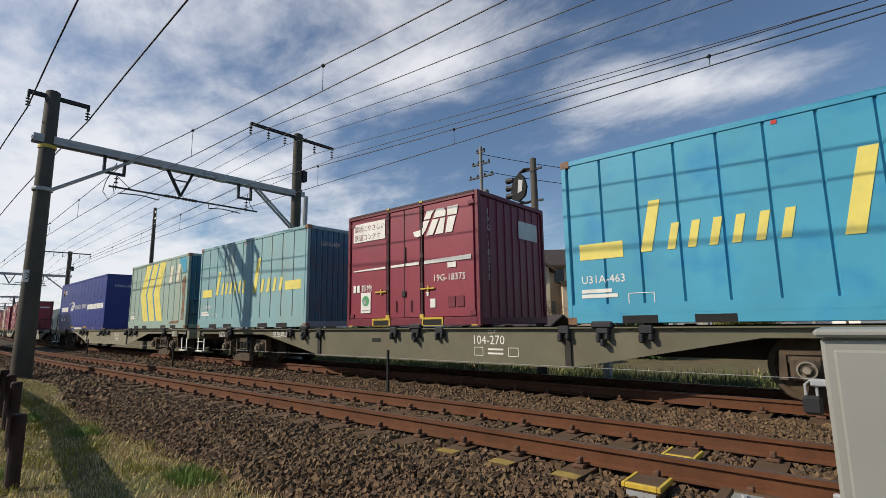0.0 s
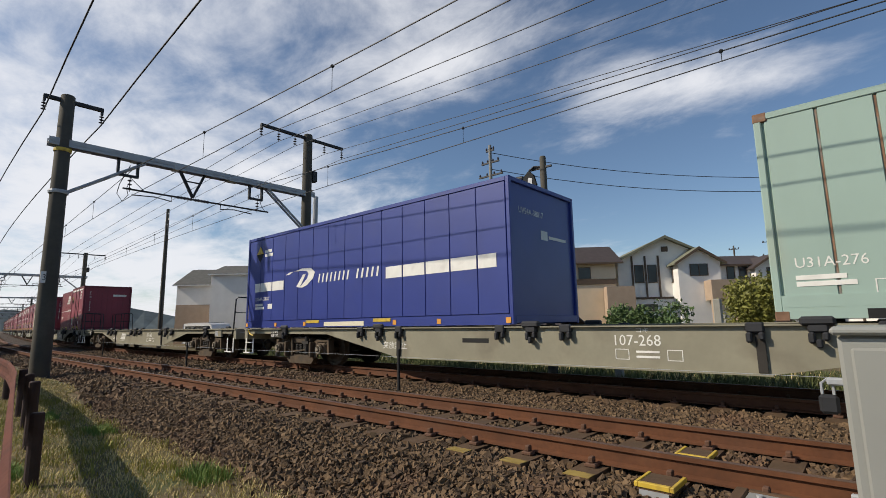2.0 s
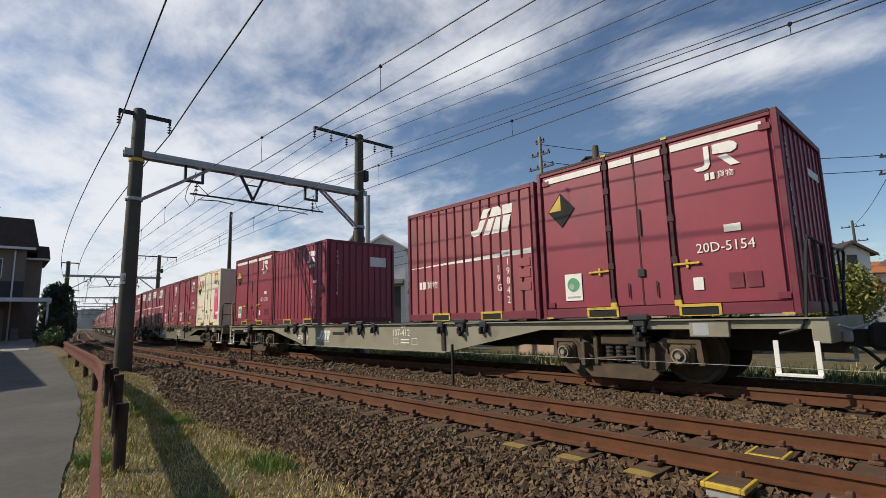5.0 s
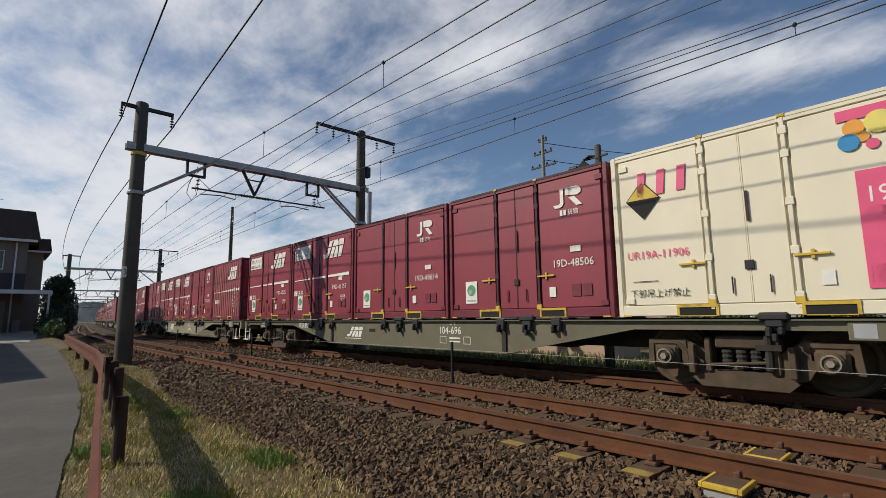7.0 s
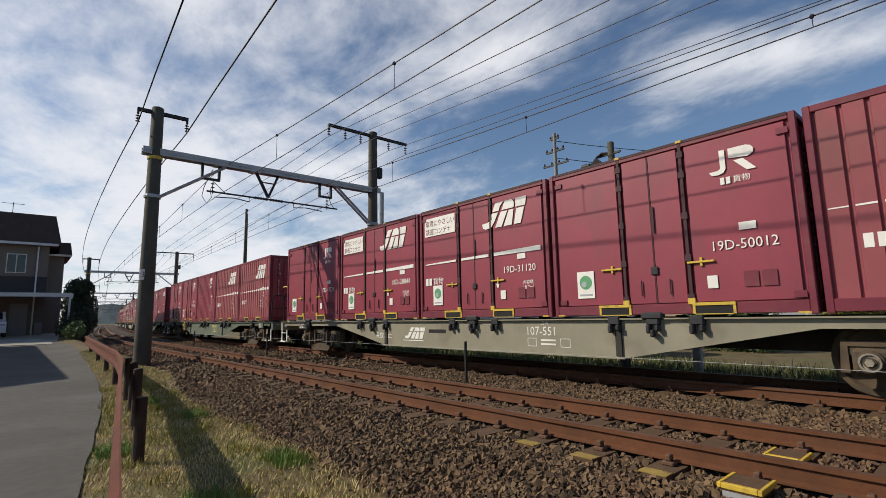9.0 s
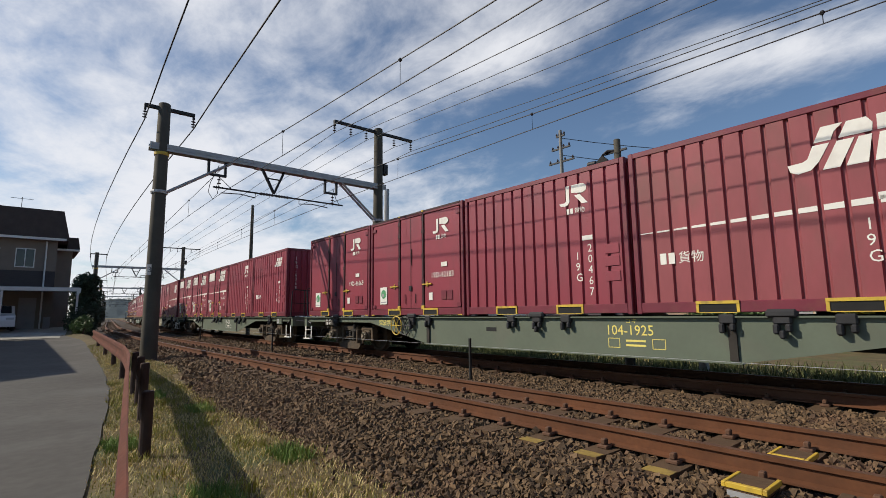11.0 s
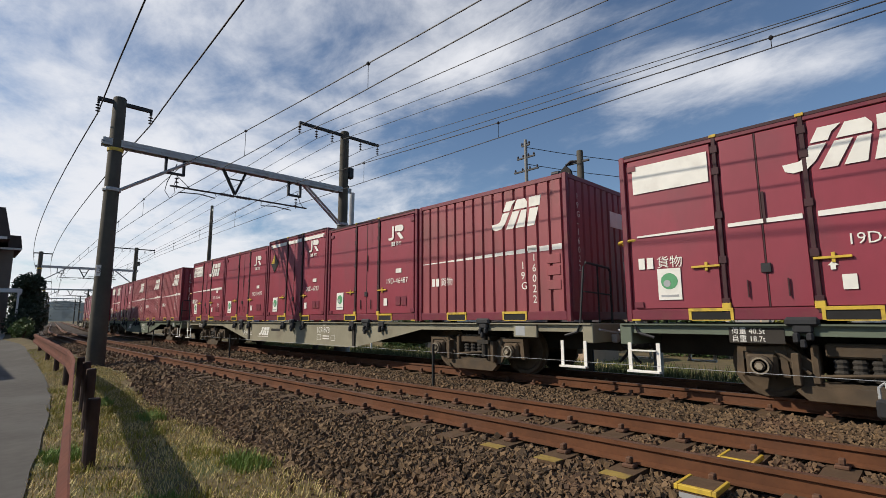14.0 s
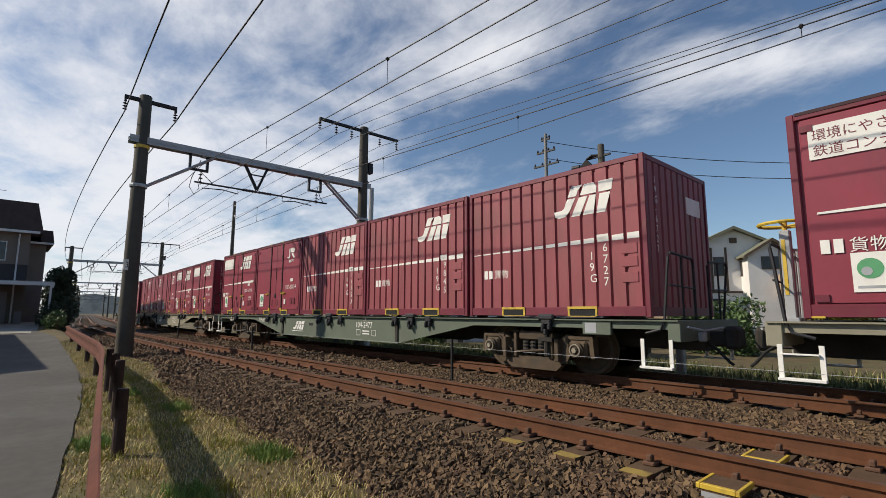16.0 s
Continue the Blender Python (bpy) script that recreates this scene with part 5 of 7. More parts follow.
def cream_container():
    c = door_container(paint=M["cream"], frame_paint=M["cream"], number="", style="none", label="cream steel container with side doors and a pink panel", extra=("no_sticker", "diamond"))
    body = c.children[0]
    L, H, a = 3.715, 2.5, 3.715 / 2
    for sy in (-1, 1):
        y, sx, flip = sy * (HALF + 0.003), -sy, sy > 0
        X = lambda f: sx * (-a + f * L)
        t = G()
        write(t, "UR19A-11906", X(0.05), y, 0.86, 0.17, 0.92, flip=flip)
        word_bars(t, X(0.10), y, H - 0.70, [0.36, 0.36, 0.36], 0.24, 0.05, 0.1, flip)
        part("pink_lettering", t, M["pink"], body, "pink painted number and letters")
        band = part("pink_panel", G().box(*sorted((X(0.79), X(0.92))), y - 0.002, y + 0.002, 0.30, 1.62).box(*sorted((X(0.76), X(0.885))), y - 0.002, y + 0.002, H - 0.28, H - 0.15), M["pink"], body, "pink panel with white figures")
        part("panel_figures", write(G(), "19A", X(0.805), y + sy * 0.004, 1.25, 0.26, 0.9, flip=flip), M["lettering"], band)
        part("panel_notice", G().box(*sorted((X(0.86), X(0.985))), y + sy * 0.003 - 0.002, y + sy * 0.003 + 0.002, 0.50, 0.62), M["lettering"], band)
        for k, (f, z, r, mat) in enumerate(((0.80, 2.12, 0.10, "orange_print"), (0.86, 2.14, 0.13, "yellow_lettering"), (0.785, 1.96, 0.10, "stripe_blue"), (0.84, 1.90, 0.06, "pink"), (0.92, 1.88, 0.09, "green"), (0.89, 2.0, 0.05, "pink"), (0.82, 2.0, 0.06, "orange_print"))):
            part("dot", G().lathe([(r, -0.001), (r, 0.001)], (X(f), y + sy * 0.002 * (1 + k % 3), z), "y", 16), M[mat], body)
        part("notice_text", write(G(), "下部吊上げ禁止", X(0.055), y, 0.30, 0.13, 0.95, flip=flip).box(*sorted((X(0.07), X(0.17))), y - 0.001, y + 0.001, 0.52, 0.53), M["black"], body)
    return c


# -- the order of the train, front to rear; each load: builder key, its middle from the wagon's middle --
WORDS = "maroon steel container with side doors and white marks"
SLOT = [7.56, 3.78, 0.0, -3.78, -7.56]
SLOGAN = "maroon steel container with side doors, white stripe and slogan panel"
RIB = "weathered maroon corrugated steel container with a white stripe"
RIB2 = "maroon corrugated steel container with a white twin mark"


def D(number, style="twin", extra=(), H=2.5):
    return door_container(number=number, style=style, extra=extra, H=H, label=WORDS if style == "twin" else SLOGAN)


def R(number, style="slant", paint=None):
    return ribbed_container(number=number, style=style, paint=paint, label=RIB if style == "slant" else RIB2)


blue_label = "faded pale blue 20-foot container with rusty seams and yellow lettering"
TRAIN = [
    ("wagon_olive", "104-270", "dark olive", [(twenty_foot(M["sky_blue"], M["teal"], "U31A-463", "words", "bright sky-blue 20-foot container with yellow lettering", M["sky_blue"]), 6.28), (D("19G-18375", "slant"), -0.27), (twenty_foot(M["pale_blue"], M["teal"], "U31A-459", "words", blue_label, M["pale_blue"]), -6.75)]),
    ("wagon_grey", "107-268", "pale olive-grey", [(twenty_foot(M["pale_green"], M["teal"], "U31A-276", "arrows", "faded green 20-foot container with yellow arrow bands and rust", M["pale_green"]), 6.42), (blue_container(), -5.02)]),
    ("wagon_grey", "107-366", "pale olive-grey", []),
    ("wagon_grey", "107-412", "pale olive-grey", [(D("20D-5154", "twin", ("white_top", "diamond", "half"), 2.6), SLOT[0]), (R("19G-19842"), SLOT[1]), (R("19G-20118", "twin", M["maroon"]), SLOT[3]), (D("20D-5761", "twin", ("white_top", "diamond"), 2.6), SLOT[4])]),
    ("wagon_olive", "104-696", "dark olive", [(cream_container(), SLOT[0]), (D("19D-48506"), SLOT[1]), (D("19D-49614"), SLOT[2]), (D("19D-41159", "slant"), SLOT[3]), (D("19D-30151", "slant"), SLOT[4])]),
    ("wagon_grey", "107-551", "pale olive-grey", [(R("19G-19219"), SLOT[0]), (D("19D-50012"), SLOT[1]), (D("19D-31120", "slant"), SLOT[2]), (D("19D-28844", "slant"), SLOT[3]), (D("19D-47731"), SLOT[4])]),
    ("wagon_green", "104-1925", "grey-green", [(R("19G-6715"), SLOT[0]), (R("19G-17605"), SLOT[1]), (R("19G-20467", "twin", M["maroon"]), SLOT[2]), (D("19D-42183"), SLOT[3]), (D("19D-46669"), SLOT[4])]),
    ("wagon_green", "104-825", "grey-green", [(R("19G-6368", "slant_small", M["maroon"]), SLOT[0]), (R("19G-18979", "twin", M["maroon"]), SLOT[1]), (D("19D-24367", "slant_blank"), SLOT[2]), (D("19D-30515", "slant"), SLOT[3]), (D("19D-27311", "slant_blank"), SLOT[4])]),
    ("wagon_grey", "107-973", "pale olive-grey", [(R("19G-16022"), SLOT[0]), (D("19D-46487"), SLOT[1]), (D("20D-6733", "twin", ("white_top", "diamond", "half"), 2.6), SLOT[2]), (D("19D-50435"), SLOT[3]), (D("19D-20244", "slant"), SLOT[4])]),
    ("wagon_green", "104-2477", "grey-green", [(R("19G-6727"), SLOT[0]), (R("19G-9845"), SLOT[1]), (R("19G-11353"), SLOT[2]), (D("19D-51034"), SLOT[3]), (D("19D-33178", "slant_blank"), SLOT[4])]),
]
CARS = []
for paint, number, kind, loads in TRAIN:
    CARS.append((wagon(M[paint], number, kind), loads))
# the two rearmost wagons: one full of smooth containers, one with a single container left on it
LAST = [(8, [(7, 4), (7, 3), (4, 1), (4, 2), (8, 3)], SLOT), (5, [(9, 3)], SLOT[:1])]
for like, picks, at in LAST:
    CARS.append((copy_thing(CARS[like][0], Matrix()), [(copy_thing(CARS[k][1][j][0], Matrix()), x) for (k, j), x in zip(picks, at)]))


def front_at(t):
    """How far the middle of the first wagon has come along the line after t seconds."""
    return -6.47 + 11.41 * t - 0.0191 * t * t


# small slack in each coupling, and how the loads sit on their wagons
SLACK = [-0.20, -0.15, 0.0, 0.10, -0.15, 0.10, 0.0, -0.30, 0.0, -0.27]
SHIFT = [0.0, 0.0, 0.0, 0.15, -0.15, 0.14, 0.0, -0.25, 0.03, 0.0]


def seat(s):
    """The pose of a wagon whose middle is s metres along the far track."""
    a, b = line(s + 7.1, FAR)[0], line(s - 7.1, FAR)[0]
    d = a - b
    return Matrix.Translation((a + b) / 2) @ Matrix.Rotation(math.atan2(d.y, d.x), 4, "Z")


def motions():
    times = [0.5 * k for k in range(33)]
    spins = [0.05 * k for k in range(321)]
    for k, (body, loads) in enumerate(CARS):
        poses = [(t, seat(front_at(t) - WAGON * k + SLACK[min(k, 9)])) for t in times]
        walk(body, poses)
        for c, at in loads:
            at += SHIFT[k] if k < 10 else 0.0
            walk(c, [(t, m @ Matrix.Translation((at, 0, DECK + 0.005))) for t, m in poses])
        if k < 10:
            for ob in body.children_recursive:
                if ob.name.startswith("wheelset"):
                    x = ob.location.x
                    walk(ob, [(t, Matrix.Translation((x, 0, 0.43)) @ Matrix.Rotation((front_at(t) + 6.47) / 0.43, 4, "Y")) for t in spins])

# ---- loose stones on the near ballast ----
CUBE_V = np.array([(x, y, z) for x in (-1, 1) for y in (-1, 1) for z in (-1, 1)]) * 0.62
CUBE_F = np.array([t for a, b, c, d in ((0, 1, 3, 2), (4, 6, 7, 5), (0, 4, 5, 1), (2, 3, 7, 6), (0, 2, 6, 4), (1, 5, 7, 3)) for t in ((a, b, c), (a, c, d))])
rng = np.random.default_rng(7)


def bed_z(y):
    u = np.array([p[0] for p in bed[1:10]])
    z = np.array([p[1] for p in bed[1:10]])
    return np.interp(y, u, z)


def stones(name, label, count, x0, x1, y0, y1, lo, hi, mat, keep=None):
    """Angular crushed stones lying in a heap over a stretch of the bed."""
    x, y = rng.uniform(x0, x1, count), rng.uniform(y0, y1, count)
    if keep is not None:
        ok = keep(x, y)
        x, y = x[ok], y[ok]
    n = len(x)
    d = np.maximum(0, BEND_AT - x)
    size = lo + (hi - lo) * rng.beta(1.6, 2.6, n)
    axes = rng.uniform(0.55, 1.35, (n, 1, 3)) * size[:, None, None]
    v = (CUBE_V[None] * rng.uniform(0.6, 1.35, (n, 8, 1)) + rng.normal(0, 0.10, (n, 8, 3))) * axes
    q = rng.normal(size=(n, 4))
    q /= np.linalg.norm(q, axis=1, keepdims=True)
    w, a, b, c = q.T
    rot = np.stack([1 - 2 * (b * b + c * c), 2 * (a * b - c * w), 2 * (a * c + b * w), 2 * (a * b + c * w), 1 - 2 * (a * a + c * c), 2 * (b * c - a * w), 2 * (a * c - b * w), 2 * (b * c + a * w), 1 - 2 * (a * a + b * b)], -1).reshape(n, 3, 3)
    v = np.einsum("nij,nkj->nki", rot, v)
    z = bed_z(y) + rng.uniform(-0.4, 0.75, n) * size + 0.02
    v += np.stack([x, y + d * d / (2 * BEND_R), z], -1)[:, None]
    f = (CUBE_F[None] + 8 * np.arange(n)[:, None, None]).reshape(-1, 3)
    me = bpy.data.meshes.new(name)
    me.vertices.add(n * 8)
    me.vertices.foreach_set("co", v.astype(np.float32).ravel())
    me.loops.add(len(f) * 3)
    me.loops.foreach_set("vertex_index", f.astype(np.int32).ravel())
    me.polygons.add(len(f))
    me.polygons.foreach_set("loop_start", np.arange(len(f), dtype=np.int32) * 3)
    me.update(calc_edges=True)
    me.materials.append(mat)
    me.shade_flat()
    return tagged(new(name, me), label, "ballast", kind="stuff")


def off_track(x, y):
    """Away from the rails, and sparser over the sleepers."""
    ok = np.ones(len(x), bool)
    for centre, first in ((NEAR, 2.39), (FAR, 2.0)):
        for side in (-0.5665, 0.5665):
            ok &= np.abs(y - centre - side) > 0.085
        over = (np.abs((first - x + 0.305) % 0.61 - 0.305) < 0.15) & (np.abs(y - centre) < 1.03)
        ok &= ~over
    return ok


stones("ballast_stones", "loose brown and grey crushed stones beside the rails", 105000, -11, 2.2, 2.42, 7.4, 0.014, 0.041, M["ballast"], off_track)
stones("ballast_stones", "loose brown and grey crushed stones along the line", 42000, -32, -11, 2.5, 7.4, 0.022, 0.065, M["ballast"], off_track)
stones("ballast_stones", "crushed stones beyond the far track", 6000, -14, 3, 7.9, 10.3, 0.035, 0.06, M["ballast"], off_track)
stones("ballast_stones", "crushed stones spilt at the toe of the ballast", 2600, -13, 2, 2.0, 2.6, 0.015, 0.035, M["ballast"], lambda x, y: rng.uniform(0, 1, len(x)) < np.clip((y - 2.0) / 0.5, 0, 1))


# ---- grass ----
def blades(name, label, count, x0, x1, y0, y1, lo, hi, width, mat, keep=None, clump=0.0, seed=3, lean=0.5):
    r = np.random.default_rng(seed)
    n0 = count
    if clump:
        cx, cy = r.uniform(x0, x1, count // 40 + 1), r.uniform(y0, y1, count // 40 + 1)
        k = r.integers(0, len(cx), n0)
        x, y = cx[k] + r.normal(0, clump, n0), cy[k] + r.normal(0, clump, n0)
    else:
        x, y = r.uniform(x0, x1, n0), r.uniform(y0, y1, n0)
    ok = np.array([keep(a, b) for a, b in zip(x, y)]) if keep else np.ones(n0, bool)
    x, y = x[ok], y[ok]
    n = len(x)
    h, az, ln = r.uniform(lo, hi, n), r.uniform(0, 6.283, n), r.uniform(0.1, lean, n)
    z = np.array([ground_z(a, b) for a, b in zip(x, y)]) - 0.005
    base = np.stack([x, y, z], -1)
    side = np.stack([-np.sin(az), np.cos(az), 0 * az], -1) * width
    tip = np.stack([np.cos(az) * ln * h, np.sin(az) * ln * h, h], -1)
    mid = tip * 0.55 + np.stack([0 * h, 0 * h, 0.08 * h], -1)
    v = np.stack([base - side, base + side, base + mid + side * 0.7, base + mid - side * 0.7, base + tip], 1)
    f = np.arange(n)[:, None] * 5
    me = bpy.data.meshes.new(name)
    quads = [(i, i + 1, i + 2, i + 3) for i in f[:, 0].tolist()]
    tris = [(i + 3, i + 2, i + 4) for i in f[:, 0].tolist()]
    me.from_pydata(v.reshape(-1, 3).tolist(), [], quads + tris)
    me.materials.append(mat)
    return tagged(new(name, me), label, "grass", kind="stuff")


def verge(x, y):
    return y > road_edge(min(x, -1)) + 0.02 + 0.10 * noise.noise(Vector((x * 2, y * 2, 1))) and y < 2.62 + 0.18 * noise.noise(Vector((x * 1.3, 0, 7))) + (0.35 if x < -13 else 0)


blades("grass", "short green verge grass beside the lane", 46000, -24, -2.5, 0.3, 3.1, 0.012, 0.045, 0.004, M["grass"], verge, seed=3)
blades("dry_grass", "straw-coloured dry grass on the verge", 38000, -20, -2.5, 0.6, 3.0, 0.02, 0.07, 0.0035, M["straw"], verge, 0.25, seed=4, lean=1.3)
blades("grass_tuft", "tufts of fresh green grass", 3500, -14, -3, 0.8, 2.5, 0.04, 0.13, 0.005, M["grass"], verge, 0.10, seed=8, lean=0.8)
for k, (gx, gy) in enumerate(((-6.9, 0.93), (-4.4, 1.28), (-8.6, 2.2), (-5.2, 2.25), (-4.2, 0.85), (-10.6, 1.9))):
    blades("grass_tuft", "thick tuft of fresh green grass", 900, gx - 0.3, gx + 0.3, gy - 0.16, gy + 0.16, 0.03, 0.12, 0.004, M["tuft"], verge, 0, seed=30 + k, lean=0.9)
blades("field_grass", "rough grass beyond the far track", 42000, -30, 5, 10.0, 15.5, 0.10, 0.42, 0.014, M["weed"], None, 0.35, seed=5, lean=0.9)
blades("field_dry_grass", "dry weeds beyond the far track", 3200, -30, 4, 10.4, 15.5, 0.1, 0.4, 0.012, M["straw"], None, 0.3, seed=6, lean=0.9)

# ---- guard rail along the lane ----
guard = thing("guard_rail", "rust-stained steel guard rail on dark posts", "guard rail")
RUN = [(-1.4, 0.215, 0.40), (-2.2, 0.325, 0.40), (-3.0, 0.43, 0.40), (-6.0, 0.835, 0.41), (-8.2, 1.14, 0.42), (-9.3, 1.30, 0.43), (-10.4, 1.42, 0.44), (-12.0, 1.57, 0.45), (-15.0, 1.70, 0.47), (-19.0, 1.85, 0.50), (-24.0, 2.05, 0.54)]
W_SECTION = [(0.0, 0.0), (0.03, -0.03), (0.034, -0.09), (0.0, -0.13), (-0.005, -0.175), (0.0, -0.22), (0.034, -0.26), (0.03, -0.32), (0.0, -0.35)]
sec = [(a, b) for a, b in W_SECTION] + [(a - 0.008, b) for a, b in reversed(W_SECTION)]
g, n = G(), len(sec)
for i, (x, y, z) in enumerate(RUN):
    d = Vector(RUN[min(i + 1, len(RUN) - 1)]) - Vector(RUN[max(i - 1, 0)])
    nrm = Vector((d.y, -d.x, 0)).normalized()
    if nrm.y > 0:
        nrm = -nrm
    g.v += [(x + nrm.x * a, y + nrm.y * a, z + b) for a, b in sec]
g.f += [(i * n + k, i * n + (k + 1) % n, (i + 1) * n + (k + 1) % n, (i + 1) * n + k) for i in range(len(RUN) - 1) for k in range(n)]
g.f += [tuple(range(n)), tuple(range((len(RUN) - 1) * n, len(RUN) * n))]
part("beam", g, M["rust"], guard, "rusty corrugated beam")
for x, y, top in ((-6.2, 1.06, 0.22), (-8.2, 1.34, 0.36), (-9.9, 1.55, 0.34), (-11.2, 1.66, 0.34), (-13.8, 1.80, 0.36), (-16.5, 1.92, 0.38), (-19.5, 2.03, 0.4), (-23, 2.15, 0.42)):
    part("post", G().lathe([(0.06, -0.8), (0.06, top), (0.05, top + 0.015)], (x, y, 0), sides=12), M["rust_post"], guard, "dark rusty post")

# ---- lineside wire fence between the tracks ----
fence = thing("wire_fence", "thin black posts with a single pale wire beside the far track", "fence")
for x in (3.1, -6.65, -16.4, -26.2):
    p = line(x, 6.3)[0]
    part("post", G().box(p.x - 0.022, p.x + 0.022, p.y - 0.022, p.y + 0.022, -0.4, 0.56, 0.006), M["black"], fence)
part("wire", G().tube([line(x, 6.3)[0] + Vector((0, 0, 0.42)) for x in (2.6, 0, -2.6, -6.65, -11.6, -16.5, -21.5, -27.0)], 0.003, 5), M["galv"], fence, "thin pale wire")

# ---- cabinet and trough beside the near rail ----
cab = thing("equipment_cabinet", "grey painted steel lineside cabinet with a padlock", "cabinet")
body = part("body", G().box(-0.125, 1.1, 2.62, 3.1, -0.5, 0.95, 0.015), M["cabinet"], cab)
part("door", G().box(-0.085, 1.0, 2.598, 2.62, -0.42, 0.90, 0.01), M["cabinet"], cab)
part("lid", G().box(-0.145, 1.12, 2.58, 3.13, 0.95, 0.985, 0.012), M["cabinet"], cab)
lock = part("padlock", G().box(-0.215, -0.145, 2.66, 2.69, 0.62, 0.70, 0.012), M["dark_steel"], cab, "grey padlock")
part("shackle", G().tube([(-0.20, 2.675, 0.70), (-0.20, 2.675, 0.745), (-0.18, 2.675, 0.765), (-0.16, 2.675, 0.745), (-0.16, 2.675, 0.70)], 0.006, 6).box(-0.18, -0.12, 2.655, 2.695, 0.74, 0.77, 0.006), M["galv"], lock)
part("hinge", G().box(-0.15, -0.12, 2.66, 2.69, 0.25, 0.31, 0.006), M["galv"], cab)
tr = thing("cable_trough", "low concrete trough with a grey steel lid", "trough", m=pose(0, 0, 0))
part("trough_wall", G().box(-0.84, -0.76, 2.7, 3.98, -0.5, -0.115, 0.01).box(-0.76, 1.3, 3.92, 3.98, -0.5, -0.115, 0.01), M["sleeper"], tr)
part("lid", G().box(-0.755, 1.3, 2.7, 3.915, -0.155, -0.12, 0.008), M["cabinet"], tr, "grey steel lid")
part("bolt", G().lathe([(0.02, 0), (0.02, 0.015)], (-0.68, 3.84, -0.121), sides=8).lathe([(0.02, 0), (0.02, 0.015)], (-0.1, 3.84, -0.121), sides=8), M["galv"], tr)


def marker(x, y0, y1, tilt=0):
    m = thing("sleeper_marker", "yellow-edged plate fixed over a sleeper", "marker", "yellow markers on sleepers", pose(x, (y0 + y1) / 2, -0.166, 0, 0, tilt))
    h = (y1 - y0) / 2
    part("plate", G().box(-0.125, 0.125, -h, h, 0.0, 0.06, 0.01), M["sleeper"], m)
    part("yellow_edge", G().box(-0.135, -0.108, -h - 0.01, h + 0.01, 0.03, 0.066, 0.004).box(0.108, 0.135, -h - 0.01, h + 0.01, 0.03, 0.066, 0.004).box(-0.108, 0.108, -h - 0.01, -h + 0.025, 0.03, 0.066, 0.004), M["yellow"], m)
    part("front", G().box(-0.10, 0.10, -h - 0.016, -h - 0.011, -0.08, 0.02), M["galv"], m)


marker(-1.27, 4.56, 4.84)
marker(-1.27, 3.62, 3.90)
wedge = thing("yellow_wedge", "yellow and grey striped wedge on the stones", "marker", "yellow markers on sleepers", pose(-1.36, 3.24, -0.29, 0, 6, 12))
part("block", G().prism([(-0.13, 0), (0.13, 0), (0.11, 0.09), (-0.11, 0.09)], -0.2, 0.2), M["yellow"], wedge)
part("stripe", G().box(-0.115, 0.115, -0.06, 0.02, 0.088, 0.094), M["concrete"], wedge)
part("conduit", G().tube([(0.05, 0.15, 0.05), (0.2, 0.3, 0.1), (0.3, 0.36, 0.12)], 0.035, 8), M["concrete"], wedge)
for k in (1, 2, 3):
    s = 2.39 - 0.61 * (6 + k)
    tagged(part("sleeper_paint", G().box(s - 0.11, s + 0.11, 3.66, 3.78, -0.1675, -0.163), M["yellow_faded"]), "faded yellow paint on a sleeper end", "paint mark", "painted sleeper ends")

# ---- north side: signal, poles, mirror ----
sig = thing("railway_signal", "black signal head on a tall concrete post, seen from behind", "signal")
part("post", G().lathe([(0.125, -0.8), (0.11, 2.5), (0.085, 5.5), (0.07, 5.52)], (-6.36, 11.5, 0), sides=14), M["pole"], sig, smooth=True)
part("arm", G().box(-6.95, -6.1, 11.47, 11.53, 4.28, 4.33).box(-6.75, -6.1, 11.47, 11.53, 5.18, 5.23), M["dark_steel"], sig)
hd = part("signal_head", G().prism([(-6.98, 4.42), (-6.80, 4.34), (-6.60, 4.46), (-6.52, 4.74), (-6.60, 5.02), (-6.74, 5.16), (-6.90, 5.02), (-7.02, 4.74)], 11.36, 11.44).prism([(-6.92, 4.50), (-6.78, 4.44), (-6.64, 4.54), (-6.60, 4.74), (-6.66, 4.95), (-6.75, 5.04), (-6.85, 4.94), (-6.95, 4.72)], 11.44, 11.56), M["black"], sig)
part("back_plate", G().prism([(-6.80, 4.58), (-6.66, 4.62), (-6.63, 4.92), (-6.76, 4.96)], 11.352, 11.358), M["galv"], hd, "pale inspection plate")
for z in (4.55, 4.78, 5.0):
    part("hood", G().lathe([(0.075, 0), (0.085, -0.22)], (-6.96, 11.42, z), "x", 10), M["dark_steel"], hd)
part("bracket", G().tube([(-6.74, 11.4, 5.16), (-6.62, 11.45, 5.26), (-6.36, 11.5, 5.22)], 0.035, 6), M["dark_steel"], hd)
part("bracket", G().tube([(-6.78, 11.4, 4.36), (-6.6, 11.45, 4.28), (-6.42, 11.5, 4.32)], 0.035, 6), M["dark_steel"], hd)
part("conduit", G().tube([(-6.20, 11.42, -0.6), (-6.24, 11.42, 4.3)], 0.022, 6), M["dark_steel"], sig)
for z in (1.4, 2.3, 3.9):
    part("band", G().lathe([(0.122, -0.02), (0.124, 0.02)], (-6.36, 11.5, z), sides=14), M["galv"], sig)
part("plate", G().box(-6.58, -6.48, 11.36, 11.4, 2.9, 3.6), M["dark_steel"], sig)


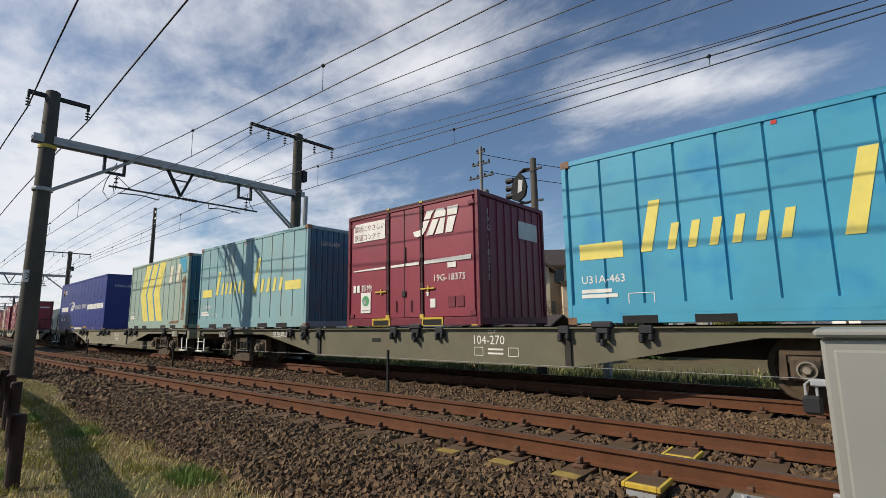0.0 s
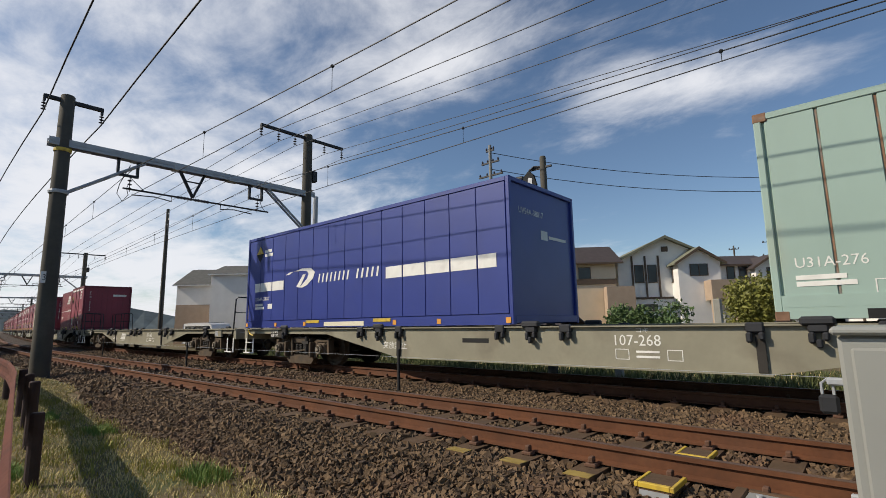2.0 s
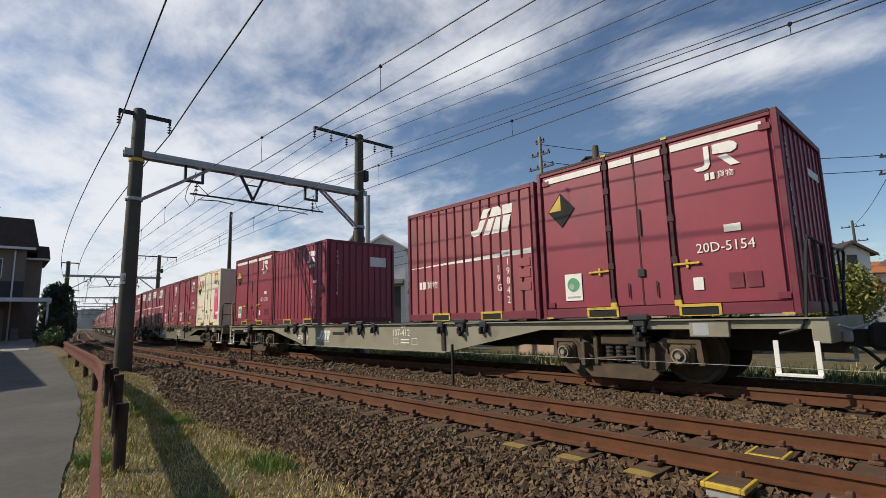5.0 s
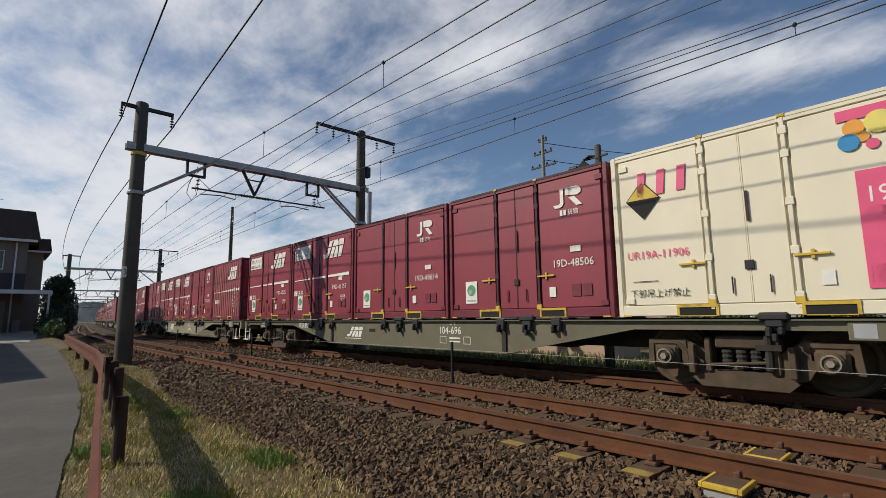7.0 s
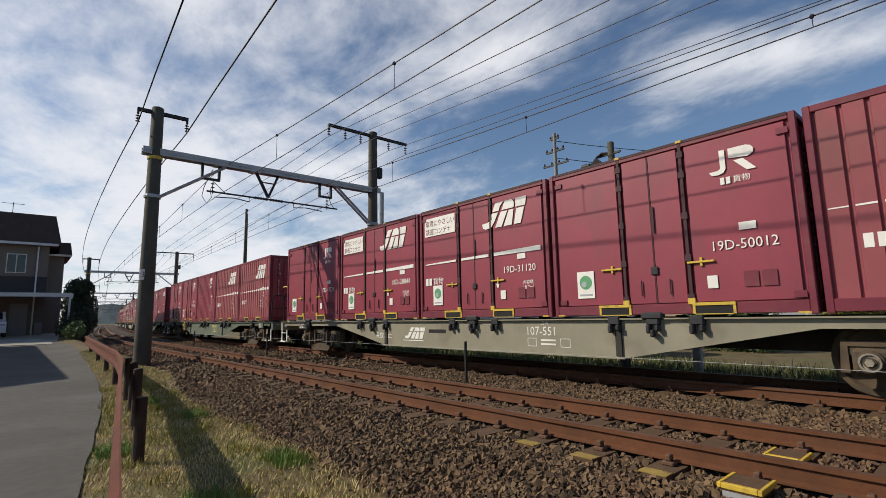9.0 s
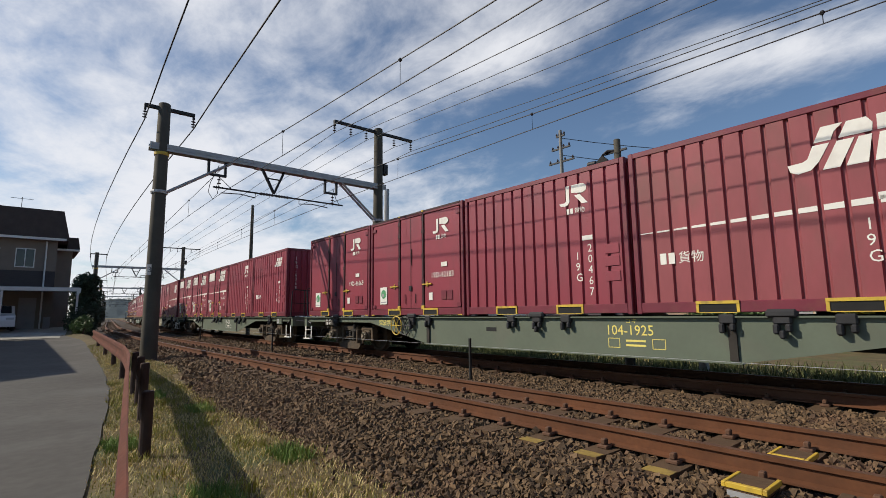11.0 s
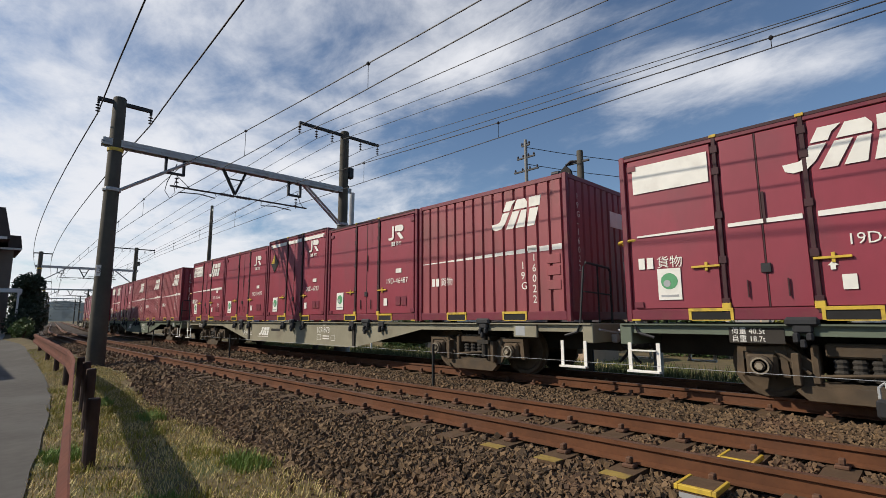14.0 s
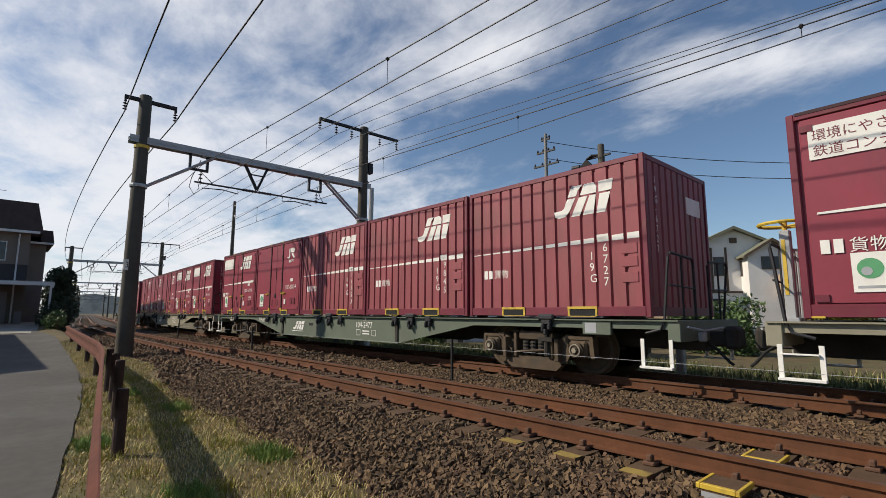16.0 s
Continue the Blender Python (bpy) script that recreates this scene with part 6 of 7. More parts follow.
def utility_pole(x, y, top, arms, label, r=0.15, lean=0.0, box=False):
    p = thing("utility_pole", label, "utility pole", "utility poles", pose(x, y, 0, 0, lean, 0))
    part("pole", G().lathe([(r, -0.9), (r * 0.95, top * 0.4), (r * 0.68, top), (r * 0.5, top + 0.02)], sides=12), M["pole_grey"] if box else M["pole"], p, smooth=True)
    for z, w in arms:
        a = part("cross_arm", G().box(-w, w, -0.04, 0.04, z - 0.04, z + 0.04), M["dark_steel"], p)
        ins = G()
        for k in (-0.9, -0.3, 0.3, 0.9):
            ins.lathe([(0.03, 0), (0.06, 0.06), (0.03, 0.14)], (k * w, 0, z + 0.04), sides=8)
        part("insulator", ins, M["insulator"], a)
    if box:
        part("transformer", G().lathe([(0.0, -0.02), (0.15, 0), (0.17, 0.06), (0.17, 0.42), (0.14, 0.48), (0.0, 0.5)], (0.32, -0.1, top * 0.715), sides=14), M["pole_grey"], p)
    return p


utility_pole(-14.12, 20, 10.2, ((9.25, 0.55), (8.55, 0.75), (6.75, 0.35), (5.95, 0.75), (9.9, 0.25)), "grey concrete utility pole with cross arms and a transformer", 0.115, 0, True)
utility_pole(-1.55, 30, 8.6, ((8.0, 0.8), (7.2, 0.9), (6.2, 0.6)), "slim utility pole with cross arms and cables", 0.11, 1.2, True)
utility_pole(-7.0, 60, 9.4, ((8.8, 0.9), (7.4, 1.0)), "distant utility pole behind the houses", 0.15)
utility_pole(-10.9, 62, 9.0, ((8.6, 0.5),), "distant utility pole behind the houses", 0.12)
utility_pole(-41.5, 14.0, 10.4, ((9.9, 0.25), (9.4, 0.3), (9.0, 0.25)), "dark slender pole beyond the far track", 0.17)
st = thing("strut_pole", "old pole with a leaning strut behind the portal mast", "pole")
part("pole", G().tube([(-17.6, 11.7, -0.8), (-17.5, 11.7, 6.5)], 0.11, 10), M["galv"], st)
part("strut", G().tube([(-20.2, 11.6, -0.8), (-17.9, 11.7, 6.9)], 0.12, 10, 0.09), M["pole"], st)
part("cross_arm", G().box(-18.4, -17.2, 11.66, 11.74, 3.6, 3.68).box(-18.1, -17.2, 11.66, 11.74, 2.9, 2.98), M["dark_steel"], st)
part("red_plate", G().box(-19.95, -19.6, 11.45, 11.47, 0.9, 1.3), M["red"], st)
mir = thing("traffic_mirror", "round convex traffic mirror on a white post", "traffic mirror")
part("post", G().tube([(-19.05, 14, -0.7), (-19.05, 14, 2.75)], 0.045, 8), M["trim_white"], mir)
part("rim", G().lathe([(0.36, 0.0), (0.38, -0.03), (0.36, -0.06), (0.30, -0.07), (0.0, -0.07)], (-19.0, 13.93, 2.58), "y", 24), M["trim_white"], mir)
M["mirror"] = material("mirror_face", (0.8, 0.8, 0.8), 0.05, 1.0, 0.02, 2)
part("mirror_face", G().lathe([(0.29, -0.075), (0.20, -0.10), (0.08, -0.115), (0.0, -0.117)], (-19.0, 13.93, 2.58), "y", 24), M["mirror"], mir, smooth=True)
for a, b, sag in (((-14.12, 20, 9.8), (-1.55, 30, 8.0), 0.5), ((-14.12, 20, 8.9), (-1.55, 30, 7.3), 0.5), ((-14.12, 20, 6.1), (-60, 24, 7.8), 0.8), ((-14.12, 20, 5.7), (-60, 24, 7.4), 0.8), ((-1.55, 30, 7.9), (-7.0, 60, 8.9), 0.4), ((-1.55, 30, 7.9), (14, 26, 8.6), 0.4), ((-1.55, 30, 6.3), (14, 26, 6.9), 0.4), ((-14.12, 20, 5.5), (-60, 27, 6.9), 0.9)):
    a, b = Vector(a), Vector(b)
    tagged(part("cable", G().tube([a.lerp(b, k / 10) - Vector((0, 0, sag * 4 * (k / 10) * (1 - k / 10))) for k in range(11)], 0.018, 5), M["wire"]), "thin dark cable strung between utility poles", "cable", "cables between utility poles")

# ---- houses ----


def window(parent, x, y, z, w, h, face=-1, frame_mat=None, axis="y"):
    """A framed pane set proud of a wall that faces -y (or +x, for axis x)."""
    fm = frame_mat or M["trim_white"]
    b = 0.05

    def bx(g, u0, u1, d0, d1, z0, z1):
        return g.box(u0, u1, d0, d1, z0, z1) if axis == "y" else g.box(d0, d1, u0, u1, z0, z1)
    d = face
    win = part("window", bx(bx(bx(bx(G(), x - w / 2, x + w / 2, *sorted((y + d * 0.002, y + d * 0.06)), z - h / 2, z - h / 2 + b), x - w / 2, x + w / 2, *sorted((y + d * 0.002, y + d * 0.06)), z + h / 2 - b, z + h / 2), x - w / 2, x - w / 2 + b, *sorted((y + d * 0.002, y + d * 0.06)), z - h / 2 + b, z + h / 2 - b), x + w / 2 - b, x + w / 2, *sorted((y + d * 0.002, y + d * 0.06)), z - h / 2 + b, z + h / 2 - b), fm, parent)
    part("pane", bx(G(), x - w / 2 + b, x + w / 2 - b, *sorted((y + d * 0.003, y + d * 0.03)), z - h / 2 + b, z + h / 2 - b), M["glass"], win)
    if w > 0.9:
        part("mullion", bx(G(), x - 0.025, x + 0.025, *sorted((y + d * 0.031, y + d * 0.055)), z - h / 2 + b, z + h / 2 - b), fm, win)
    return win


def gable_block(parent, x0, x1, y0, y1, base, eave, ridge, wall, roof, along="x", over=0.35, trim=None):
    """Walls and a pitched roof. along: the ridge's direction."""
    if along == "x":
        ym = (y0 + y1) / 2
        out = [(y0, base), (y1, base), (y1, eave), (ym, ridge), (y0, eave)]
        part("wall", G().prism(out, x0, x1, "x"), wall, parent)
        k = (ridge - eave) / (ym - y0)
        lo = eave - over * k
        r = [(y0 - over, lo), (ym, ridge), (y1 + over, lo), (y1 + over, lo + 0.12), (ym, ridge + 0.16), (y0 - over, lo + 0.12)]
        ob = part("roof", G().prism([(a, b + 0.01) for a, b in r], x0 - over, x1 + over, "x"), roof, parent)
        part("gutter", G().box(x0 - over, x1 + over, y0 - over - 0.08, y0 - over - 0.001, lo + 0.0, lo + 0.10), trim or M["trim_white"], ob)
    else:
        xm = (x0 + x1) / 2
        out = [(x0, base), (x1, base), (x1, eave), (xm, ridge), (x0, eave)]
        part("wall", G().prism(out, y0, y1, "y"), wall, parent)
        k = (ridge - eave) / (xm - x0)
        lo = eave - over * k
        r = [(x0 - over, lo), (xm, ridge), (x1 + over, lo), (x1 + over, lo + 0.12), (xm, ridge + 0.16), (x0 - over, lo + 0.12)]
        ob = part("roof", G().prism([(a, b + 0.01) for a, b in r], y0 - over, y1 + over, "y"), roof, parent)
        v = [(x0 - over, lo - 0.06), (xm, ridge - 0.06), (x1 + over, lo - 0.06), (x1 + over, lo + 0.11), (xm, ridge + 0.15), (x0 - over, lo + 0.11)]
        part("bargeboard", G().prism([(a, b + 0.01) for a, b in v], y0 - over - 0.04, y0 - over - 0.002, "y"), trim or M["trim_white"], ob)


BASE = -0.75
TURN = 42
HOMES = "houses beyond the line"


def home(label, x, y, turn=TURN):
    return thing("house", label, "house", HOMES, pose(x, y, 0, 0, 0, turn))


h = home("white and charcoal two-storey house with a narrow white gable", -34.31, 24.22)
gable_block(h, -1.7, 2.15, 0, 8, BASE, 7.2, 8.3, M["white_wall"], M["roof_grey"], "y", 0.3)
gable_block(h, -3.0, -1.7, 0.8, 8, BASE, 8.0, 8.75, M["charcoal_wall"], M["roof_grey"], "y", 0.25)
gable_block(h, -4.9, -3.0, 1.2, 7, BASE, 6.6, 7.5, M["white_wall"], M["roof_grey"], "y", 0.25)
part("porch_roof", G().prism([(-0.9, 4.0), (-0.9, 4.1), (-0.002, 4.55), (-0.002, 4.0)], -1.05, 2.05, "x"), M["roof_grey"], h)
part("porch_recess", G().box(-0.75, 1.75, -0.05, -0.003, BASE, 3.9), M["charcoal_wall"], h)
for x in (-0.4, 0.27):
    window(h, x, 0, 6.2, 0.42, 1.35, frame_mat=M["grey_wall"])
part("downpipe", G().tube([(-1.55, -0.07, BASE), (-1.55, -0.07, 7.0)], 0.05, 6), M["trim_white"], h)

h = home("dark brown over white two-storey house with a grey shingle roof", -20.5, 20.51)
gable_block(h, -3.15, 2.95, 0, 7, 2.7, 4.9, 6.05, M["dark_wall"], M["roof_grey"], "x", 0.3)
part("lower_wall", G().box(-3.13, 2.93, 0.02, 6.98, BASE, 2.695), M["white_wall"], h)
part("bay_wall", G().box(-3.1, -0.55, -0.6, -0.003, BASE, 2.55), M["white_wall"], h)
part("bay_roof", G().prism([(-0.95, 2.56), (-0.95, 2.66), (-0.003, 3.2), (-0.003, 2.56)], -3.25, -0.05, "x"), M["roof_grey"], h)
part("porch_recess", G().box(-1.25, -0.1, -0.64, -0.602, BASE, 2.5), M["charcoal_wall"], h)
part("door", G().box(-1.05, -0.4, -0.68, -0.642, BASE, 1.9), M["grey_wall"], h)
part("white_edge", G().box(-0.42, -0.22, -0.25, -0.003, 2.75, 5.05), M["trim_white"], h)
window(h, -2.07, 0, 4.05, 0.28, 0.75)
for x in (0.99, 1.51, 2.09):
    window(h, x, 0, 4.1, 0.27, 0.9)
part("downpipe", G().tube([(2.85, -0.07, BASE), (2.85, -0.07, 4.8)], 0.04, 6), M["trim_white"], h)

h = home("cream two-storey house with brown trim and a brown roof", -19.78, 30.08, 37)
gable_block(h, 0.0, 7.9, 1.0, 7.0, BASE, 5.35, 6.75, M["cream_wall"], M["roof_brown"], "x", 0.45, M["timber"])
gable_block(h, 0.1, 3.55, -0.4, 5, BASE, 4.95, 6.15, M["cream_wall"], M["roof_brown"], "y", 0.45, M["timber"])
part("balcony", G().box(4.4, 7.4, -0.6, 0.99, BASE, 3.55), M["cream_wall"], h)
part("balcony_rail", G().box(4.3, 7.5, -0.68, -0.61, 3.56, 3.85).box(4.3, 7.5, -0.68, 0.9, 3.86, 3.93), M["timber"], h)
part("porch", G().box(6.5, 8.4, -1.6, -0.7, BASE, 3.3), M["tan_wall"], h)
part("porch_recess", G().box(6.8, 8.0, -1.65, -1.603, BASE, 1.9), M["dark_wall"], h)
window(h, 1.35, -0.4, 3.95, 0.75, 1.15, frame_mat=M["timber"])
window(h, 2.35, -0.4, 3.95, 0.6, 1.15, frame_mat=M["timber"])
window(h, 1.9, -0.4, 2.1, 1.7, 0.3, frame_mat=M["timber"])
window(h, 4.5, 1.0, 4.5, 0.7, 1.1, frame_mat=M["timber"])
window(h, 5.6, 1.0, 4.5, 0.9, 0.9, frame_mat=M["timber"])
window(h, 3.95, 1.0, 2.0, 0.4, 1.1, frame_mat=M["timber"])
for y in (2.2, 3.0):
    part("timber_strip", G().box(-0.06, -0.003, y - 0.08, y + 0.08, BASE, 5.3), M["timber"], h)
window(h, 4.3, 0.0, 3.6, 0.6, 1.2, -1, M["timber"], "x")

h = home("white gabled house with brown half-timber strips and a mossy roof", -14.56, 37.26, 37)
gable_block(h, 0.0, 7.2, 0, 9, BASE, 5.55, 7.25, M["white_wall"], M["roof_green"], "y", 0.5, M["roof_green"])
for x in (1.1, 2.1, 3.1):
    part("timber_strip", G().box(x - 0.07, x + 0.07, -0.06, -0.003, 2.7, 5.9), M["timber"], h)
part("timber_band", G().box(0.0, 7.2, -0.065, -0.003, 2.55, 2.7), M["timber"], h)
for x in (1.6, 2.6):
    window(h, x, 0, 4.5, 0.7, 1.4, frame_mat=M["timber"])
window(h, 4.4, 0, 4.4, 0.65, 1.4, frame_mat=M["timber"])
window(h, 1.8, 0, 1.9, 2.0, 0.5, frame_mat=M["timber"])
part("attic_vent", G().box(3.4, 3.9, -0.06, -0.003, 6.2, 6.6), M["timber"], h)

h = home("white house with two small gables and a tan balcony", -10.76, 38.52, 37)
gable_block(h, 0.3, 8.0, 1.2, 8, BASE, 5.0, 5.95, M["white_wall"], M["roof_brown"], "x", 0.3, M["timber"])
gable_block(h, 0.25, 3.3, 0, 6, BASE, 5.2, 6.15, M["white_wall"], M["roof_green"], "y", 0.35, M["timber"])
gable_block(h, 6.0, 8.2, 0.4, 6, BASE, 4.8, 5.5, M["white_wall"], M["roof_brown"], "y", 0.35, M["timber"])
part("balcony", G().box(2.0, 5.6, -1.2, -0.05, 2.3, 3.75), M["tan_wall"], h)
for x in (2.0, 3.6, 5.35):
    part("pillar", G().box(x, x + 0.25, -1.18, -0.9, BASE, 2.29), M["tan_wall"], h)
window(h, 1.75, 0, 4.6, 1.3, 0.9, frame_mat=M["timber"])
window(h, 4.6, 1.2, 4.4, 0.6, 1.0, frame_mat=M["timber"])
window(h, 5.5, 1.2, 4.4, 0.6, 1.0, frame_mat=M["timber"])
window(h, 7.1, 0.4, 4.2, 0.6, 1.0, frame_mat=M["timber"])
window(h, 1.2, 0.25, 4.3, 0.5, 1.1, -1, M["timber"], "x")

h = home("low house with an orange tiled roof", -5.01, 59.79)
gable_block(h, -1.8, 2.9, 0, 7, BASE, 4.3, 5.4, M["white_wall"], M["roof_orange"], "x", 0.7, M["timber"])
part("skirt_roof", G().prism([(-1.2, 2.4), (-1.2, 2.5), (-0.003, 3.3), (-0.003, 2.4)], -2.2, 3.3, "x"), M["roof_orange"], h)
window(h, 0.6, 0, 3.9, 1.4, 0.6, frame_mat=M["timber"])
h = home("small white house with a dark roof behind cherry branches", 1.0, 46)
gable_block(h, -1.0, 6, 0, 6, BASE, 4.6, 6.2, M["white_wall"], M["roof_grey"], "y", 0.6, M["timber"])
window(h, 1.6, 0, 3.4, 0.9, 1.2)

h = home("plain pale grey two-storey house with a shallow grey roof", -44.16, 18.81)
gable_block(h, 0.0, 4.9, 0, 6, BASE, 5.65, 6.6, M["white_wall"], M["roof_grey"], "x", 0.2)
part("dark_strip", G().box(4.5, 4.88, -0.05, -0.003, BASE, 5.5), M["charcoal_wall"], h)
h = home("beige and brown house with a hipped grey roof", -50.0, 20.2)
gable_block(h, -2.2, 3.0, 0, 7, BASE, 5.2, 6.9, M["white_wall"], M["roof_grey"], "x", 0.3)
part("lower_wall", G().box(-2.2, 3.0, -0.05, -0.003, BASE, 3.2), M["tan_wall"], h)
window(h, 2.2, 0, 4.4, 1.0, 1.0)
h = home("cream cottage half hidden by bare branches", -25.2, 34.0)
gable_block(h, -1.0, 2.2, 0, 5, BASE, 3.2, 4.0, M["cream_wall"], M["roof_orange"], "x", 0.3, M["timber"])

# ---- south side: the shaded house beside the lane ----
h = thing("house", "brown two-storey house with a carport beside the lane", "house", "houses by the lane")
gz = 0.38
part("wall", G().box(-49, -40, -9, 1.15, gz - 0.6, 6.1), M["shade_wall"], h)
part("roof", G().prism([(-9.5, 6.0), (1.7, 6.0), (1.7, 6.15), (1.32, 7.9), (-8.9, 7.9), (-9.5, 6.15)], -49.5, -39.5, "x"), M["roof_brown"], h)
part("wing_wall", G().box(-47, -42, 1.15, 2.05, gz - 0.6, 5.6), M["shade_wall"], h)
part("wing_roof", G().prism([(1.72, 5.6), (2.42, 5.6), (2.42, 5.72), (2.30, 6.5), (1.72, 6.5)], -47.4, -41.6, "x"), M["roof_brown"], h)
part("gutter", G().box(-39.5, -39.38, -9.5, 1.55, 5.95, 6.1).box(-41.6, -41.5, 1.16, 2.4, 5.55, 5.68), M["trim_white"], h)
part("dark_band", G().box(-39.998, -39.94, -9, 1.15, 2.9, 4.0), M["dark_wall"], h)
part("porch_roof", G().box(-39.99, -36.6, -9, 2.3, 2.72, 2.84), M["galv"], h)
part("carport_beam", G().box(-36.6, -36.5, -9, 2.35, 2.6, 2.8).box(-39.9, -36.5, 2.25, 2.33, 2.5, 2.62), M["trim_white"], h)
for y in (-5.0, -1.2, 2.2):
    part("post", G().box(-36.6, -36.5, y - 0.05, y + 0.05, gz - 0.6, 2.6), M["trim_white"], h)
window(h, -0.4, -40, 4.8, 0.95, 1.2, 1, axis="x")
window(h, -1.9, -40, 4.8, 0.6, 1.2, 1, axis="x")
part("downpipe", G().tube([(-39.9, 0.6, gz), (-39.9, 0.6, 5.9)], 0.05, 6), M["trim_white"], h)
part("door", G().box(-39.998, -39.93, -0.5, 0.35, gz - 0.3, 2.3), M["grey_wall"], h)
part("meter_box", G().box(-39.998, -39.6, 0.75, 1.1, gz - 0.3, 1.1), M["grey_wall"], h)
part("roof_aerial", G().tube([(-44, -0.9, 7.7), (-44, -0.9, 9.4)], 0.02, 5).tube([(-44, -1.5, 9.3), (-44, -0.3, 9.3)], 0.015, 5), M["dark_steel"], h)
drive = G().add([(-31, -9, 0.05), (-31, 1.7, 0.05), (-41, 2.6, 0.42), (-41, -9, 0.42)], [(0, 1, 2, 3)])
drive.add([(-31, -9, -0.2), (-31, 1.7, -0.2), (-41, 2.6, 0.1), (-41, -9, 0.1)], [(0, 3, 2, 1)])
tagged(part("driveway", drive, M["concrete"]), "pale concrete forecourt before the carport", "forecourt", kind="structure")
h = thing("house", "plain rendered house beside the lane", "house", "houses by the lane")
gable_block(h, -34.5, -21.4, -14.5, -5.05, BASE, 5.1, 6.6, M["tan_wall"], M["roof_brown"], "x", 0.5, M["timber"])

# ---- cars ----


def car(name, label, paint, profile, width, m, glass):
    c = thing(name, label, "car", "parked cars", m)
    hw = width / 2
    part("body", G().prism(profile, -hw, hw), paint, c)
    for s in (-1, 1):
        part("side_window", G().prism(glass, s * hw - 0.004, s * hw + 0.004), M["glass"], c)
    xs = [p[0] for p in profile]
    for x in (min(xs) + 0.75, max(xs) - 0.75):
        for s in (-1, 1):
            w = part("wheel", G().lathe([(0.0, -0.1), (0.29, -0.1), (0.31, 0), (0.29, 0.1), (0.0, 0.1)], (x, s * (hw - 0.06), 0.31), "y", 18), M["black"], c)
            part("hub", G().lathe([(0.17, -0.11), (0.17, 0.11)], (x, s * (hw - 0.06), 0.31), "y", 12), M["galv"], w)
    return c


VAN = [(-2.2, 0.3), (2.2, 0.3), (2.25, 0.75), (2.15, 1.05), (1.35, 1.15), (0.95, 1.75), (0.7, 1.85), (-2.0, 1.85), (-2.2, 1.7)]
v = car("van", "white van parked beyond the far track", M["car_white"], VAN, 1.7, pose(-38.4, 16.6, -0.55, 0, 0, 15), [(-1.9, 1.15), (1.1, 1.15), (0.85, 1.65), (-1.9, 1.65)])
part("roof_rack", G().box(-1.8, 0.5, -0.7, 0.7, 1.86, 1.90), M["galv"], v)
HATCH = [(-2.1, 0.25), (2.1, 0.25), (2.15, 0.6), (2.0, 0.85), (1.2, 0.98), (0.5, 1.42), (-1.3, 1.45), (-1.95, 1.1), (-2.15, 0.9)]
v = car("car", "white hatchback parked under the carport", M["car_white"], HATCH, 1.7, pose(-38.2, -1.5, 0.33, 0, 0, 4), [(-1.5, 1.0), (0.9, 1.0), (0.4, 1.34), (-1.2, 1.34)])
part("windscreen", G().prism([(0.55, 1.40), (1.17, 1.0), (1.19, 1.0), (0.57, 1.41)], -0.72, 0.72), M["glass"], v)
part("headlight", G().box(1.98, 2.13, -0.8, -0.45, 0.62, 0.75, 0.02).box(1.98, 2.13, 0.45, 0.8, 0.62, 0.75, 0.02), M["galv"], v)

# ---- plants ----


def leaf_cloud(centres, count, size, seed):
    """Many small bent leaves scattered through a set of balls, denser at their skins."""
    r = np.random.default_rng(seed)
    c = np.array(centres)
    k = r.choice(len(c), count, p=c[:, 3] ** 2 / (c[:, 3] ** 2).sum())
    d = r.normal(size=(count, 3))
    d /= np.linalg.norm(d, axis=1, keepdims=True)
    p = c[k, :3] + d * (c[k, 3] * r.uniform(0.45, 1.08, count))[:, None]
    a, b = r.normal(size=(count, 3)), r.normal(size=(count, 3))
    a /= np.linalg.norm(a, axis=1, keepdims=True)
    b -= (a * b).sum(1, keepdims=True) * a
    b /= np.linalg.norm(b, axis=1, keepdims=True)
    n = np.cross(a, b)
    s = (size * r.uniform(0.6, 1.3, count))[:, None]
    v = np.stack([p - a * s, p + b * s * 0.4 + n * s * 0.1, p + a * s, p - b * s * 0.4 + n * s * 0.1], 1).reshape(-1, 3)
    g = G()
    g.v = [tuple(q) for q in v.tolist()]
    g.f = [(4 * i, 4 * i + 1, 4 * i + 2, 4 * i + 3) for i in range(count)]
    return g


def bush(name, label, category, box, balls, count, size, mat, seed, trunk=True):
    r = random.Random(seed)
    x0, x1, y0, y1, z0, z1 = box
    cs = []
    for _ in range(balls):
        rad = r.uniform(0.16, 0.34) * min(x1 - x0, z1 - z0)
        cs.append((r.uniform(x0 + rad, x1 - rad), r.uniform(y0, y1), r.uniform(z0 + rad * 0.5, z1 - rad), rad))
    b = thing(name, label, category, "plants along the line")
    crown = part("crown", leaf_cloud(cs, count, size, seed), mat, b)
    crown["kind"] = "stuff"
    g = G()
    for cx, cy, cz, rad in cs[:7]:
        mx, my = (x0 + x1) / 2 + r.uniform(-0.2, 0.2) * (x1 - x0), (y0 + y1) / 2
        g.tube([(mx, my, -0.8), ((mx + cx) / 2, (my + cy) / 2, (z0 + cz) / 2), (cx, cy, cz)], 0.07, 6, 0.02)
    part("trunk", g, M["bark"], b)
    return b


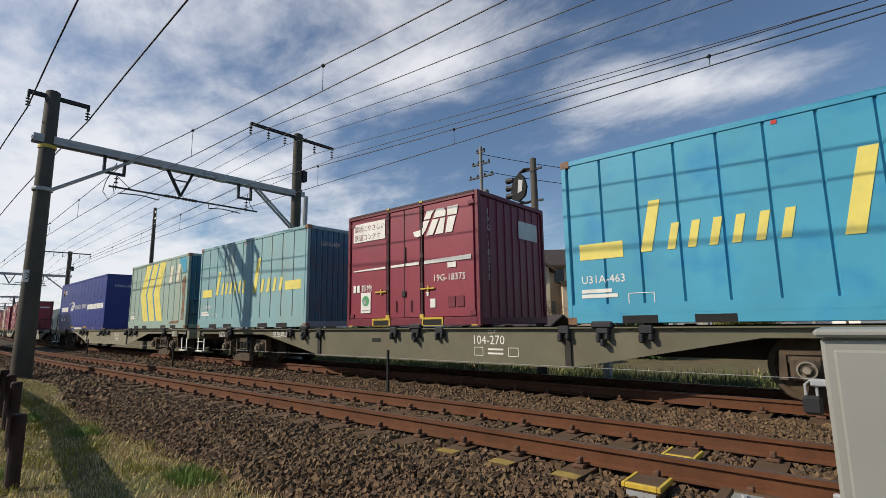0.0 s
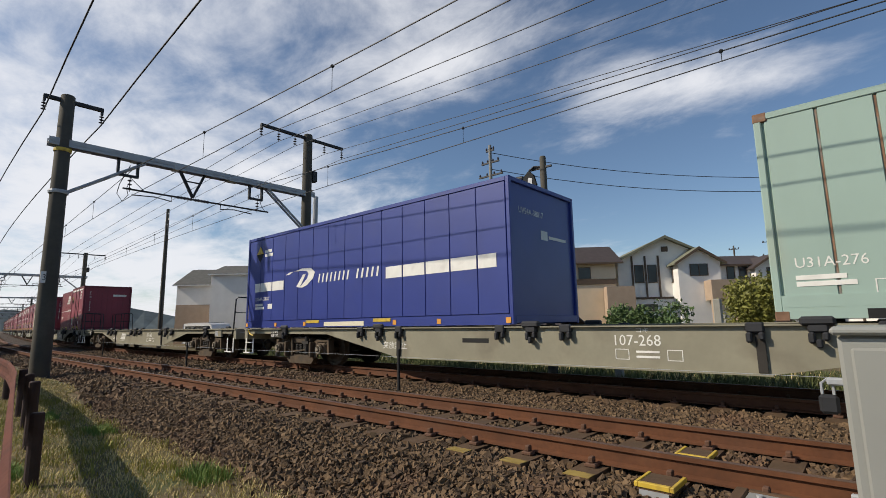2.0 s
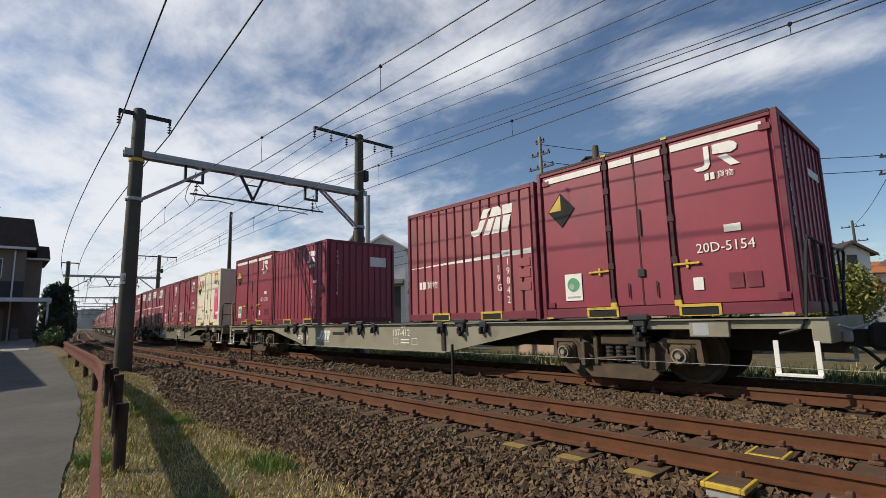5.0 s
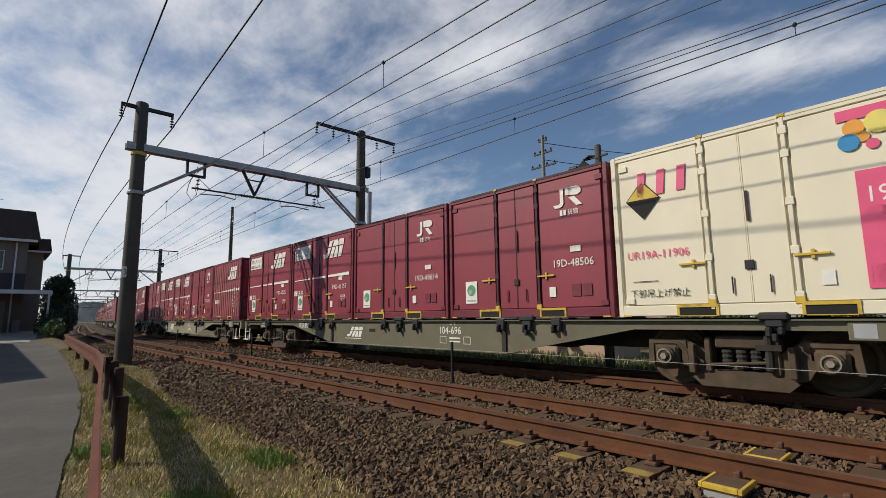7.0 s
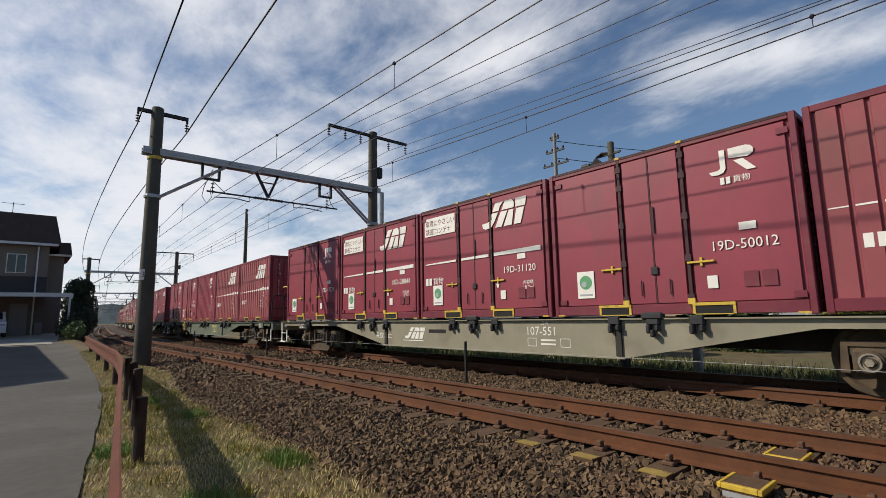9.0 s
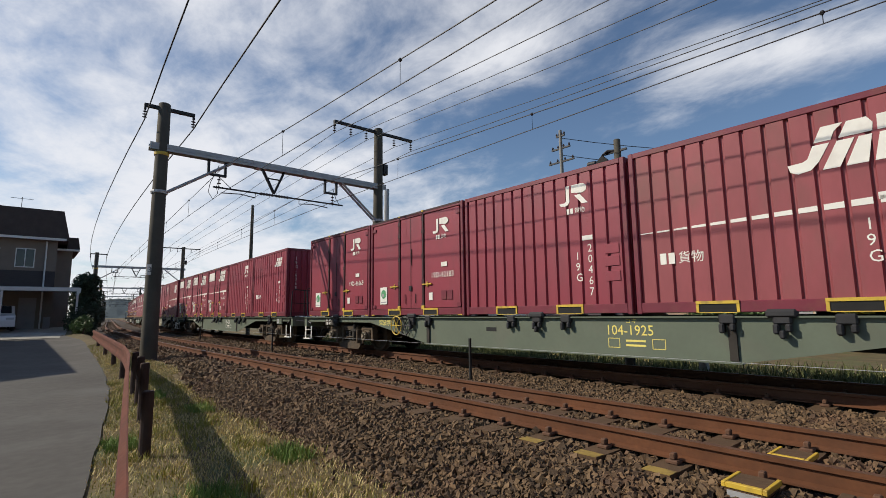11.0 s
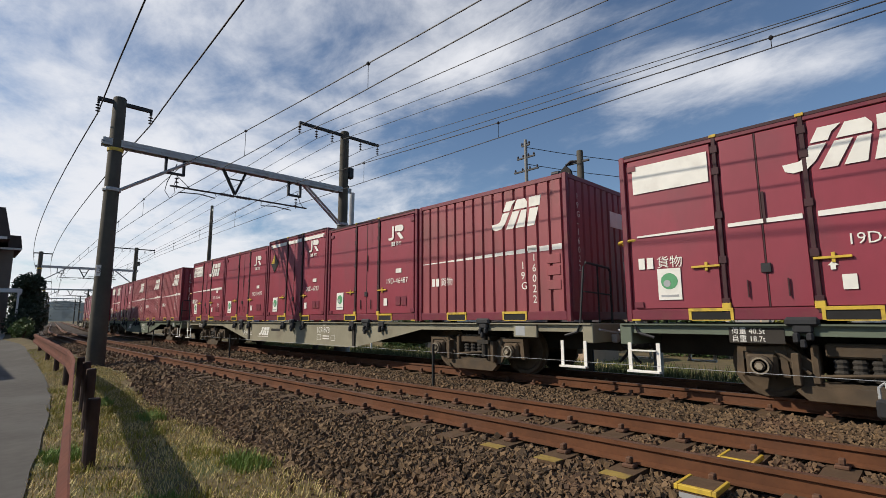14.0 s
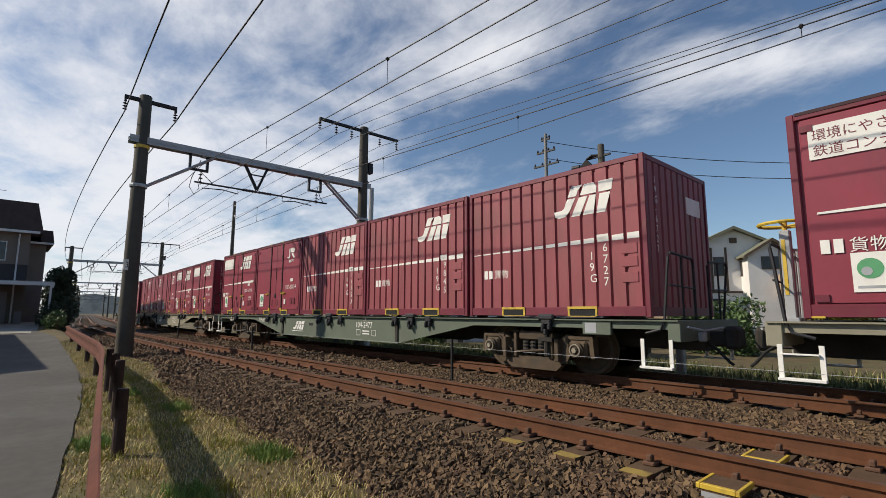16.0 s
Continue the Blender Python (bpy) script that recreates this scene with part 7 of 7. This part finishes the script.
bush("hedge", "leafy green shrubs before the dark house", "shrub", (-22.4, -18.6, 16.8, 17.8, -0.7, 1.6), 20, 5200, 0.11, M["leaf"], 11)
bush("hedge", "clipped green hedge beyond the far track", "hedge", (-9.6, -5.6, 22, 23.4, -0.7, 1.9), 26, 6500, 0.11, M["leaf"], 12)
bush("citrus_tree", "bushy citrus tree with yellow-green leaves", "tree", (-5.2, -1.9, 23, 25, -0.3, 2.95), 22, 7500, 0.11, M["leaf_citrus"], 13)
bush("shrub", "low twiggy shrub beyond the far track", "shrub", (-13.6, -10.4, 21.5, 22.5, -0.7, 1.5), 12, 900, 0.09, M["straw"], 14)
bush("evergreen", "dark evergreen shrubs beside the lane", "tree", (-38.2, -36.7, 2.35, 3.05, 0.0, 4.0), 26, 8500, 0.11, M["leaf_dark"], 15)
bush("evergreen", "low dark evergreen shrub beside the lane", "tree", (-38.0, -35.2, 2.3, 3.0, -0.1, 2.2), 16, 4500, 0.11, M["leaf_dark"], 19)
bush("shrub", "pale bushy weeds at the end of the guard rail", "shrub", (-33.5, -31.5, 1.9, 2.5, -0.2, 1.2), 8, 1500, 0.09, M["leaf"], 16)
bush("evergreen", "tall dark conifer beside the line", "tree", (-58, -52, 3.6, 4.4, 0, 4.2), 14, 4000, 0.2, M["leaf_dark"], 17)


def bare_tree(label, x, y, z0, top, spread, seed, levels=4, upright=0.5):
    r = random.Random(seed)
    t = thing("bare_tree", label, "tree", "plants along the line")
    g = G()

    def grow(p, d, length, rad, level):
        q = p + d * length
        g.tube([p, (p + q) / 2 + Vector((r.uniform(-1, 1), r.uniform(-1, 1), 0)) * length * 0.06, q], rad, 5, rad * 0.6)
        if level:
            for _ in range(3 if level > 1 else 4):
                n = (d * upright + Vector((r.uniform(-1, 1) * spread, r.uniform(-1, 1) * spread, r.uniform(0.1, 0.9)))).normalized()
                grow(q, n, length * r.uniform(0.5, 0.75), rad * 0.55, level - 1)
    hgt = top - z0
    trunk_len = hgt * 0.42
    grow(Vector((x, y, z0)), Vector((0, 0, 1)), trunk_len, hgt * 0.022, levels)
    part("trunk", g, M["bark"], t)
    return t


bare_tree("bare spreading winter tree behind the houses", -44.5, 40, -0.7, 12.6, 1.0, 21, 5)
bare_tree("tall narrow bare tree behind the houses", -34.5, 40, -0.7, 13.0, 0.25, 22, 5, 1.6)
bare_tree("bare grey tree beside the dark house", -24.0, 30.5, -0.7, 6.2, 0.9, 23, 5)
bare_tree("bare cherry tree by the orange-roofed house", -0.4, 36, -0.7, 4.2, 1.0, 24, 5)
bare_tree("twiggy bare shrub before the cream house", -12.6, 24, -0.7, 2.2, 1.2, 25, 5)
bush("evergreen", "dark trees between the houses", "tree", (-26.5, -22.5, 32, 34, -0.5, 5.2), 14, 3500, 0.2, M["leaf_dark"], 18)

# a shed beyond the far track
s = thing("shed", "low shed with a rusty brown roof beyond the far track", "shed")
part("wall", G().box(-13.9, -9.2, 17, 19, -0.9, 0.75), M["tan_wall"], s)
part("roof", G().prism([(16.7, 0.76), (18.0, 1.25), (19.3, 0.76), (19.3, 0.82), (18.0, 1.32), (16.7, 0.82)], -14.2, -8.9, "x"), M["roof_brown"], s)
p = thing("marker_post", "short white concrete marker post by the line", "post", "marker posts", pose(-4.9, 12.2, 0))
part("post", G().box(-0.09, 0.09, -0.09, 0.09, -0.8, 0.62, 0.02), M["concrete"], p)
copy_thing(p, pose(-3.0, 14.2, 0.9))

# ---- distant wooded hills ----
g, n = G(), 60
for i in range(n):
    a = i / (n - 1)
    ang = radians(176 - 78 * a)
    d = 900
    z = 14 + 26 * math.exp(-((a - 0.13) / 0.055) ** 2) + 14 * math.exp(-((a - 0.03) / 0.04) ** 2) + 5 * noise.noise(Vector((a * 18, 0, 0))) + 2 * noise.noise(Vector((a * 70, 3, 0)))
    g.v += [(math.cos(ang) * d, math.sin(ang) * d, -3), (math.cos(ang) * (d + 60), math.sin(ang) * (d + 60), z), (math.cos(ang) * (d + 300), math.sin(ang) * (d + 300), -3)]
g.f += [(3 * i + k, 3 * i + 3 + k, 3 * i + 4 + k, 3 * i + 1 + k) for i in range(n - 1) for k in range(2)]
tagged(part("hill", g, M["hill"]), "hazy wooded hills on the horizon", "hill", kind="structure")

motions()
